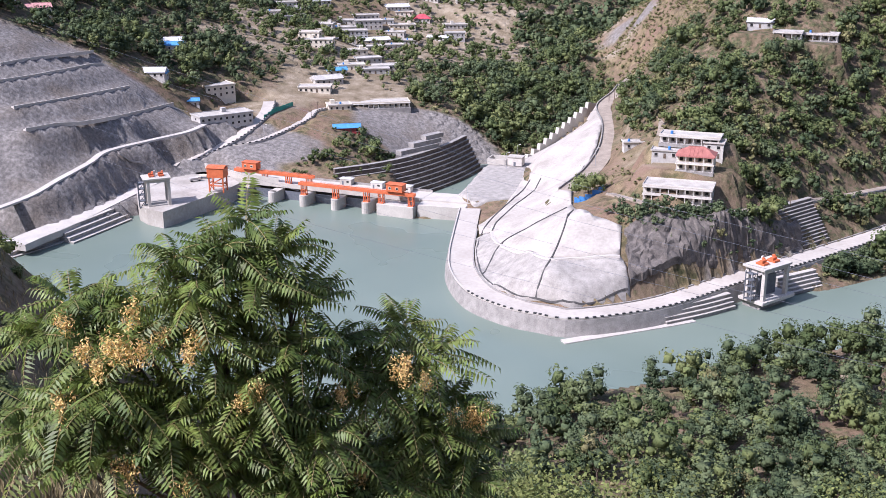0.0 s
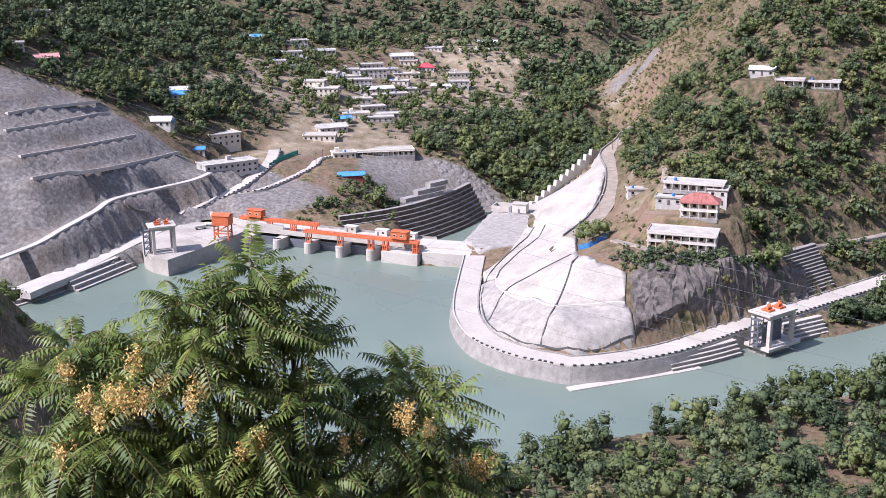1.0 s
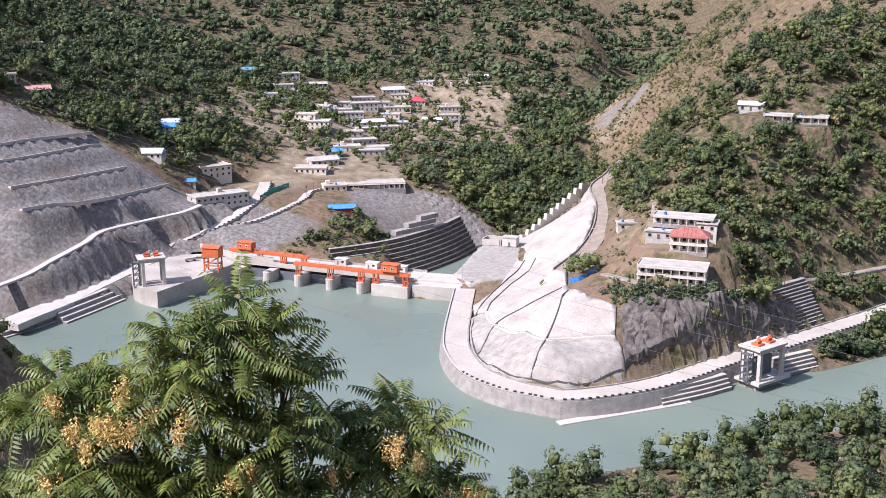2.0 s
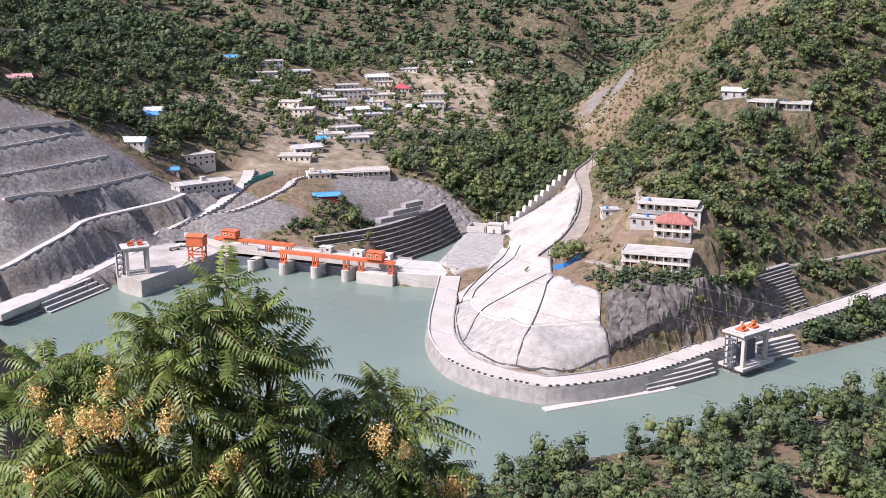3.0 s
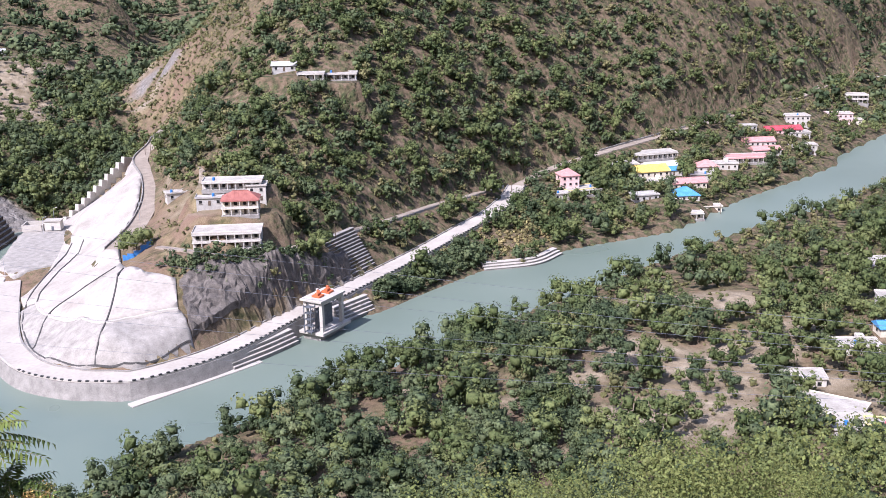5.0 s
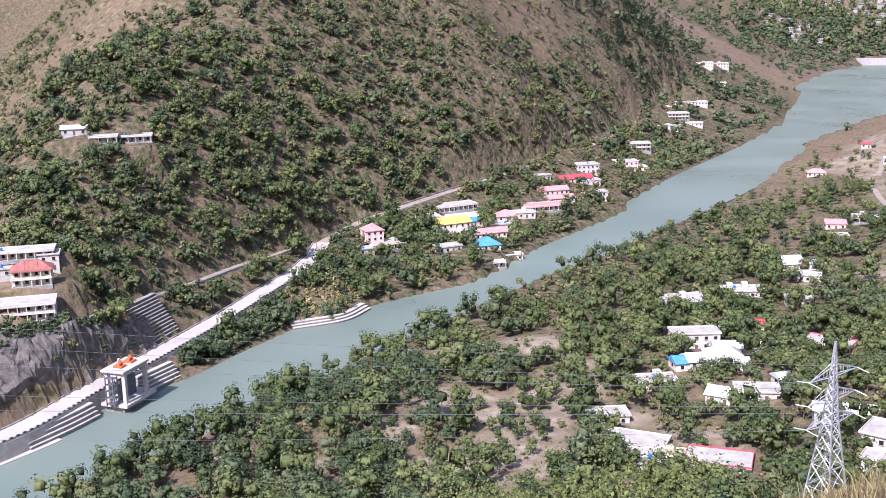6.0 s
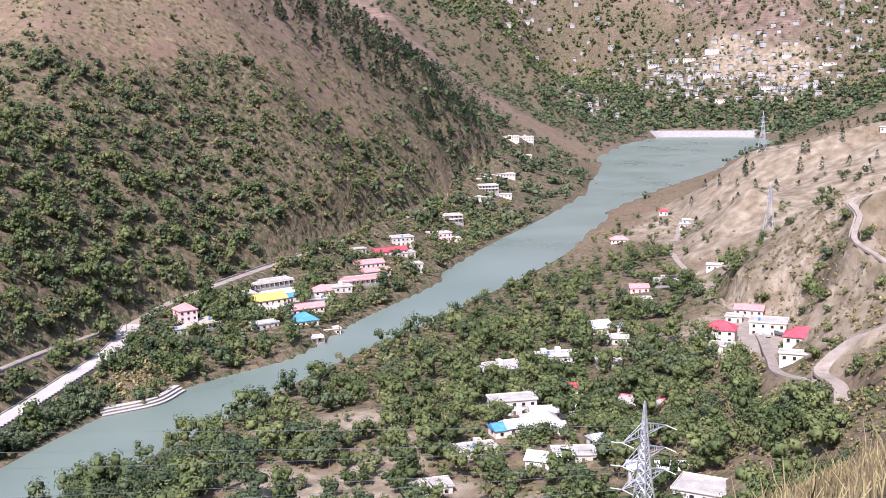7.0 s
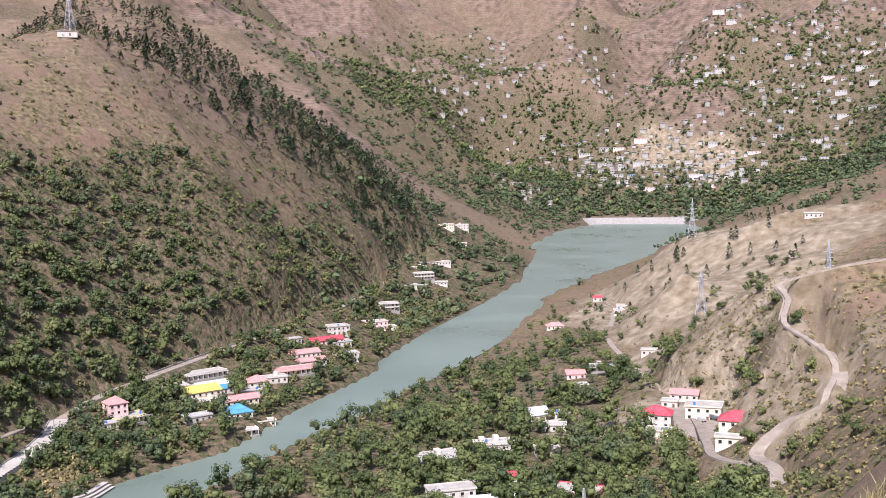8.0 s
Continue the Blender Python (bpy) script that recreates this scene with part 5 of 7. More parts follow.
# the basin below the dam
tail = bmesh.new()
tail.faces.new([tail.verts.new(v) for v in ((-34, 541, -10), (10, 530, -10), (34, 600, -10.1), (46, 634, -10.1), (34, 656, -10.1), (14, 652, -10.1), (-14, 600, -10))])
tagged(part("tail_water", tail, M_WATER), "grey-green water in the basin below the dam", "water", kind="structure")
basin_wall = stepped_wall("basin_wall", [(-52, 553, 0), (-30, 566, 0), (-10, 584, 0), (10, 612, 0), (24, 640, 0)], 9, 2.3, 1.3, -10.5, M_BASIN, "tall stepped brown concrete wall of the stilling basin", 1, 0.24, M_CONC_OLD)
for k in range(3):
    box_part("cap", (30 - 8 * k, 4.5, 2.4), M_CONC_OLD, basin_wall, (-14 + 4 * k, 604 + 6 * k, 10.2 + 2.4 * k), 45)
for k in range(12):
    f = k / 11
    bm = bmesh.new()
    add_box(bm, (2.2, 9.0, 5.2), pose(0, 0, -3, -14, 0, 0), 0.15)
    tagged(part("buttress", bm, M_CONC, None, "", pose(45 + 42 * f, 592 + 44 * f, 5 + 24 * f, 0, 0, -40)), "white concrete buttress block stepping up the bank", "buttress", "row of buttresses")

gate_house = thing("gate_house", pose(36, 575, 9.2, 0, 0, -20), "white concrete gate house and railed pit beside the dam", "gate house")
box_part("wall", (8, 6, 4.5), M_WHITE, gate_house, (4, 0, 0), bevel=0.05)
box_part("roof", (8.6, 6.6, 0.4), M_ROOF, gate_house, (4, 0, 4.5))
for sx in (-1, 1):
    box_part("pit_wall", (0.6, 9, 3.2), M_CONC, gate_house, (-6 + sx * 5, 1, 0))
    box_part("end_wall", (9.4, 0.6, 3.2), M_CONC, gate_house, (-6, 1 + sx * 4.6, 0))
box_part("door", (1.2, 0.1, 2.2), M_GREYSTEEL, gate_house, (4, -3.05, 0))


def lamp_post(x, y, h, label):
    z = ground_at(x, y)
    top = thing("lamp_post", pose(x, y, z), label, "lamp post", "lamp posts")
    bm = bmesh.new()
    add_rod(bm, (0, 0, -0.5), (0, 0, h), 0.14, 8, 0.08)
    add_rod(bm, (0, 0, h), (1.2, -0.6, h + 0.4), 0.06, 6)
    part("pole", bm, M_STEEL, top)
    box_part("lamp", (0.9, 0.65, 0.18), M_WHITE, top, (1.5, -0.75, h + 0.35))


for x, y in ((34, 566), (41, 585), (72, 500), (12, 505), (-100, 600)):
    lamp_post(x, y, 9.0, "slim grey lamp post beside the dam roads")


def pole(x, y, h=9.0):
    z = ground_at(x, y)
    top = thing("utility_pole", pose(x, y, z, 0, 0, 30), "dark wooden utility pole with a crossbar", "pole", "utility poles")
    bm = bmesh.new()
    add_rod(bm, (0, 0, -0.6), (0, 0, h), 0.18, 7, 0.13)
    part("post", bm, M_BARK, top)
    box_part("crossbar", (2.2, 0.16, 0.16), M_BARK, top, (0, 0, h - 0.8))


for x, y in ((96, 622), (100, 628), (146, 440), (186, 470), (280, 528), (300, 552), (-78, 640), (-74, 640), (380, 470), (470, 560), (520, 560)):
    pole(x, y)


def truck(x, y, z, turn, cab, body, label):
    top = thing("truck", pose(x, y, z, 0, 0, turn), label, "truck", "parked vehicles")
    box_part("cab", (1.8, 2.1, 1.7), cab, top, (2.1, 0, 0.7), bevel=0.15)
    box_part("bed", (4.0, 2.2, 1.1), body, top, (-1.0, 0, 0.9), bevel=0.05)
    box_part("windscreen", (0.1, 1.7, 0.7), M_DARK, top, (3.0, 0, 1.5))
    for wx in (-2.1, 2.0):
        for wy in (-1.0, 1.0):
            bm = bmesh.new()
            add_rod(bm, (wx, wy - 0.15, 0.48), (wx, wy + 0.15, 0.48), 0.48, 14)
            part("wheel", bm, M_BLACK, top)


truck(-128, 546, 8.0, 30, M_WHITE, M_GREYWALL, "white truck parked in the dam yard")
truck(-124, 552, 8.0, -10, M_WHITE, M_CREAM, "white pickup parked in the dam yard")
COMPOUND_Z = ground_at(452, 248)
truck(452, 246, COMPOUND_Z + 0.3, 70, M_SILVER_TIN, M_GREYWALL, "grey truck parked in the walled compound")
truck(459, 242, COMPOUND_Z + 0.3, 75, M_GREYSTEEL, M_GREYSTEEL, "dark truck parked in the walled compound")
tagged(draped("compound_yard", [(408, 226), (432, 218), (470, 240), (490, 268), (478, 284), (452, 280), (424, 262), (404, 244)], 0.25, M_DIRT, 4.0, 1.0), "pale gravel yard of the walled compound", "yard", kind="structure")


# ---- houses ----
WALLS = {"WHITE": (M_WHITE, "whitewashed"), "CREAM": (M_CREAM, "cream plastered"), "GREYWALL": (M_GREYWALL, "bare grey"), "PINK": (M_PINK, "pale pink"), "YELLOW": (M_YELLOW, "yellow plastered"), "RED_WALL": (M_RED_WALL, "red boarded")}
ROOFS = {"ROOF": (M_ROOF, "pale flat roof"), "ROOF_GREY": (M_ROOF_GREY, "grey weathered roof"), "SILVER_TIN": (M_SILVER_TIN, "bright tin roof"), "BLUE_TIN": (M_BLUE_TIN, "blue tin roof"), "RED_TIN": (M_RED_TIN, "red tin roof"),
         "PINK_TIN": (M_PINK_TIN, "faded pink-red roof"), "YELLOW_TIN": (M_YELLOW_TIN, "yellow tin roof"), "RED_HIP": (M_RED_TILE, "red hipped roof")}
SHARED = {}
HRNG = random.Random(11)


def shared_box(key, size, mat, bevel=0.0):
    if key not in SHARED:
        bm = bmesh.new()
        add_box(bm, size, None, bevel)
        me = bpy.data.meshes.new(key)
        bm.to_mesh(me)
        bm.free()
        me.materials.append(mat)
        SHARED[key] = me
    return SHARED[key]


def put(name, me, parent, m):
    ob = new(name, me)
    ob.parent = parent
    ob.matrix_basis = m
    return ob


def house(x, y, w, d, floors, turn, wall, roof, style, site, detail=True):
    """A village house: body, roof, doors and windows; base at the land's mean height under it."""
    c, s = math.cos(radians(turn)), math.sin(radians(turn))
    corners = [(x + c * u - s * v, y + s * u + c * v) for u in (-w / 2, w / 2) for v in (-d / 2, d / 2)]
    hs = [ground_at(*q) for q in corners]
    z = min(hs) + 0.3 * (max(hs) - min(hs))
    deep = z - min(hs) + 1.2
    h = floors * 3.2
    wm, wword = WALLS[wall]
    rm, rword = ROOFS[roof]
    CLEAR.append((x, y, max(w, d) * 0.42 + 2.2))
    top = thing("house", pose(x, y, z, 0, 0, turn), f"{wword} {('one', 'two', 'three')[floors - 1]}-storey house with {rword} {site}", "house", "houses " + site)
    box_part("wall", (w, d, h + deep), wm, top, (0, 0, -deep))
    if style in ("tin", "hip", "hipver"):
        bm = bmesh.new()
        rise, o = (0.22 if style == "tin" else 0.34) * d, 0.6
        a, b = w / 2 + o, d / 2 + o
        k = a if style == "tin" else max(a - b, 0.3)
        v = [bm.verts.new(p) for p in ((-a, -b, 0), (a, -b, 0), (a, b, 0), (-a, b, 0), (-k, 0, rise), (k, 0, rise), (-a, -b, -0.25), (a, -b, -0.25), (a, b, -0.25), (-a, b, -0.25))]
        for f in ((0, 1, 5, 4), (2, 3, 4, 5), (1, 2, 5), (3, 0, 4), (0, 6, 7, 1), (1, 7, 8, 2), (2, 8, 9, 3), (3, 9, 6, 0), (9, 8, 7, 6)):
            bm.faces.new([v[i] for i in f])
        rf = part("roof", bm, rm, top, "", pose(0, 0, h + 0.05))
        bm = bmesh.new()
        n = max(3, int(w / 1.4))
        for i in range(n):
            u = -a + (i + 0.5) * 2 * a / n
            if abs(u) < k:
                for sgn in (-1, 1):
                    add_rod(bm, (u, sgn * b, 0.05), (u, 0, rise + 0.05), 0.07, 4)
        add_rod(bm, (-k, 0, rise + 0.06), (k, 0, rise + 0.06), 0.16, 5)
        part("seams", bm, rm, rf)
    else:
        over = 0.5
        box_part("roof", (w + 2 * over, d + 2 * over, 0.28), rm, top, (0, 0, h))
        bm = bmesh.new()
        for sx in (-1, 1):
            add_box(bm, (0.2, d + 0.9, 0.45), Matrix.Translation((sx * (w / 2 + 0.35), 0, h + 0.28)))
            add_box(bm, (w + 0.5, 0.2, 0.45), Matrix.Translation((0, sx * (d / 2 + 0.35), h + 0.28)))
        part("parapet", bm, M_RED_TIN if style == "redtrim" else wm, top)
        if HRNG.random() < 0.35 and w > 11:
            box_part("stair_head", (2.6, 2.8, 2.3), wm, top, (HRNG.uniform(-0.3, 0.3) * w, d * 0.22, h + 0.28))
        if HRNG.random() < 0.3:
            bm = bmesh.new()
            add_rod(bm, (0, 0, 0), (0, 0, 1.2), 0.6, 10)
            add_rod(bm, (0, 0, 1.2), (0, 0, 1.45), 0.6, 10, 0.2)
            part("water_tank", bm, M_BLUE_SHEET, top, "blue plastic water tank", pose(HRNG.uniform(-0.35, 0.35) * w, -d * 0.2, h + 0.28))
    pane = shared_box("window", (1.25, 0.14, 1.25), M_DARK)
    sill = shared_box("sill", (1.6, 0.3, 0.12), M_CONC)
    door = shared_box("door", (1.1, 0.14, 2.1), M_BARK)
    n = max(2, int(w / 3.4))
    for fl in range(floors):
        for i in range(n):
            u = -w / 2 + (i + 0.5) * w / n
            if fl == 0 and i == n // 2:
                put("door", door, top, pose(u, -d / 2 - 0.03, 0.05))
                continue
            wnd = put("window", pane, top, pose(u, -d / 2 - 0.03, fl * 3.2 + 1.0))
            if detail:
                put("sill", sill, wnd, pose(0, -0.1, -0.12))
        for sx in (-1, 1):
            put("window", pane, top, pose(sx * (w / 2 + 0.03), 0, fl * 3.2 + 1.0, 0, 0, 90))
    if style in ("veranda", "hipver"):
        for fl in range(floors):
            box_part("veranda_slab", (w + 0.6, 2.4, 0.25), rm if fl == floors - 1 else wm, top, (0, -d / 2 - 1.2, fl * 3.2 + 2.95))
            posts = max(4, int(w / 3.0))
            for i in range(posts):
                put("post", shared_box("post", (0.34, 0.34, 2.95), M_WHITE), top, pose(-w / 2 + 0.3 + i * (w - 0.6) / (posts - 1), -d / 2 - 2.1, fl * 3.2))
            if fl > 0:
                box_part("balustrade", (w, 0.18, 0.9), M_WHITE, top, (0, -d / 2 - 2.2, fl * 3.2))
        box_part("veranda_floor", (w + 0.6, 2.6, 0.3 + deep), M_CONC_OLD, top, (0, -d / 2 - 1.3, -deep - 0.02))
    return top


# houses in the dam village
house(-130.2, 945.8, 23, 11.2, 2, 16, "WHITE", "ROOF", "flat", "in the dam village")
house(-130.9, 914.6, 21.8, 10, 1, 16, "WHITE", "ROOF", "flat", "in the dam village")
house(-105.4, 946.8, 20.5, 11.2, 1, 11, "GREYWALL", "SILVER_TIN", "veranda", "in the dam village")
house(-118.9, 903.0, 16.6, 8.8, 1, 2, "GREYWALL", "ROOF_GREY", "flat", "in the dam village")
house(-132.9, 867.0, 12.8, 7.5, 1, 9, "WHITE", "ROOF", "flat", "in the dam village")
house(-123.4, 859.0, 15.4, 8.8, 1, 28, "GREYWALL", "ROOF", "flat", "in the dam village")
house(-92.8, 858.0, 17.9, 11.2, 2, -6, "WHITE", "ROOF", "flat", "in the dam village")
house(-96.0, 801.1, 15.4, 10, 2, -8, "CREAM", "ROOF", "flat", "in the dam village")
house(-88.1, 791.5, 20.5, 11.2, 2, -4, "CREAM", "ROOF_GREY", "flat", "in the dam village")
house(-79.2, 889.8, 19.2, 11.2, 1, 13, "WHITE", "ROOF", "flat", "in the dam village")
house(-69.5, 870.2, 20.5, 11.2, 2, 11, "GREYWALL", "ROOF", "flat", "in the dam village")
house(-61.7, 916.2, 23, 11.2, 2, 14, "WHITE", "ROOF_GREY", "flat", "in the dam village")
house(-73.5, 831.9, 16.6, 10, 1, 5, "WHITE", "ROOF", "flat", "in the dam village")
house(-53.1, 864.2, 23, 8.8, 1, 22, "WHITE", "SILVER_TIN", "tin", "in the dam village")
house(-55.1, 825.6, 19.2, 10, 1, 18, "GREYWALL", "ROOF", "flat", "in the dam village")
house(-63.3, 796.9, 16.6, 10, 1, 15, "CREAM", "ROOF", "flat", "in the dam village")
house(-53.2, 781.3, 17.9, 10, 1, 20, "GREYWALL", "ROOF_GREY", "flat", "in the dam village")
house(-63.1, 755.7, 17.9, 10, 1, 10, "CREAM", "ROOF_GREY", "flat", "in the dam village")
house(-71.2, 736.3, 12.8, 7.5, 1, 16, "WHITE", "BLUE_TIN", "tin", "in the dam village")
house(-75.8, 713.6, 19.2, 10, 1, 26, "WHITE", "ROOF_GREY", "tin", "in the dam village")
house(-81.3, 694.0, 20.5, 11.2, 1, -1, "CREAM", "ROOF", "flat", "in the dam village")
house(-48.3, 751.5, 23, 10, 1, 8, "GREYWALL", "ROOF", "flat", "in the dam village")
house(-40.4, 764.2, 17.9, 10, 1, 13, "WHITE", "ROOF", "flat", "in the dam village")
house(-81.1, 913.5, 16.6, 8.8, 1, 5, "WHITE", "ROOF_GREY", "flat", "in the dam village")
house(-65.0, 941.1, 21.8, 10, 1, 16, "WHITE", "ROOF", "flat", "in the dam village")
house(-49.4, 935.5, 16.6, 10, 1, 7, "GREYWALL", "ROOF", "flat", "in the dam village")
house(-40.0, 984.6, 20.5, 10, 1, 17, "WHITE", "SILVER_TIN", "tin", "in the dam village")
house(-33.3, 978.1, 15.4, 10, 1, 2, "CREAM", "ROOF", "flat", "in the dam village")
house(-33.8, 931.9, 21.8, 10, 1, 8, "CREAM", "ROOF_GREY", "flat", "in the dam village")
house(-38.8, 909.9, 16.6, 8.8, 1, -8, "WHITE", "ROOF", "flat", "in the dam village")
house(-28.7, 884.0, 17.9, 10, 1, 2, "GREYWALL", "ROOF", "flat", "in the dam village")
house(-17.6, 969.5, 14.1, 10, 1, 1, "WHITE", "RED_TIN", "hip", "in the dam village")
house(-11.5, 1027.6, 17.9, 11.2, 1, -11, "WHITE", "ROOF", "flat", "in the dam village")
house(26.4, 1022.7, 26.9, 11.2, 1, 4, "WHITE", "ROOF", "veranda", "in the dam village")
house(40.9, 1096.6, 20.5, 8.8, 1, -2, "GREYWALL", "SILVER_TIN", "tin", "in the dam village")
house(11.8, 949.8, 20.5, 10, 1, 11, "WHITE", "ROOF", "flat", "in the dam village")
house(10.8, 914.9, 16.6, 8.8, 2, -1, "GREYWALL", "ROOF", "flat", "in the dam village")
house(-3.0, 909.4, 17.9, 6.2, 1, -20, "GREYWALL", "SILVER_TIN", "tin", "in the dam village")
house(-38.5, 855.0, 15.4, 8.8, 1, 13, "WHITE", "ROOF", "flat", "in the dam village")
house(-164.1, 934.9, 17.9, 8.8, 1, 10, "WHITE", "ROOF", "flat", "in the dam village")
house(-168.3, 918.1, 12.8, 7.5, 1, 22, "CREAM", "ROOF", "flat", "in the dam village")
house(-175.5, 719.4, 15.4, 8.8, 1, 14, "GREYWALL", "SILVER_TIN", "tin", "in the dam village")
house(-44.4, 682.0, 46.1, 12.5, 1, 10, "CREAM", "ROOF", "veranda", "in the dam village")
house(-64.1, 666.8, 14.1, 10, 1, 15, "CREAM", "ROOF", "flat", "in the dam village")
house(-56.2, 628.7, 15.4, 7.5, 1, 11, "RED_WALL", "BLUE_TIN", "tin", "in the dam village")
house(-126.1, 615.9, 32, 13.8, 2, 34, "GREYWALL", "ROOF", "flat", "in the dam village")
house(-139.5, 667.2, 19.2, 15, 2, 36, "CREAM", "ROOF", "flat", "in the dam village")
house(-148.4, 638.7, 9, 6.2, 1, 13, "WHITE", "BLUE_TIN", "tin", "in the dam village")
house(-173.4, 640.7, 21.8, 10, 1, 1, "WHITE", "SILVER_TIN", "tin", "in the dam village")
house(-168.1, 642.4, 11.5, 7.5, 1, 1, "WHITE", "BLUE_TIN", "tin", "in the dam village")
house(-241.7, 656.6, 19.2, 10, 1, 26, "CREAM", "PINK_TIN", "tin", "in the dam village")
house(-258.2, 653.2, 15.4, 8.8, 1, 22, "WHITE", "ROOF", "flat", "in the dam village")
house(-277.5, 820.1, 16.6, 8.8, 1, 19, "GREYWALL", "ROOF", "flat", "in the dam village")
house(-276.8, 754.5, 15.4, 7.5, 1, 30, "GREYWALL", "ROOF_GREY", "flat", "in the dam village")
house(-268.9, 787.2, 11.5, 7.5, 1, 29, "WHITE", "ROOF", "flat", "in the dam village")
house(-315.4, 1056.4, 17.9, 8.8, 1, 17, "WHITE", "ROOF", "flat", "in the dam village")
house(-174.5, 709.2, 14.1, 8.8, 1, 14, "WHITE", "BLUE_TIN", "tin", "in the dam village")
house(-163.4, 928.4, 16.6, 8.8, 1, 10, "WHITE", "BLUE_TIN", "tin", "in the dam village")

# houses on the spur
house(95.8, 426.4, 27, 11, 2, -19, "WHITE", "ROOF", "veranda", "on the spur")
house(105.2, 440.0, 15, 8.5, 2, -19, "CREAM", "RED_HIP", "hipver", "on the spur")
house(106.8, 458.5, 25, 8, 1, -21, "WHITE", "ROOF", "veranda", "on the spur")
house(95.4, 454.4, 11, 8, 1, -18, "GREYWALL", "ROOF_GREY", "flat", "on the spur")
house(115.5, 452.0, 8, 8, 2, -20, "WHITE", "ROOF", "flat", "on the spur")
house(89.3, 500.8, 9, 5, 1, 2, "WHITE", "ROOF", "flat", "on the spur")
house(193.9, 566.8, 20, 8, 1, -24, "GREYWALL", "ROOF", "veranda", "on the spur")
house(177.6, 564.4, 14, 7, 1, -22, "GREYWALL", "ROOF", "veranda", "on the spur")
house(167.7, 580.4, 13, 7, 1, -21, "GREYWALL", "SILVER_TIN", "tin", "on the spur")

# houses by the river road
house(315.5, 526.8, 10.6, 10.3, 3, -11, "PINK", "PINK_TIN", "hip", "by the river road")
house(320.1, 520.8, 20.1, 10.3, 1, 0, "YELLOW", "ROOF", "veranda", "by the river road")
house(303.7, 515.1, 9.4, 5.8, 1, -11, "WHITE", "ROOF", "flat", "by the river road")
house(370.3, 553.6, 17.7, 11.5, 1, -14, "WHITE", "ROOF", "flat", "by the river road")
house(399.8, 566.6, 31.9, 10.3, 1, -7, "WHITE", "ROOF", "veranda", "by the river road")
house(382.6, 544.6, 23.6, 13.8, 1, -11, "CREAM", "YELLOW_TIN", "tin", "by the river road")
house(400.3, 543.6, 10.6, 8, 1, -16, "WHITE", "BLUE_TIN", "tin", "by the river road")
house(396.4, 550.9, 21.2, 9.2, 1, -10, "WHITE", "SILVER_TIN", "tin", "by the river road")
house(379.4, 525.7, 16.5, 9.2, 1, -16, "CREAM", "ROOF", "flat", "by the river road")
house(395.5, 521.9, 21.2, 10.3, 1, -13, "CREAM", "PINK_TIN", "tin", "by the river road")
house(426.9, 544.6, 13, 10.3, 1, -22, "WHITE", "PINK_TIN", "hip", "by the river road")
house(370.4, 490.6, 14.2, 11.5, 1, -19, "WHITE", "BLUE_TIN", "hip", "by the river road")
house(356.8, 471.5, 16.5, 11.5, 1, -17, "CREAM", "ROOF_GREY", "veranda", "by the river road")
house(379.8, 478.0, 10.6, 5.8, 1, -22, "CREAM", "ROOF", "flat", "by the river road")
house(410.7, 532.5, 16.5, 9.2, 1, -16, "WHITE", "ROOF", "flat", "by the river road")
house(345.0, 493.1, 14.2, 8, 1, -11, "GREYWALL", "ROOF_GREY", "flat", "by the river road")
house(441.2, 544.7, 15.3, 9.2, 1, -25, "WHITE", "ROOF", "flat", "by the river road")
house(464.7, 552.1, 30.7, 11.5, 1, -18, "WHITE", "PINK_TIN", "veranda", "by the river road")
house(493.5, 576.0, 21.2, 10.3, 1, -19, "WHITE", "PINK_TIN", "tin", "by the river road")
house(537.2, 602.1, 26, 10.3, 1, -16, "PINK", "RED_TIN", "tin", "by the river road")
house(560.5, 615.0, 17.7, 11.5, 2, -22, "WHITE", "ROOF", "flat", "by the river road")
house(547.4, 597.2, 15.3, 9.2, 1, -23, "WHITE", "ROOF", "flat", "by the river road")
house(529.2, 571.8, 17.7, 9.2, 1, -23, "CREAM", "ROOF_GREY", "flat", "by the river road")
house(486.9, 560.4, 18.9, 9.2, 1, -17, "WHITE", "PINK_TIN", "tin", "by the river road")
house(511.0, 607.2, 10.6, 5.8, 1, -16, "GREYWALL", "ROOF", "flat", "by the river road")
house(524.1, 561.0, 9.4, 8, 2, -23, "WHITE", "ROOF", "flat", "by the river road")
house(624.9, 638.5, 18.9, 11.5, 2, -28, "PINK", "ROOF", "flat", "by the river road")
house(638.9, 636.7, 11.8, 8, 1, -29, "CREAM", "ROOF_GREY", "flat", "by the river road")
house(688.6, 687.0, 17.7, 11.5, 2, -29, "WHITE", "ROOF", "veranda", "by the river road")
house(790.1, 750.7, 23.6, 13.8, 1, -28, "WHITE", "ROOF", "flat", "by the river road")
house(825.5, 770.9, 21.2, 11.5, 2, -31, "WHITE", "ROOF", "veranda", "by the river road")
house(897.6, 843.2, 16.5, 9.2, 1, -31, "CREAM", "ROOF", "flat", "by the river road")
house(925.5, 844.2, 35.4, 11.5, 1, -38, "WHITE", "ROOF", "flat", "by the river road")
house(831.4, 757.3, 23.6, 6.9, 1, -48, "WHITE", "ROOF_GREY", "flat", "by the river road")
house(1065.1, 936.8, 33, 11.5, 1, -45, "CREAM", "ROOF", "flat", "by the river road")
house(1092.0, 978.3, 26, 13.8, 2, -40, "CREAM", "ROOF", "flat", "by the river road")
house(1149.3, 1001.8, 26, 13.8, 2, -43, "WHITE", "ROOF", "flat", "by the river road")

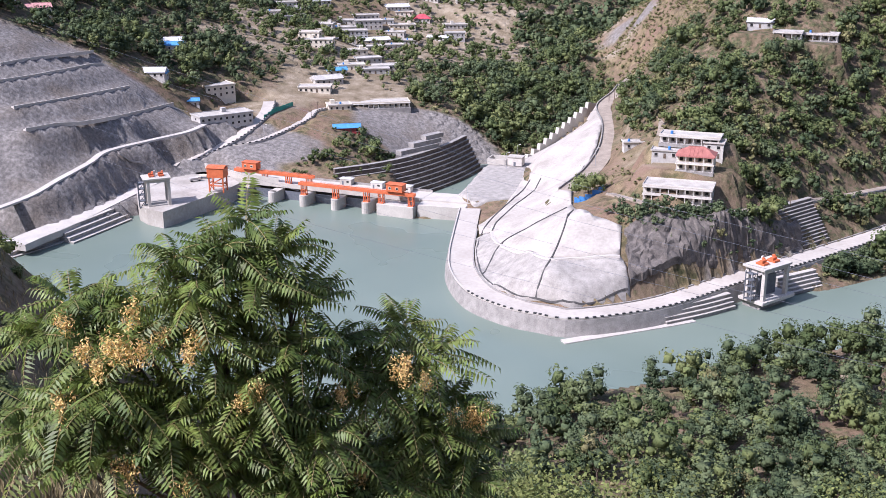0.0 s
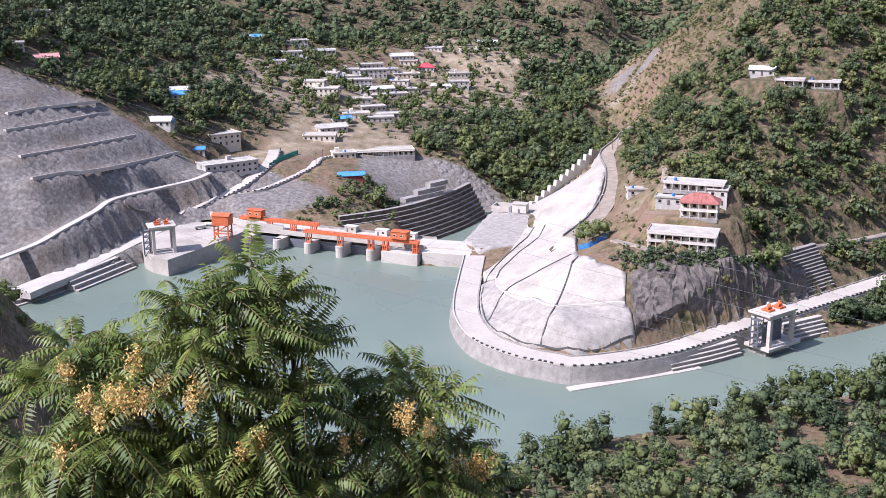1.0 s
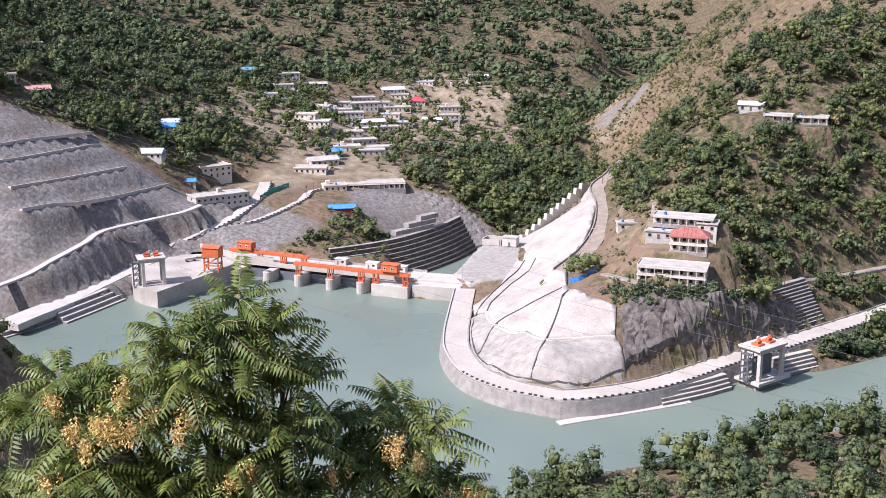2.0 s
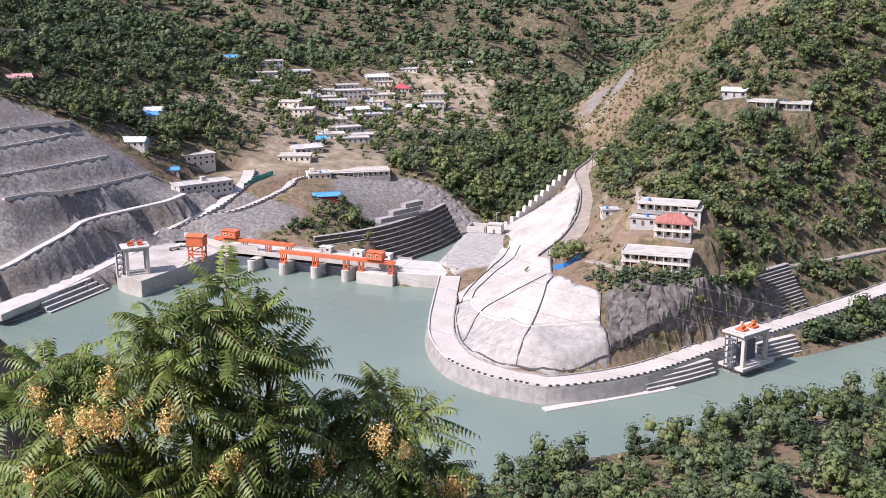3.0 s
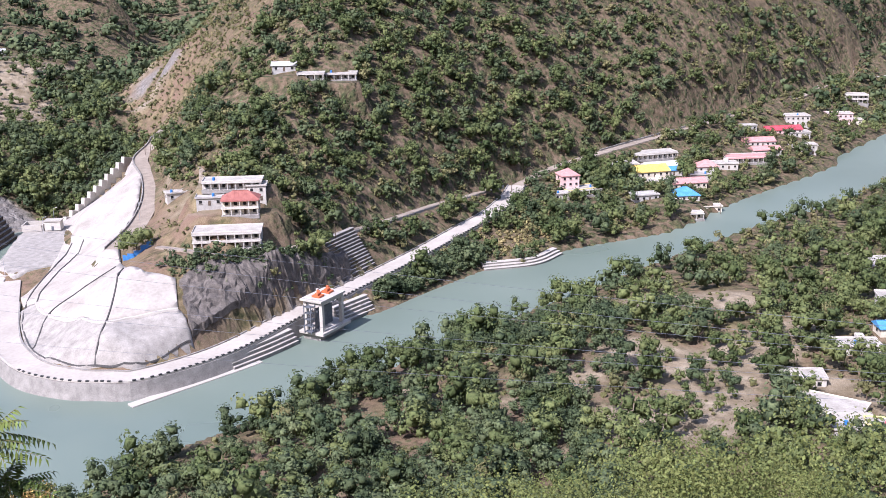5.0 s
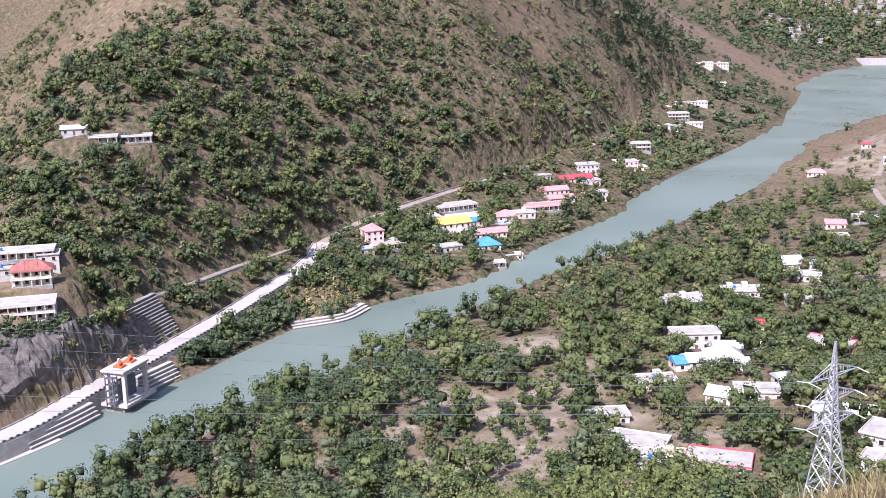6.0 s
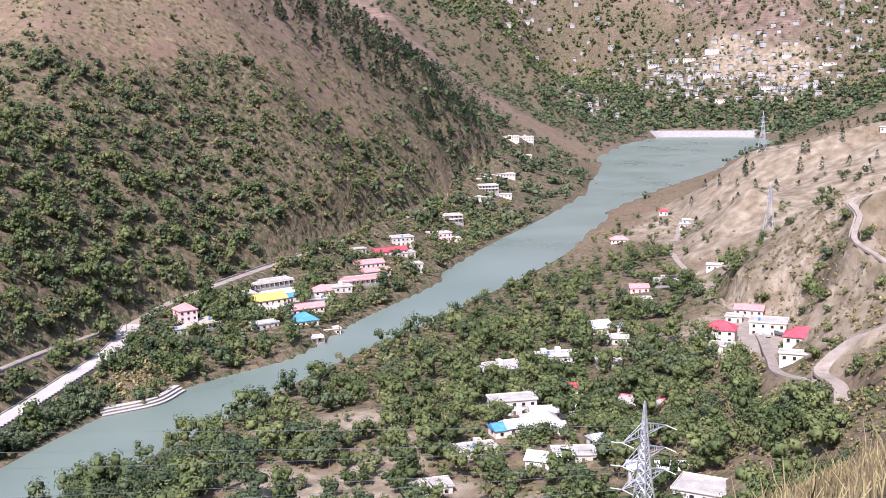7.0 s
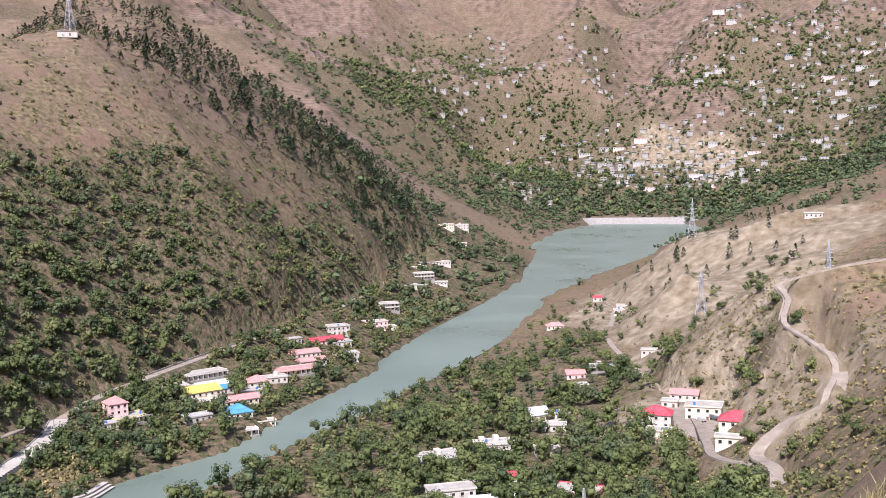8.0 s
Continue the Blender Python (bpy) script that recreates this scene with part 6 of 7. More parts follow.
# houses on the near terrace
house(358.6, 330.1, 26.4, 15, 1, -23, "WHITE", "ROOF", "flat", "on the near terrace")
house(352.6, 340.2, 11.4, 8.8, 1, -22, "CREAM", "ROOF", "flat", "on the near terrace")
house(389.2, 319.5, 19.4, 8.8, 1, -41, "WHITE", "ROOF", "flat", "on the near terrace")
house(398.0, 295.5, 9.7, 11.4, 1, -43, "CREAM", "ROOF", "flat", "on the near terrace")
house(314.8, 281.2, 18.5, 8.8, 2, -34, "WHITE", "ROOF", "flat", "on the near terrace")
house(334.9, 285.5, 8.8, 7, 1, -36, "WHITE", "ROOF", "flat", "on the near terrace")
house(319.9, 262.9, 20.2, 7.9, 1, -37, "WHITE", "SILVER_TIN", "tin", "on the near terrace")
house(351.5, 282.2, 7.9, 6.2, 1, -41, "WHITE", "RED_TIN", "tin", "on the near terrace")
house(297.6, 262.5, 11.4, 8.8, 1, -27, "WHITE", "SILVER_TIN", "tin", "on the near terrace")
house(292.3, 265.1, 9.7, 7.9, 1, -26, "CREAM", "BLUE_TIN", "tin", "on the near terrace")
house(306.4, 259.4, 13.2, 8.8, 1, -36, "GREYWALL", "ROOF_GREY", "hip", "on the near terrace")
house(301.9, 250.6, 10.6, 7, 1, -36, "CREAM", "ROOF_GREY", "tin", "on the near terrace")
house(270.8, 259.8, 15, 7.9, 1, -28, "WHITE", "ROOF", "flat", "on the near terrace")
house(277.4, 231.7, 13.2, 8.8, 1, -64, "WHITE", "SILVER_TIN", "tin", "on the near terrace")
house(286.2, 226.0, 15.8, 8.8, 1, -42, "WHITE", "ROOF", "flat", "on the near terrace")
house(301.6, 226.7, 7.9, 7, 1, -23, "WHITE", "SILVER_TIN", "tin", "on the near terrace")
house(346.1, 242.1, 17.6, 13.2, 1, -71, "CREAM", "ROOF", "redtrim", "on the near terrace")
house(282.5, 188.5, 21.1, 7, 1, -50, "GREYWALL", "SILVER_TIN", "tin", "on the near terrace")
house(263.3, 156.5, 22.9, 12.3, 1, -73, "WHITE", "ROOF", "flat", "on the near terrace")
house(246.1, 150.1, 15, 6.2, 1, -69, "WHITE", "ROOF", "flat", "on the near terrace")
house(238.8, 249.8, 13.2, 7.9, 1, -30, "WHITE", "ROOF", "flat", "on the near terrace")
house(228.5, 227.8, 21.1, 12.3, 1, -59, "CREAM", "ROOF", "flat", "on the near terrace")
house(224.9, 214.1, 13.2, 9.7, 1, -26, "WHITE", "ROOF", "flat", "on the near terrace")
house(235.2, 198.8, 18.5, 11.4, 1, -54, "WHITE", "ROOF", "redtrim", "on the near terrace")
house(230.2, 209.5, 7, 5.3, 1, -38, "YELLOW", "ROOF", "flat", "on the near terrace")
house(433.5, 319.5, 8.8, 7, 1, -34, "WHITE", "ROOF", "flat", "on the near terrace")
house(458.0, 348.0, 13.2, 6.2, 1, -27, "CREAM", "SILVER_TIN", "tin", "on the near terrace")
house(457.1, 329.3, 7.9, 6.2, 1, -44, "WHITE", "ROOF", "flat", "on the near terrace")
house(433.2, 257.7, 13.2, 9.7, 2, -67, "WHITE", "RED_TIN", "hip", "on the near terrace")
house(416.4, 245.5, 13.2, 7, 1, -67, "CREAM", "ROOF", "flat", "on the near terrace")
house(493.3, 277.5, 14.1, 8.8, 1, -67, "WHITE", "PINK_TIN", "tin", "on the near terrace")
house(476.4, 276.2, 7.9, 6.2, 1, -66, "WHITE", "ROOF", "flat", "on the near terrace")
house(463.2, 250.2, 16.7, 12.3, 2, -66, "CREAM", "ROOF", "flat", "on the near terrace")
house(403.7, 202.3, 15, 9.7, 1, -69, "CREAM", "RED_TIN", "hip", "on the near terrace")
house(383.2, 193.4, 15, 5.3, 1, -67, "CREAM", "ROOF", "flat", "on the near terrace")
house(564.6, 372.8, 19.4, 7.9, 1, -53, "GREYWALL", "ROOF", "veranda", "on the near terrace")
house(544.2, 381.6, 11.4, 8.8, 1, -45, "PINK", "PINK_TIN", "tin", "on the near terrace")
house(515.0, 358.9, 10.6, 6.2, 1, -45, "WHITE", "ROOF", "flat", "on the near terrace")
house(448.7, 340.0, 9.7, 5.3, 1, -29, "CREAM", "SILVER_TIN", "tin", "on the near terrace")
house(433.5, 314.5, 7.9, 6.2, 1, -54, "WHITE", "ROOF", "flat", "on the near terrace")
house(394.9, 293.0, 10.6, 7.9, 1, -43, "WHITE", "ROOF", "flat", "on the near terrace")
house(391.7, 319.9, 15.8, 6.2, 1, -37, "WHITE", "ROOF", "flat", "on the near terrace")
house(762.5, 481.0, 19.4, 7, 1, -58, "WHITE", "ROOF", "flat", "on the near terrace")
house(752.7, 482.3, 10.6, 4.4, 1, -57, "WHITE", "ROOF", "flat", "on the near terrace")
house(715.6, 521.5, 14.1, 7.9, 1, -44, "CREAM", "PINK_TIN", "hip", "on the near terrace")
house(790.8, 529.8, 7.9, 5.3, 1, -56, "WHITE", "RED_TIN", "tin", "on the near terrace")
house(594.2, 359.0, 10.6, 5.3, 1, -59, "WHITE", "ROOF", "flat", "on the near terrace")
house(858.6, 365.6, 14.1, 7, 1, -67, "WHITE", "ROOF", "flat", "on the near terrace")


# ---- pylons and wires ----
def pylon(x, y, turn, height, label, base=6.0, arm=5.2):
    z = ground_at(x, y)
    CLEAR.append((x, y, base))
    top = thing("pylon", pose(x, y, z, 0, 0, turn), label, "pylon", "power line pylons")

    def width(h):
        return base / 2 * (1 - h / (height * 0.62)) + 0.9 * h / (height * 0.62) if h < height * 0.62 else 0.9 * (1 - (h - height * 0.62) / (height * 0.385)) + 0.02

    k = height / 30.0
    for sx in (-1, 1):
        for sy in (-1, 1):
            bm = bmesh.new()
            for a, b in ((0, 0.62), (0.62, 1.0)):
                h0, h1 = a * height, b * height
                add_rod(bm, (sx * width(h0), sy * width(h0), h0 - (1.5 if a == 0 else 0)), (sx * width(h1), sy * width(h1), h1), 0.13 * k, 4)
            part("leg", bm, M_STEEL, top)
    bm = bmesh.new()
    levels = [0]
    while levels[-1] < height * 0.95:
        levels.append(levels[-1] + max(1.3, width(levels[-1]) * 1.7))
    for h0, h1 in zip(levels[:-1], levels[1:]):
        w0, w1 = width(h0), width(min(h1, height))
        h1 = min(h1, height)
        for (ax, ay), (bx, by) in zip(((-1, -1), (1, -1), (1, 1), (-1, 1)), ((1, -1), (1, 1), (-1, 1), (-1, -1))):
            add_rod(bm, (ax * w0, ay * w0, h0), (bx * w1, by * w1, h1), 0.06 * k, 4)
            add_rod(bm, (bx * w0, by * w0, h0), (ax * w1, ay * w1, h1), 0.06 * k, 4)
            add_rod(bm, (ax * w1, ay * w1, h1), (bx * w1, by * w1, h1), 0.06 * k, 4)
    part("bracing", bm, M_STEEL, top)
    tips = []
    for level in (0.62, 0.73, 0.84):
        h = level * height
        w = width(h)
        for s in (-1, 1):
            bm = bmesh.new()
            tip = (s * arm, 0, h + 0.1)
            for sy in (-1, 1):
                add_rod(bm, (s * w, sy * w, h), tip, 0.08 * k, 4)
                add_rod(bm, (s * w, sy * w, h + 1.6 * k), tip, 0.07 * k, 4)
                for f in (0.3, 0.6):
                    add_rod(bm, (s * (w + (arm - w) * f), sy * w * (1 - f), h), (s * (w + (arm - w) * f), sy * w * (1 - f), h + 1.6 * k * (1 - f)), 0.05 * k, 4)
            add_rod(bm, (s * w, -w, h), (s * (w + (arm - w) * 0.6), w * 0.4, h), 0.05 * k, 4)
            part("crossarm", bm, M_STEEL, top)
            bm = bmesh.new()
            for e in (-1, 1):
                add_rod(bm, (tip[0], 0, tip[2]), (tip[0], e * 1.9 * k, tip[2] - 0.35), 0.075 * k, 6)
            part("insulator", bm, M_SILVER_TIN, top, "pale insulator string")
            tips.append(top.matrix_basis @ Vector(tip))
    return tips


near_tips = pylon(149, 102.8, 0, 37, "lattice steel pylon rising above the riverside houses", 7.5, 6.3)
pylon(655, 356, 15, 32, "lattice steel pylon on the bare hill", 7.0, 6.5)
pylon(856, 474, 15, 34, "lattice steel pylon on the hill crest", 7.0, 7.0)
pylon(504, 207, 15, 34, "lattice steel pylon on the grassy slope", 8.0, 5.5)
pylon(485, 854, 20, 40, "lattice mast on the wooded hilltop", 7.0, 1.6)
mast_house = thing("mast_house", pose(478, 846, ground_at(478, 846), 0, 0, -30), "low white equipment house at the foot of the mast", "building")
box_part("wall", (16, 7, 5.0), M_WHITE, mast_house, (0, 0, -1.5), bevel=0.1)
box_part("roof", (17, 8, 0.4), M_ROOF, mast_house, (0, 0, 3.5))
box_part("door", (1.4, 0.2, 2.2), M_GREYSTEEL, mast_house, (2, -3.55, 0))


def wire(a, b, sag, r=0.03):
    a, b = Vector(a), Vector(b)
    n = 60
    pts = [a.lerp(b, i / n) - Vector((0, 0, sag * 4 * (i / n) * (1 - i / n))) for i in range(n + 1)]
    cu = bpy.data.curves.new("wire", "CURVE")
    cu.dimensions, cu.bevel_depth, cu.bevel_resolution = "3D", r, 0
    sp = cu.splines.new("POLY")
    sp.points.add(n)
    for p, q in zip(sp.points, pts):
        p.co = (*q, 1)
    cu.materials.append(M_GREYSTEEL)
    ob = new("power_line", cu)
    return tagged(ob, "thin sagging power line across the valley", "cable", "power lines")


WEST = [(-216.4, 559.6, 30.8), (-214.9, 560.2, 46.2), (-214.0, 560.5, 55.9), (-212.6, 561.1, 70.7), (-211.4, 561.5, 83.1), (-210.8, 561.7, 89.4)]
for a, b in zip(near_tips, WEST):
    wire(a, b, 7.0)


# ---- the tree in front of the camera ----
def foreground_tree():
    """A tall sumac-like tree: forked stems, twigs that end in whorls of long feathery leaves, hanging seed panicles."""
    rng = np.random.default_rng(5)
    foot = Vector(polar(-11, 9.4, ground_at(*polar(-11, 9.4)[:2]) - 0.2))
    top = thing("sumac_tree", Matrix.Translation(foot), "leafy green tree with long feathery leaves and orange seed clusters", "tree")
    # bearing, angle below the eye, distance and spread of each bough's end
    boughs = [(-10.5, 16.4, 9.0, 0.1), (-12.5, 17.9, 8.9, 0.16), (-9.1, 18.2, 9.1, 0.14), (-14.9, 18.4, 8.9, 0.1), (-11.0, 19.4, 8.9, 0.25), (-13.6, 20.4, 8.8, 0.22), (-16.4, 20.4, 9.1, 0.12), (-8.4, 20.8, 9.1, 0.2), (-7.3, 20.7, 9.5, 0.08), (-6.2, 22.9, 9.4, 0.12),
              (-20.1, 19.6, 9.3, 0.1), (-18.6, 20.1, 9.2, 0.08), (-21.7, 21.4, 9.3, 0.14), (-19.3, 22.0, 9.0, 0.22)]
    boughs += [(-2.3, 22.2, 9.5, 0.1), (-3.8, 23.2, 9.5, 0.1), (-0.8, 23.8, 9.4, 0.16), (-2.6, 25.1, 9.3, 0.22), (0.1, 26.3, 9.4, 0.14), (-4.9, 25.3, 9.2, 0.25), (1.6, 28.0, 9.5, 0.14), (-1.4, 28.3, 9.3, 0.28)]
    boughs += [(-16.4, 22.6, 8.7, 0.28), (-12.6, 23.0, 8.7, 0.32), (-8.9, 23.9, 8.8, 0.32), (-19.8, 24.7, 8.7, 0.3), (-15.8, 25.8, 8.6, 0.36), (-11.6, 26.5, 8.6, 0.4), (-7.2, 27.4, 8.8, 0.4), (-3.4, 29.9, 9.0, 0.35)]
    boughs += [(-22.5, 26.1, 8.9, 0.3), (-19.0, 28.0, 8.6, 0.4), (-14.6, 29.5, 8.5, 0.45), (-9.9, 30.3, 8.6, 0.45), (-5.8, 31.1, 8.8, 0.4), (0.9, 30.5, 9.3, 0.25)]
    leaf_q, stem_q = [], []
    twigs, trunk = bmesh.new(), bmesh.new()
    fork = foot + Vector((0, 0, 0.5))
    add_rod(trunk, foot, fork, 0.10, 8, 0.085)
    for az, dep, dist, r in boughs:
        c = Vector(polar(az, dist, EYE - dist * math.tan(radians(dep))))
        mid = fork.lerp(c, 0.55) + Vector((rng.normal(0, 0.12), rng.normal(0, 0.12), -0.1))
        add_rod(trunk, fork, mid, 0.034, 6, 0.024)
        add_rod(trunk, mid, c, 0.024, 6, 0.012)
        for n in range(2 + int(24 * r ** 1.5)):
            v = rng.normal(0, 1, 3)
            v /= np.linalg.norm(v)
            if v[2] < -0.2:
                v[2] = -v[2]
            tip = c + Vector(v) * r * float(rng.uniform(0.35, 1.0)) * (1.0 if n else 0.2)
            add_rod(twigs, c.lerp(mid, 0.3), tip, 0.011, 4, 0.007)
            out = np.array(v) * 0.45 + (0, 0, 0.85)
            out /= np.linalg.norm(out)
            base = np.array(tip)
            side = np.cross(out, (0.3, 0.8, 0.1))
            side /= np.linalg.norm(side)
            other = np.cross(out, side)
            turn0 = rng.uniform(0, 6.28)
            count = int(rng.integers(8, 12))
            for k in range(count):
                phi = turn0 + k * 2.4
                up = 0.12 + 0.8 * (k / count) * rng.uniform(0.7, 1.15)
                d0 = (math.cos(phi) * side + math.sin(phi) * other) * math.sqrt(max(1 - up * up, 0.1)) + out * up
                d0 /= np.linalg.norm(d0)
                length = rng.uniform(0.40, 0.62) * (1.0 - 0.2 * (k / count))
                pairs = int(length / 0.037)
                droop = rng.uniform(0.35, 0.85)
                lat = np.cross(d0, (0, 0, 1.0))
                lat /= np.linalg.norm(lat) + 1e-6
                roll = rng.normal(0, 0.35)
                prev = base
                tang = d0
                for j in range(1, pairs + 1):
                    f = j / pairs
                    q = base + d0 * length * f - np.array((0, 0, droop * length * f * f * 0.55))
                    tang = q - prev
                    tang = tang / (np.linalg.norm(tang) + 1e-9)
                    nrm = np.cross(lat, tang)
                    nrm = nrm * math.cos(roll) + lat * math.sin(roll)
                    flat = np.cross(tang, nrm)
                    stem_q.append((prev - flat * 0.003, prev + flat * 0.003, q + flat * 0.002, q - flat * 0.002))
                    prev = q
                    if f < 0.14:
                        continue
                    ll = 0.114 * (1 - 0.75 * abs(f - 0.42) ** 1.5) * (length / 0.46) ** 0.5
                    for sgn in (-1, 1):
                        dirn = flat * sgn * 0.86 + tang * (0.30 if j < pairs else 0.9) - nrm * 0.16 - np.array((0, 0, 0.30)) + rng.normal(0, 0.06, 3)
                        dirn /= np.linalg.norm(dirn)
                        wv = np.cross(dirn, nrm)
                        wv /= np.linalg.norm(wv) + 1e-6
                        m = q + dirn * ll * 0.42 + nrm * 0.007
                        leaf_q.append((q, m + wv * ll * 0.125, q + dirn * ll - nrm * 0.016, m - wv * ll * 0.125))
    for az, dep, dist, n in ((-17.0, 20.5, 8.6, 60), (-18.1, 22.3, 8.5, 110), (-16.9, 22.7, 8.4, 60), (-19.1, 23.1, 8.5, 40), (-15.6, 22.0, 8.6, 40), (-19.7, 22.3, 8.6, 40), (-21.0, 24.7, 8.5, 80), (-20.7, 20.7, 8.9, 45), (-13.7, 22.3, 8.5, 40), (-14.5, 23.0, 8.4, 35),
                             (-10.7, 25.2, 8.4, 60), (-2.5, 24.4, 8.9, 80), (-1.2, 25.0, 9.0, 30), (-5.7, 25.7, 8.8, 45), (0.6, 26.9, 9.2, 30), (2.1, 26.9, 9.3, 90), (-5.0, 29.8, 8.7, 50), (-18.2, 28.4, 8.3, 60), (-15.2, 29.3, 8.3, 60), (-11.7, 25.7, 8.4, 30)):
        c = np.array(polar(az, dist - 0.1, EYE - (dist - 0.1) * math.tan(radians(dep))))
        q = []
        strands = [c + rng.normal(0, 1, 3) * (0.05, 0.05, 0.03) * (n / 60) ** 0.5 for _ in range(7)]
        for _ in range(n * 5):
            at = strands[int(rng.integers(0, 7))]
            p = at + rng.normal(0, 1, 3) * 0.022 + (0, 0, rng.uniform(-0.10, 0.07) * (n / 60) ** 0.4)
            u, w = rng.normal(0, 1, 3) + (0, 0, -0.6), rng.normal(0, 1, 3)
            u /= np.linalg.norm(u)
            w = np.cross(u, w)
            w /= np.linalg.norm(w)
            q.append((p - u * 0.017, p - w * 0.006, p + u * 0.017, p + w * 0.006))
        v = np.array(q).reshape(-1, 3) - np.array(foot)
        ob = new("panicle", quads_mesh("panicle", v, np.arange(len(v)).reshape(-1, 4), M_SEED))
        ob.parent = top
        ob["label"], ob["kind"] = "orange-yellow hanging seed cluster", "stuff"
    for name, q, mat in (("foliage", leaf_q, M_SUMAC), ("leaf_stalk", stem_q, M_STALK)):
        v = np.array(q).reshape(-1, 3) - np.array(foot)
        ob = new(name, quads_mesh(name, v, np.arange(len(v)).reshape(-1, 4), mat))
        ob.parent = top
        ob["kind"] = "stuff"
    for name, b in (("trunk", trunk), ("twig", twigs)):
        bmesh.ops.translate(b, verts=b.verts, vec=-foot)
        part(name, b, M_BARK, top)["kind"] = "stuff"


foreground_tree()


# ---- far shore wall and the town on the far slopes ----
far_line = np.column_stack([smooth_line([(1860, 1300), (1905, 1285), (1955, 1210), (1992, 1130), (2010, 1050)], 12.0), np.zeros(len(smooth_line([(1860, 1300), (1905, 1285), (1955, 1210), (1992, 1130), (2010, 1050)], 12.0)))])
tagged(swept("far_wall", far_line, [(30, -3), (21, 3), (11, 12), (-26, 13), (-30, 5)], M_CONC_OLD), "long pale embankment wall across the head of the water", "embankment", kind="structure")


def far_house(w, d, h, wall, roof):
    """A small distant block with a roof slab and a row of windows."""
    top = thing("town_house", Matrix(), "distant pale house on the town terraces", "house", "houses of the far town")
    box_part("wall", (w, d, h + 8), wall, top, (0, 0, -8))
    box_part("roof", (w + 1.2, d + 1.2, 0.5), roof, top, (0, 0, h))
    for i in range(4):
        put("window", shared_box("far_window", (2.0, 0.3, 1.6), M_DARK), top, pose(-w / 2 + (i + 0.5) * w / 4, -d / 2 - 0.1, h * 0.45))
    return top


def town():
    rnd = random.Random(3)
    kinds = [far_house(10, 7, 4.2, M_PLASTER, M_ROOF_GREY), far_house(14, 8, 4.6, M_PLASTER, M_ROOF_GREY), far_house(8, 6, 3.2, M_GREYWALL, M_ROOF_GREY), far_house(26, 9, 5.5, M_GREYWALL, M_ROOF_GREY), far_house(11, 7, 3.4, M_PLASTER, M_ROOF_GREY), far_house(30, 10, 5, M_PINK, M_ROOF_GREY), far_house(18, 10, 5, M_PLASTER, M_BLUE_TIN)]
    used, rest = [], []
    quarters = ((59.5, 2560, 3.2, 90, 90), (62.3, 2500, 2.0, 50, 34), (56.0, 2600, 1.6, 100, 26), (66.5, 2640, 3.4, 150, 70), (65, 2900, 4.6, 200, 90), (69, 2760, 2.6, 160, 50), (58, 2900, 2.6, 110, 26), (52.0, 2750, 2.0, 240, 50), (50.6, 3050, 1.2, 280, 40), (47.5, 2780, 2.2, 160, 30), (44.5, 2650, 1.6, 90, 14), (52.3, 2330, 1.5, 50, 26), (55.8, 2960, 1.8, 60, 16))
    for az, d, sa, sd, n in quarters:
        for _ in range(n):
            for _try in range(12):
                a, r = az + rnd.uniform(-sa, sa), d + rnd.uniform(-sd, sd)
                x, y, _z = polar(a, r)
                if all((x - u) ** 2 + (y - v) ** 2 > 17 ** 2 for u, v in used):
                    break
            used.append((x, y))
            k = rnd.choices(range(7), (6, 4, 6, 2, 4, 1, 0.3))[0]
            m = pose(x, y, ground_at(x, y) + 1.0, 0, 0, -a + rnd.gauss(0, 14))
            CLEAR.append((x, y, 6))
            if len(used) > 300:
                rest.append((m, rnd.uniform(7, 15), rnd.uniform(6, 9), rnd.choice((3.0, 3.2, 3.4, 5.6))))
            elif kinds[k].location.length < 1:
                kinds[k].matrix_basis = m
            else:
                copy_thing(kinds[k], m)
    walls, roofs, holes = bmesh.new(), bmesh.new(), bmesh.new()
    for m, w, d, h in rest:
        add_box(walls, (w, d, h + 8), m @ Matrix.Translation((0, 0, -8)))
        add_box(roofs, (w + 1, d + 1, 0.5), m @ Matrix.Translation((0, 0, h)))
        for i in range(3):
            add_box(holes, (1.9, 0.3, 1.6), m @ Matrix.Translation((-w / 2 + (i + 0.5) * w / 3, -d / 2 - 0.1, h * 0.4)))
    outskirts = tagged(new("town_outskirts"), "many small pale flat-roofed houses spread over the far slopes", "houses", kind="stuff")
    part("wall", walls, M_PLASTER, outskirts)
    part("roof", roofs, M_ROOF_GREY, outskirts)
    part("window", holes, M_DARK, outskirts)


town()


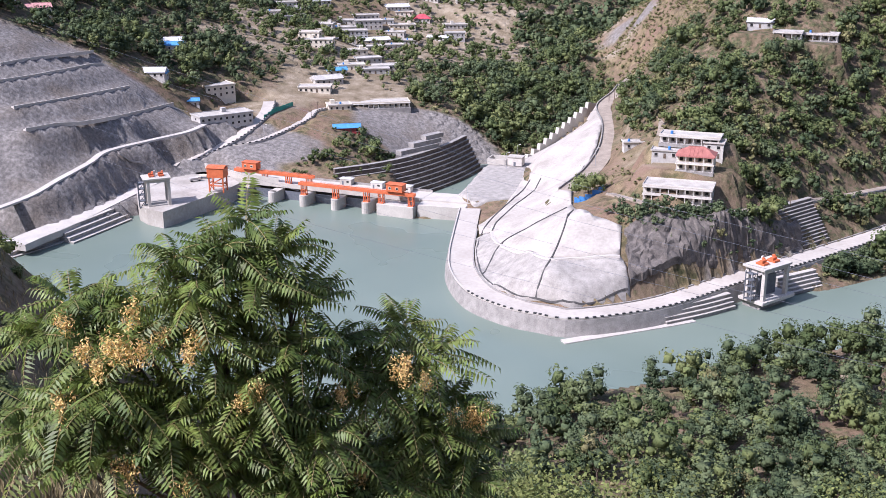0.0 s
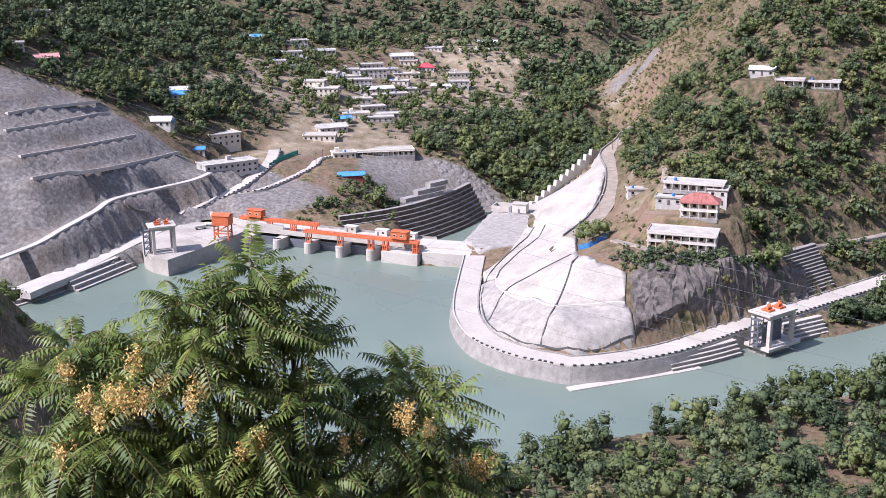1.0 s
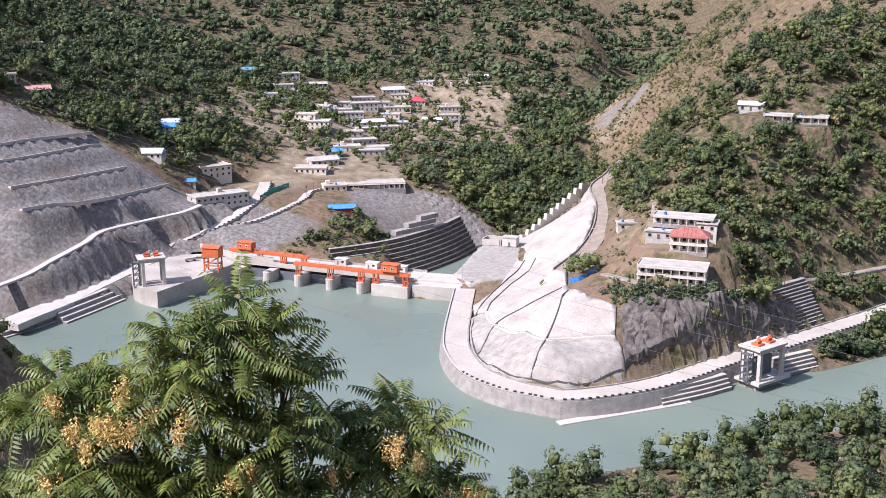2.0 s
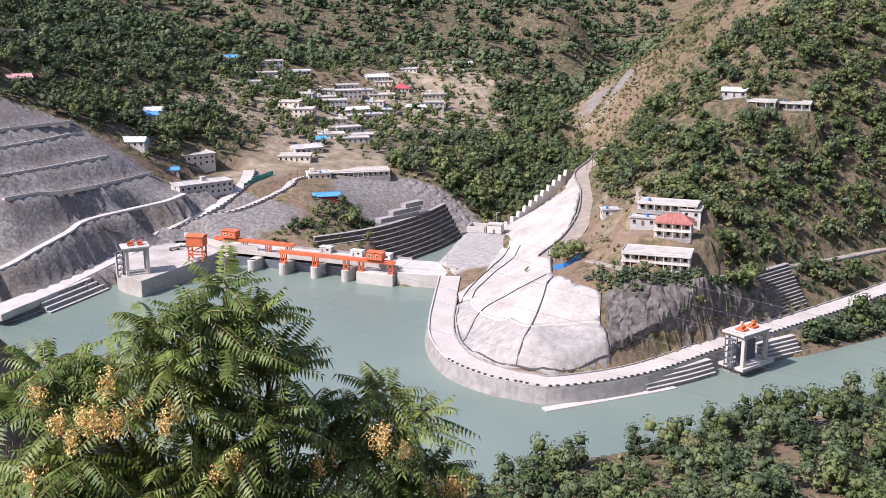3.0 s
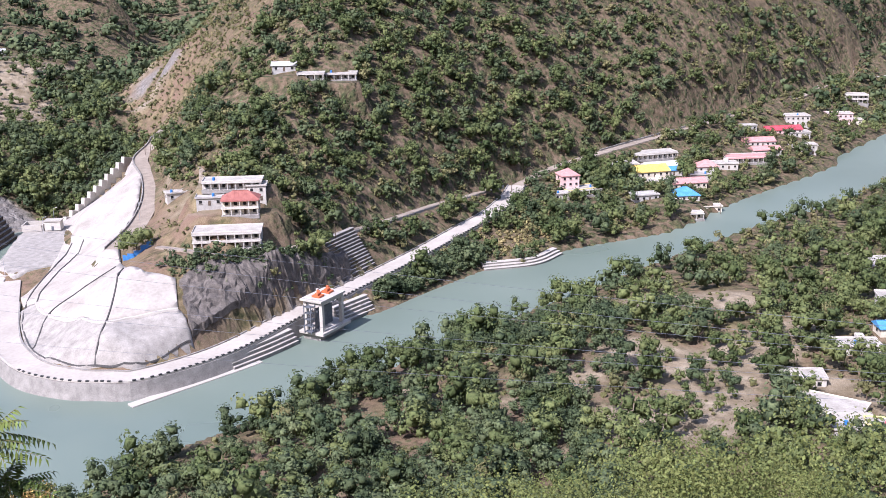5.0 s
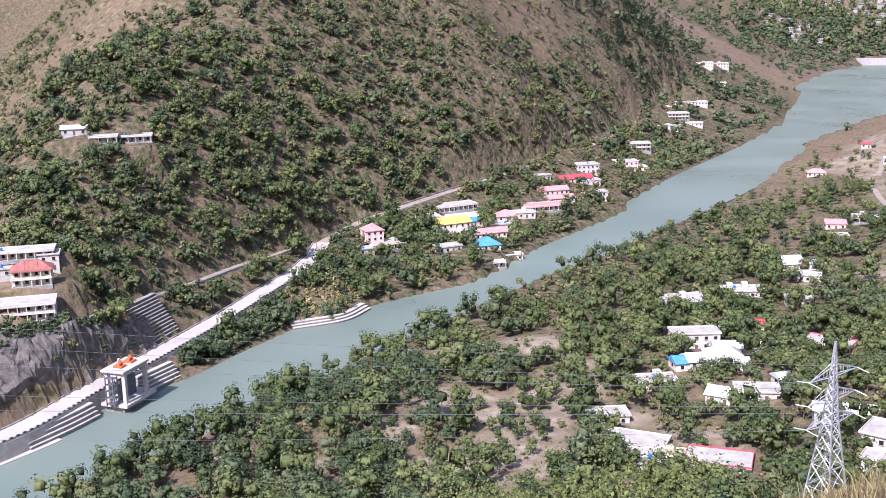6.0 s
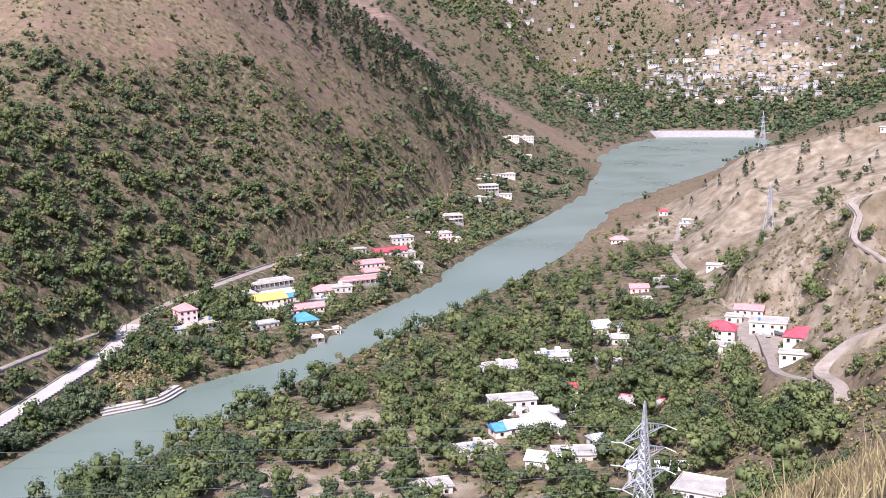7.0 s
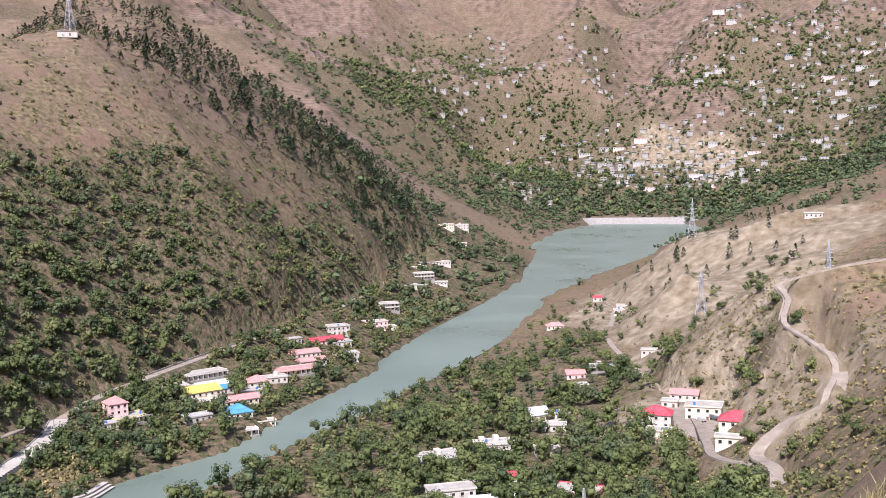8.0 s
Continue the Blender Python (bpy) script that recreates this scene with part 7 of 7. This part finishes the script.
# ---- single trees on the near terrace ----
def tree_kinds():
    kinds = []
    rng = np.random.default_rng(21)
    for k, (mat, label) in enumerate(((M_LEAF, "green broadleaf tree with an uneven crown"), (M_LEAF_DARK, "dark green broadleaf tree with a dense crown"), (M_LEAF, "tall green broadleaf tree with open crown"), (M_SCRUB, "pale yellow-green tree with a thin crown"),
                                      (M_LEAF_DARK, "low dark green spreading tree"), (M_LEAF, "small rounded green tree"))):
        top = thing("tree", Matrix(), label + " on the terrace", "tree", "trees on the near terrace")
        v, f = crown(rng, 10, 1, 300, 0.95 if k != 2 else 0.75, (1.4, 1.35, 1.7, 1.2, 1.05, 1.2)[k], 0.07, 0.72, 0.42)
        me = quads_mesh("crown", v * 3.6 + (0, 0, 1.2), f, mat)
        new("crown", me).parent = top
        bm = bmesh.new()
        add_rod(bm, (0, 0, -0.6), (0.1, 0, 2.2), 0.26, 7, 0.19)
        for j in range(5):
            a = j * 1.26 + rng.uniform(0, 0.6)
            add_rod(bm, (0.1, 0, 1.9), (1.5 * math.cos(a), 1.5 * math.sin(a), 3.6 + rng.uniform(0, 1.0)), 0.13, 5, 0.05)
        part("trunk", bm, M_BARK, top)
        kinds.append(top)
    return kinds


def single_trees():
    rng = np.random.default_rng(33)
    kinds = tree_kinds()
    x, y = scatter(rng, 1500, 6, 62, 225, 420)
    ok = clear_of(x, y, 1.0) & (rng.uniform(0, 1, len(x)) < woodland(x, y)) & (patches(x, y, FIELDS) < 0.5)
    x, y = x[ok][:270], y[ok][:270]
    z = ground_height(x, y)
    first = set()
    for i in range(len(x)):
        k = int(rng.integers(0, 6))
        m = pose(x[i], y[i], z[i], 0, 0, rng.uniform(0, 360))
        s = rng.uniform(0.6, 1.25)
        if k not in first:
            first.add(k)
            kinds[k].matrix_basis = m
        else:
            t = copy_thing(kinds[k], m)
            t.scale = (s, s, s * rng.uniform(0.85, 1.2))


single_trees()


def apron_tree():
    """The tree inside blue hoarding at the top of the apron."""
    x, y = 62.5, 452.0
    z = ground_at(x, y)
    rng = np.random.default_rng(8)
    top = thing("tree", pose(x, y, z), "spreading green tree fenced by blue sheeting", "tree")
    v, f = crown(rng, 14, 1, 900, 1.3, 0.7, 0.06)
    me = quads_mesh("crown", v * 6.6 + (0, 0, 2.6), f, M_LEAF)
    me.polygons.foreach_set("use_smooth", [True] * len(me.polygons))
    new("crown", me).parent = top
    bm = bmesh.new()
    add_rod(bm, (0, 0, -1), (0.2, 0, 3.2), 0.3, 8, 0.22)
    for j in range(6):
        add_rod(bm, (0.2, 0, 2.9), (3.0 * math.cos(j), 3.0 * math.sin(j), 5.2), 0.15, 5, 0.05)
    part("trunk", bm, M_BARK, top)
    fence = thing("hoarding", pose(x, y - 1, z), "blue sheet hoarding round the apron tree", "fence")
    for k in range(7):
        a, b = -2.8 + k * 0.45, -2.8 + (k + 1) * 0.45
        p, q = Vector((6.5 * math.cos(a), 6.0 * math.sin(a), 0)), Vector((6.5 * math.cos(b), 6.0 * math.sin(b), 0))
        h = ground_at(x + (p.x + q.x) / 2, y - 1 + (p.y + q.y) / 2) - z
        box_part("panel", ((q - p).length, 0.12, 3.2), M_BLUE_SHEET, fence, (*((p + q) / 2)[:2], h - 1.0), math.degrees(math.atan2(q.y - p.y, q.x - p.x)))


apron_tree()
net = tagged(new("site_fence"), "green netting fence round the office platform", "fence")
for k in range(8):
    x, y = -109 + 1.6 * k - 8, 628 + 4.0 * k
    box_part("panel", (4.2, 0.1, 3.0), M_GREEN_NET, net, (x + 14, y, ground_at(x + 14, y) - 0.4), 68)

# ---- woods, joined ----
def zone(x, y, r, w):
    return (math.degrees(math.atan2(x, y)), math.hypot(x, y), r, w)


woods("near_bank_woods", "dense green broadleaf trees on the near river terrace", RNG, 1250, (-24, 66, 190, 720), TREE_NEAR, (3.6, 6.6), M_LEAF, 1.1, 0.1)
woods("near_bank_thicket", "dark green thicket on the near river terrace", RNG, 850, (-24, 66, 190, 800), TREE_NEAR, (3.2, 6.0), M_LEAF_DARK, 1.1, 0.1)
woods("shore_woods", "dense dark trees along the near river shore", RNG, 560, (-4, 34, 215, 400), TREE_NEAR, (2.6, 5.4), M_LEAF_DARK, 0.8, 0.05)
woods("spur_scrub", "dry bushes on the spur round the apartment houses", RNG, 1900, (6, 19, 420, 640), BUSH, (0.7, 1.7), M_SCRUB, 0.7, 0.0, 0.0, [zone(80, 436, 10, 0.8), zone(95, 478, 18, 0.8), zone(100, 510, 22, 0.8), zone(120, 470, 22, 0.8), zone(105, 560, 30, 0.8), zone(110, 620, 40, 0.7), zone(80, 455, 9, 0.7)])
woods("terrace_scrub", "yellow-green bushes between the trees", RNG, 2600, (-24, 68, 170, 520), BUSH, (0.8, 2.0), M_SCRUB, 0.6)
woods("cliff_bushes", "dark bushes along the edge above the rock cut", RNG, 5200, (9, 25, 385, 500), TREE_MID, (1.6, 3.4), M_LEAF_DARK, 0.8, 0.0, 0.0, [zone(80, 404, 5, 0.9), zone(90, 406, 5, 1), zone(100, 409, 5, 1), zone(110, 413, 5, 1), zone(120, 419, 5, 1), zone(130, 426, 5, 1), zone(70, 408, 4, 0.6), zone(146, 440, 4, 0.6)])
woods("river_bushes", "dark bushes along the river edge below the quay road", RNG, 1500, (19, 29, 420, 560), TREE_BIG, (2.2, 3.8), M_LEAF_DARK, 0.5, 0.0, -0.25, [zone(166, 417, 8, 1), zone(178, 425, 8, 1), zone(190, 432, 8, 1), zone(202, 439, 8, 1), zone(214, 446, 8, 1), zone(160, 414, 6, 0.9), zone(172, 421, 7, 1), zone(184, 428, 7, 1), zone(196, 435, 7, 1), zone(208, 442, 7, 1), zone(220, 450, 6, 0.8), zone(290, 490, 9, 0.7), zone(310, 505, 9, 0.7)])
woods("reed_slope", "pale yellow-green scrub between quay road and river wall", RNG, 2200, (24, 31, 480, 600), BUSH, (0.9, 2.0), M_TUSSOCK, 0.6, 0.0, 0.1, [zone(245, 462, 14, 0.9), zone(262, 474, 14, 0.9), zone(280, 492, 14, 0.9), zone(232, 458, 8, 0.9)])
woods("hillside_woods", "dark green trees scattered over the hill slopes", RNG, 3300, (-25, 35, 440, 950), TREE_MID, (2.4, 5.2), M_LEAF_DARK, 1.2, 0.25)
woods("hillside_trees", "lighter green trees on the hill slopes", RNG, 4300, (-25, 68, 440, 1050), TREE_MID, (2.0, 4.6), M_LEAF, 1.1, 0.22)
woods("village_woods", "tall dark trees round the dam village and gorge", RNG, 1450, (-24, 9, 640, 1050), TREE_BIG, (2.8, 6.4), M_LEAF_DARK, 1.6, 0.3)
woods("gorge_woods", "dense green trees on the gorge side", RNG, 700, (0, 9, 655, 1000), TREE_BIG, (3.4, 6.4), M_LEAF, 0.5, 0.0, 0.0, [(1.0, 700, 22, 0.8), (3.0, 706, 30, 1), (4.6, 735, 36, 1), (5.8, 790, 36, 1), (6.2, 860, 34, 1), (2.4, 676, 14, 1), (6.5, 960, 34, 0.8)])
woods("gorge_scrub", "dry olive bushes on the stony gorge side", RNG, 3000, (8, 14.5, 640, 1000), BUSH, (0.8, 2.2), M_SCRUB, 0.6, 0.0, 0.1, [(9.2, 880, 40, 0.55), (9.8, 930, 40, 0.6), (10, 820, 50, 0.6), (10.6, 740, 50, 0.7), (11.5, 850, 60, 0.7), (12.5, 880, 60, 0.8), (11.6, 680, 40, 0.7), (13.5, 900, 60, 0.7)])
woods("cut_bush", "tangle of green bushes on the bank beside the dam", RNG, 260, (-9, -3, 540, 650), TREE_BIG, (1.8, 3.4), M_LEAF, 0.5, 0.0, 0.0, [(-6.2, 583, 12, 1), (-5.2, 594, 13, 1), (-4.4, 610, 11, 1)])
woods("village_trees", "green trees between the village houses and fields", RNG, 1700, (-12, 5, 660, 1150), TREE_BIG, (2.0, 5.0), M_LEAF, 0.8, 0.0, 0.0, [(-5, 760, 30, 0.5), (-8, 800, 36, 0.6), (-2, 790, 36, 0.5), (0.5, 880, 40, 0.5), (-7, 950, 50, 0.5), (-4, 800, 60, 0.45), (-6, 880, 70, 0.45), (-1, 930, 80, 0.5), (1.5, 1000, 60, 0.45), (-9, 840, 50, 0.5), (-3, 1060, 80, 0.5), (-2, 730, 40, 0.5), (1.5, 840, 40, 0.6), (-7, 740, 30, 0.5)])
woods("spur_woods", "large green trees on the spur and river hillside", RNG, 2800, (10, 48, 430, 1080), TREE_BIG, (2.2, 5.0), M_LEAF, 1.0, 0.0, 0.0, [(14, 470, 22, 0.5), (16, 500, 36, 0.6), (18, 540, 50, 0.7), (20.5, 580, 60, 0.8), (22.5, 530, 36, 0.9), (25, 600, 60, 0.9), (28, 650, 70, 0.8), (13, 540, 30, 0.4), (12.3, 600, 40, 0.4), (31, 690, 80, 0.8), (36, 770, 90, 0.6), (41, 890, 100, 0.6), (45, 1000, 100, 0.6), (15, 436, 12, 0.9), (17, 450, 12, 0.9), (15.9, 458, 16, 1), (17.3, 480, 24, 1), (19, 500, 26, 0.9), (16.2, 430, 10, 0.9)])
woods("far_woods", "distant dark forest beyond the village", RNG, 4600, (-25, 13, 900, 2000), TREE_FAR, (4.5, 9.0), M_LEAF_DARK, 0.9, 0.05)
woods("upstream_woods", "distant dark forest along the upper river", RNG, 6500, (38, 73, 900, 2600), TREE_FAR, (3.6, 7.5), M_LEAF_DARK, 1.0, 0.06)
woods("shore_belt", "dark green tree belt behind the far river wall", RNG, 2200, (48, 74, 2150, 2600), TREE_FAR, (6, 11), M_LEAF_DARK, 0.6, 0.0, 0.0, [(51, 2240, 80, 0.9), (53, 2330, 80, 1), (55, 2400, 70, 1), (57, 2420, 70, 1), (59, 2420, 70, 1), (61, 2400, 80, 1), (63.5, 2350, 110, 1), (66, 2300, 120, 1), (69, 2280, 120, 0.9), (72, 2250, 120, 0.8)])
woods("distant_woods", "distant groves on the mountain side", RNG, 11000, (34, 74, 2300, 4300), TREE_DOT, (4.5, 9.5), M_LEAF, 0.9, 0.05)
woods("town_trees", "dark green trees between the houses of the far town", RNG, 9000, (43, 73, 2380, 3250), TREE_DOT, (4.0, 8.5), M_LEAF, 0.7, 0.0, 0.0, [(52, 2550, 150, 0.8), (50.5, 2850, 200, 0.7), (48, 2650, 200, 0.8), (46, 2450, 160, 0.9), (57, 2560, 130, 0.35), (54, 2700, 110, 0.8), (59.5, 2750, 130, 0.6), (63, 2750, 150, 0.7), (66, 2800, 170, 0.7), (69, 2650, 170, 0.7), (65, 3000, 170, 0.5), (70, 2900, 170, 0.5), (60, 2950, 120, 0.35), (61.5, 2450, 90, 0.4), (66, 2470, 110, 0.8)])
woods("ridge_pines", "tall dark pines along the ridge", RNG, 6000, (24, 68, 500, 1600), PINE, (3.0, 5.0), M_PINE, 0.8, 0.0, 0.0, [(31.5, 1010, 40, 0.4), (34, 1050, 45, 0.8), (37, 1110, 55, 1.0), (40, 1180, 70, 1.0), (43, 1270, 80, 1.0), (46, 1380, 80, 0.8), (66, 900, 110, 0.12), (63.5, 960, 60, 0.2)])
woods("back_pines", "dark pine forest on the slopes behind the ridge", RNG, 4200, (25, 48, 1080, 2300), PINE_FAR, (3.6, 6.0), M_PINE, 0.8, 0.0, 0.0, [(28, 1300, 120, 0.8), (31, 1250, 110, 0.9), (34, 1230, 100, 1), (36.5, 1270, 90, 1), (39.5, 1340, 90, 1), (42.5, 1420, 90, 1), (45.5, 1550, 100, 1), (30, 1450, 130, 0.6)])
woods("ridge_scrub", "dry bushes scattered over the ridge top", RNG, 4200, (23, 48, 780, 1350), BUSH, (1.2, 3.0), M_SCRUB, 0.5, 0.0, 0.1, [(27, 850, 90, 0.4), (31, 920, 100, 0.4), (36, 1020, 110, 0.45), (41, 1130, 120, 0.5), (45, 1280, 110, 0.5)])
woods("olive_clumps", "yellow-green clumps of bushes on the hillsides", RNG, 3200, (10, 50, 480, 1100), TREE_MID, (1.6, 4.2), M_SCRUB, 0.8, 0.05)
woods("hillside_scrub", "low yellow-green scrub on dry slopes", RNG, 7500, (-25, 68, 330, 1050), BUSH, (0.9, 2.4), M_SCRUB, 0.4, 0.0, 0.1)
woods("right_slope_bushes", "olive bushes on the dry slope above the compound", RNG, 1400, (56, 72, 130, 700), TREE_MID, (0.9, 2.7), M_SCRUB, 0.8, 0.0, 0.0, [(64, 260, 60, 0.5), (67, 330, 60, 0.5), (60, 235, 40, 0.6), (69, 240, 50, 0.5), (66, 420, 60, 0.35), (63, 560, 60, 0.3), (68, 560, 80, 0.25), (65, 180, 40, 0.7), (58, 300, 30, 0.5)])
woods("slope_trees", "green trees beside the winding path", RNG, 700, (56, 72, 180, 900), TREE_NEAR, (1.8, 4.0), M_LEAF, 0.9, 0.0, 0.0, [(65, 450, 14, 0.8), (64.2, 470, 14, 0.8), (65.3, 425, 12, 0.7), (63.4, 520, 14, 0.5), (61.5, 690, 24, 0.8), (62.6, 760, 24, 0.8), (63.8, 810, 26, 0.7), (65, 850, 26, 0.6), (64.4, 430, 20, 0.8), (62.8, 455, 14, 0.7), (61.4, 480, 14, 0.7), (66, 370, 16, 0.5), (62, 330, 40, 0.35), (60, 260, 30, 0.5), (66, 360, 50, 0.25), (63, 220, 30, 0.4), (68, 480, 60, 0.2)])
woods("house_trees", "full green trees shading the houses of the near terrace", RNG, 360, (38, 64, 215, 560), TREE_NEAR, (3.2, 5.8), M_LEAF, 0.6, 0.0, 0.0, [(50, 380, 60, 0.8), (47, 340, 50, 0.7), (52, 330, 50, 0.9), (54, 450, 60, 0.9), (57, 380, 40, 0.9), (50, 290, 40, 0.7), (55, 260, 40, 0.9), (59, 300, 40, 0.8), (46, 450, 50, 0.6), (58, 480, 30, 0.8), (57, 540, 30, 0.9)])
woods("field_trees", "rows of small green trees between the dry fields", RNG, 260, (29, 47, 270, 430), TREE_NEAR, (2.2, 3.8), M_LEAF, 0.7, 0.0, 0.0, [(37.5, 326, 12, 0.6), (39.5, 335, 10, 0.6), (36, 350, 12, 0.6), (40, 370, 14, 0.6), (35, 320, 8, 0.5), (38, 390, 16, 0.6), (42, 400, 14, 0.6), (34, 395, 16, 0.5)])
woods("slope_grass", "low olive-yellow grass tussocks on the dry slope above the compound", RNG, 6500, (56, 74, 200, 660), BUSH, (0.5, 1.4), M_TUSSOCK, 0.6, 0.0, 0.05, [(64, 420, 60, 0.7), (67, 400, 60, 0.8), (70, 380, 70, 0.8), (66, 560, 60, 0.8), (69, 540, 60, 0.7), (63.5, 590, 40, 0.7), (62.5, 500, 40, 0.7), (67, 330, 50, 0.8), (70, 300, 60, 0.8), (64, 280, 40, 0.6)])
woods("point_trees", "green trees along the shore below the bare hill", RNG, 420, (50, 60, 520, 1080), TREE_NEAR, (2.6, 5.2), M_LEAF, 0.6, 0.0, 0.0, [(54.4, 800, 26, 0.9), (55, 900, 26, 0.9), (55.6, 990, 26, 0.8), (56.2, 760, 22, 0.9), (56.6, 690, 24, 0.9), (55, 700, 30, 0.9), (57.5, 640, 22, 0.8), (57.2, 830, 12, 0.8), (53, 700, 30, 0.8)])
woods("near_bushes", "yellow-green bushes on the slope below the viewpoint", RNG, 34, (22, 50, 36, 46), BUSH_FINE, (1.0, 2.7), M_LIME, 0.8, 0.0, 0.1, [(27, 42, 4, 0.8), (32, 42, 4, 1), (37.5, 42, 4, 0.9), (42, 42, 4, 0.8), (46, 42, 3, 0.5)])
woods("verge_bushes", "lime-green bushes just below the viewpoint", RNG, 13, (3, 14, 19, 25), BUSH_FINE, (1.5, 2.1), M_LIME, 0.5, 0.0, 0.1, [(5.5, 22, 2.5, 1), (9, 22, 2.5, 1), (12, 22, 2, 0.8)])
woods("slope_bushes", "green bushes on the near brown slope", RNG, 60, (-27, -6, 45, 110), BUSH_THICK, (0.6, 1.7), M_LIME, 0.8, 0.0, 0.0, [(-22, 82, 16, 0.6), (-20, 70, 10, 0.5)])
woods("bank_bushes", "small green bushes on the bank beside the viewpoint", RNG, 90, (-27, -19, 22, 60), BUSH_THICK, (0.4, 1.1), M_LEAF, 0.9, 0.0, -0.15, [(-23, 52, 8, 0.5), (-24, 44, 6, 0.5), (-24, 36, 4, 0.4), (-24, 29, 3, 0.3)])


def dry_grass():
    """Tall dry grass on the slope beside the viewpoint."""
    rng = np.random.default_rng(17)
    a, d = np.radians(np.append(rng.uniform(52, 78, 5200), rng.uniform(-34, -18, 6000))), np.append(rng.uniform(14, 46, 5200), rng.uniform(15, 60, 6000))
    x, y = d * np.sin(a), d * np.cos(a)
    z = ground_height(x, y) - 0.05
    h = rng.uniform(0.25, 0.65, len(x)) * np.where(rng.uniform(0, 1, len(x)) < 0.06, 2.0, 1.0)
    t = rng.uniform(0, 6.283, len(x))
    lean = rng.normal(0, 0.25, (len(x), 2)) * h[:, None]
    w = 0.016
    p = np.stack([x, y, z], 1)
    s = np.stack([np.cos(t) * w, np.sin(t) * w, 0 * t], 1)
    mid = p + np.stack([lean[:, 0] * 0.3, lean[:, 1] * 0.3, h * 0.6], 1)
    tip = p + np.stack([lean[:, 0], lean[:, 1], h], 1)
    v = np.stack([p - s, p + s, mid + s * 0.8, mid - s * 0.8, mid - s * 0.8, mid + s * 0.8, tip + s * 0.3, tip - s * 0.3], 1).reshape(-1, 3)
    ob = new("dry_grass", quads_mesh("dry_grass", v, np.arange(len(v)).reshape(-1, 4), M_DRYGRASS))
    tagged(ob, "tall dry straw-coloured grass beside the viewpoint", "grass", kind="stuff")


dry_grass()
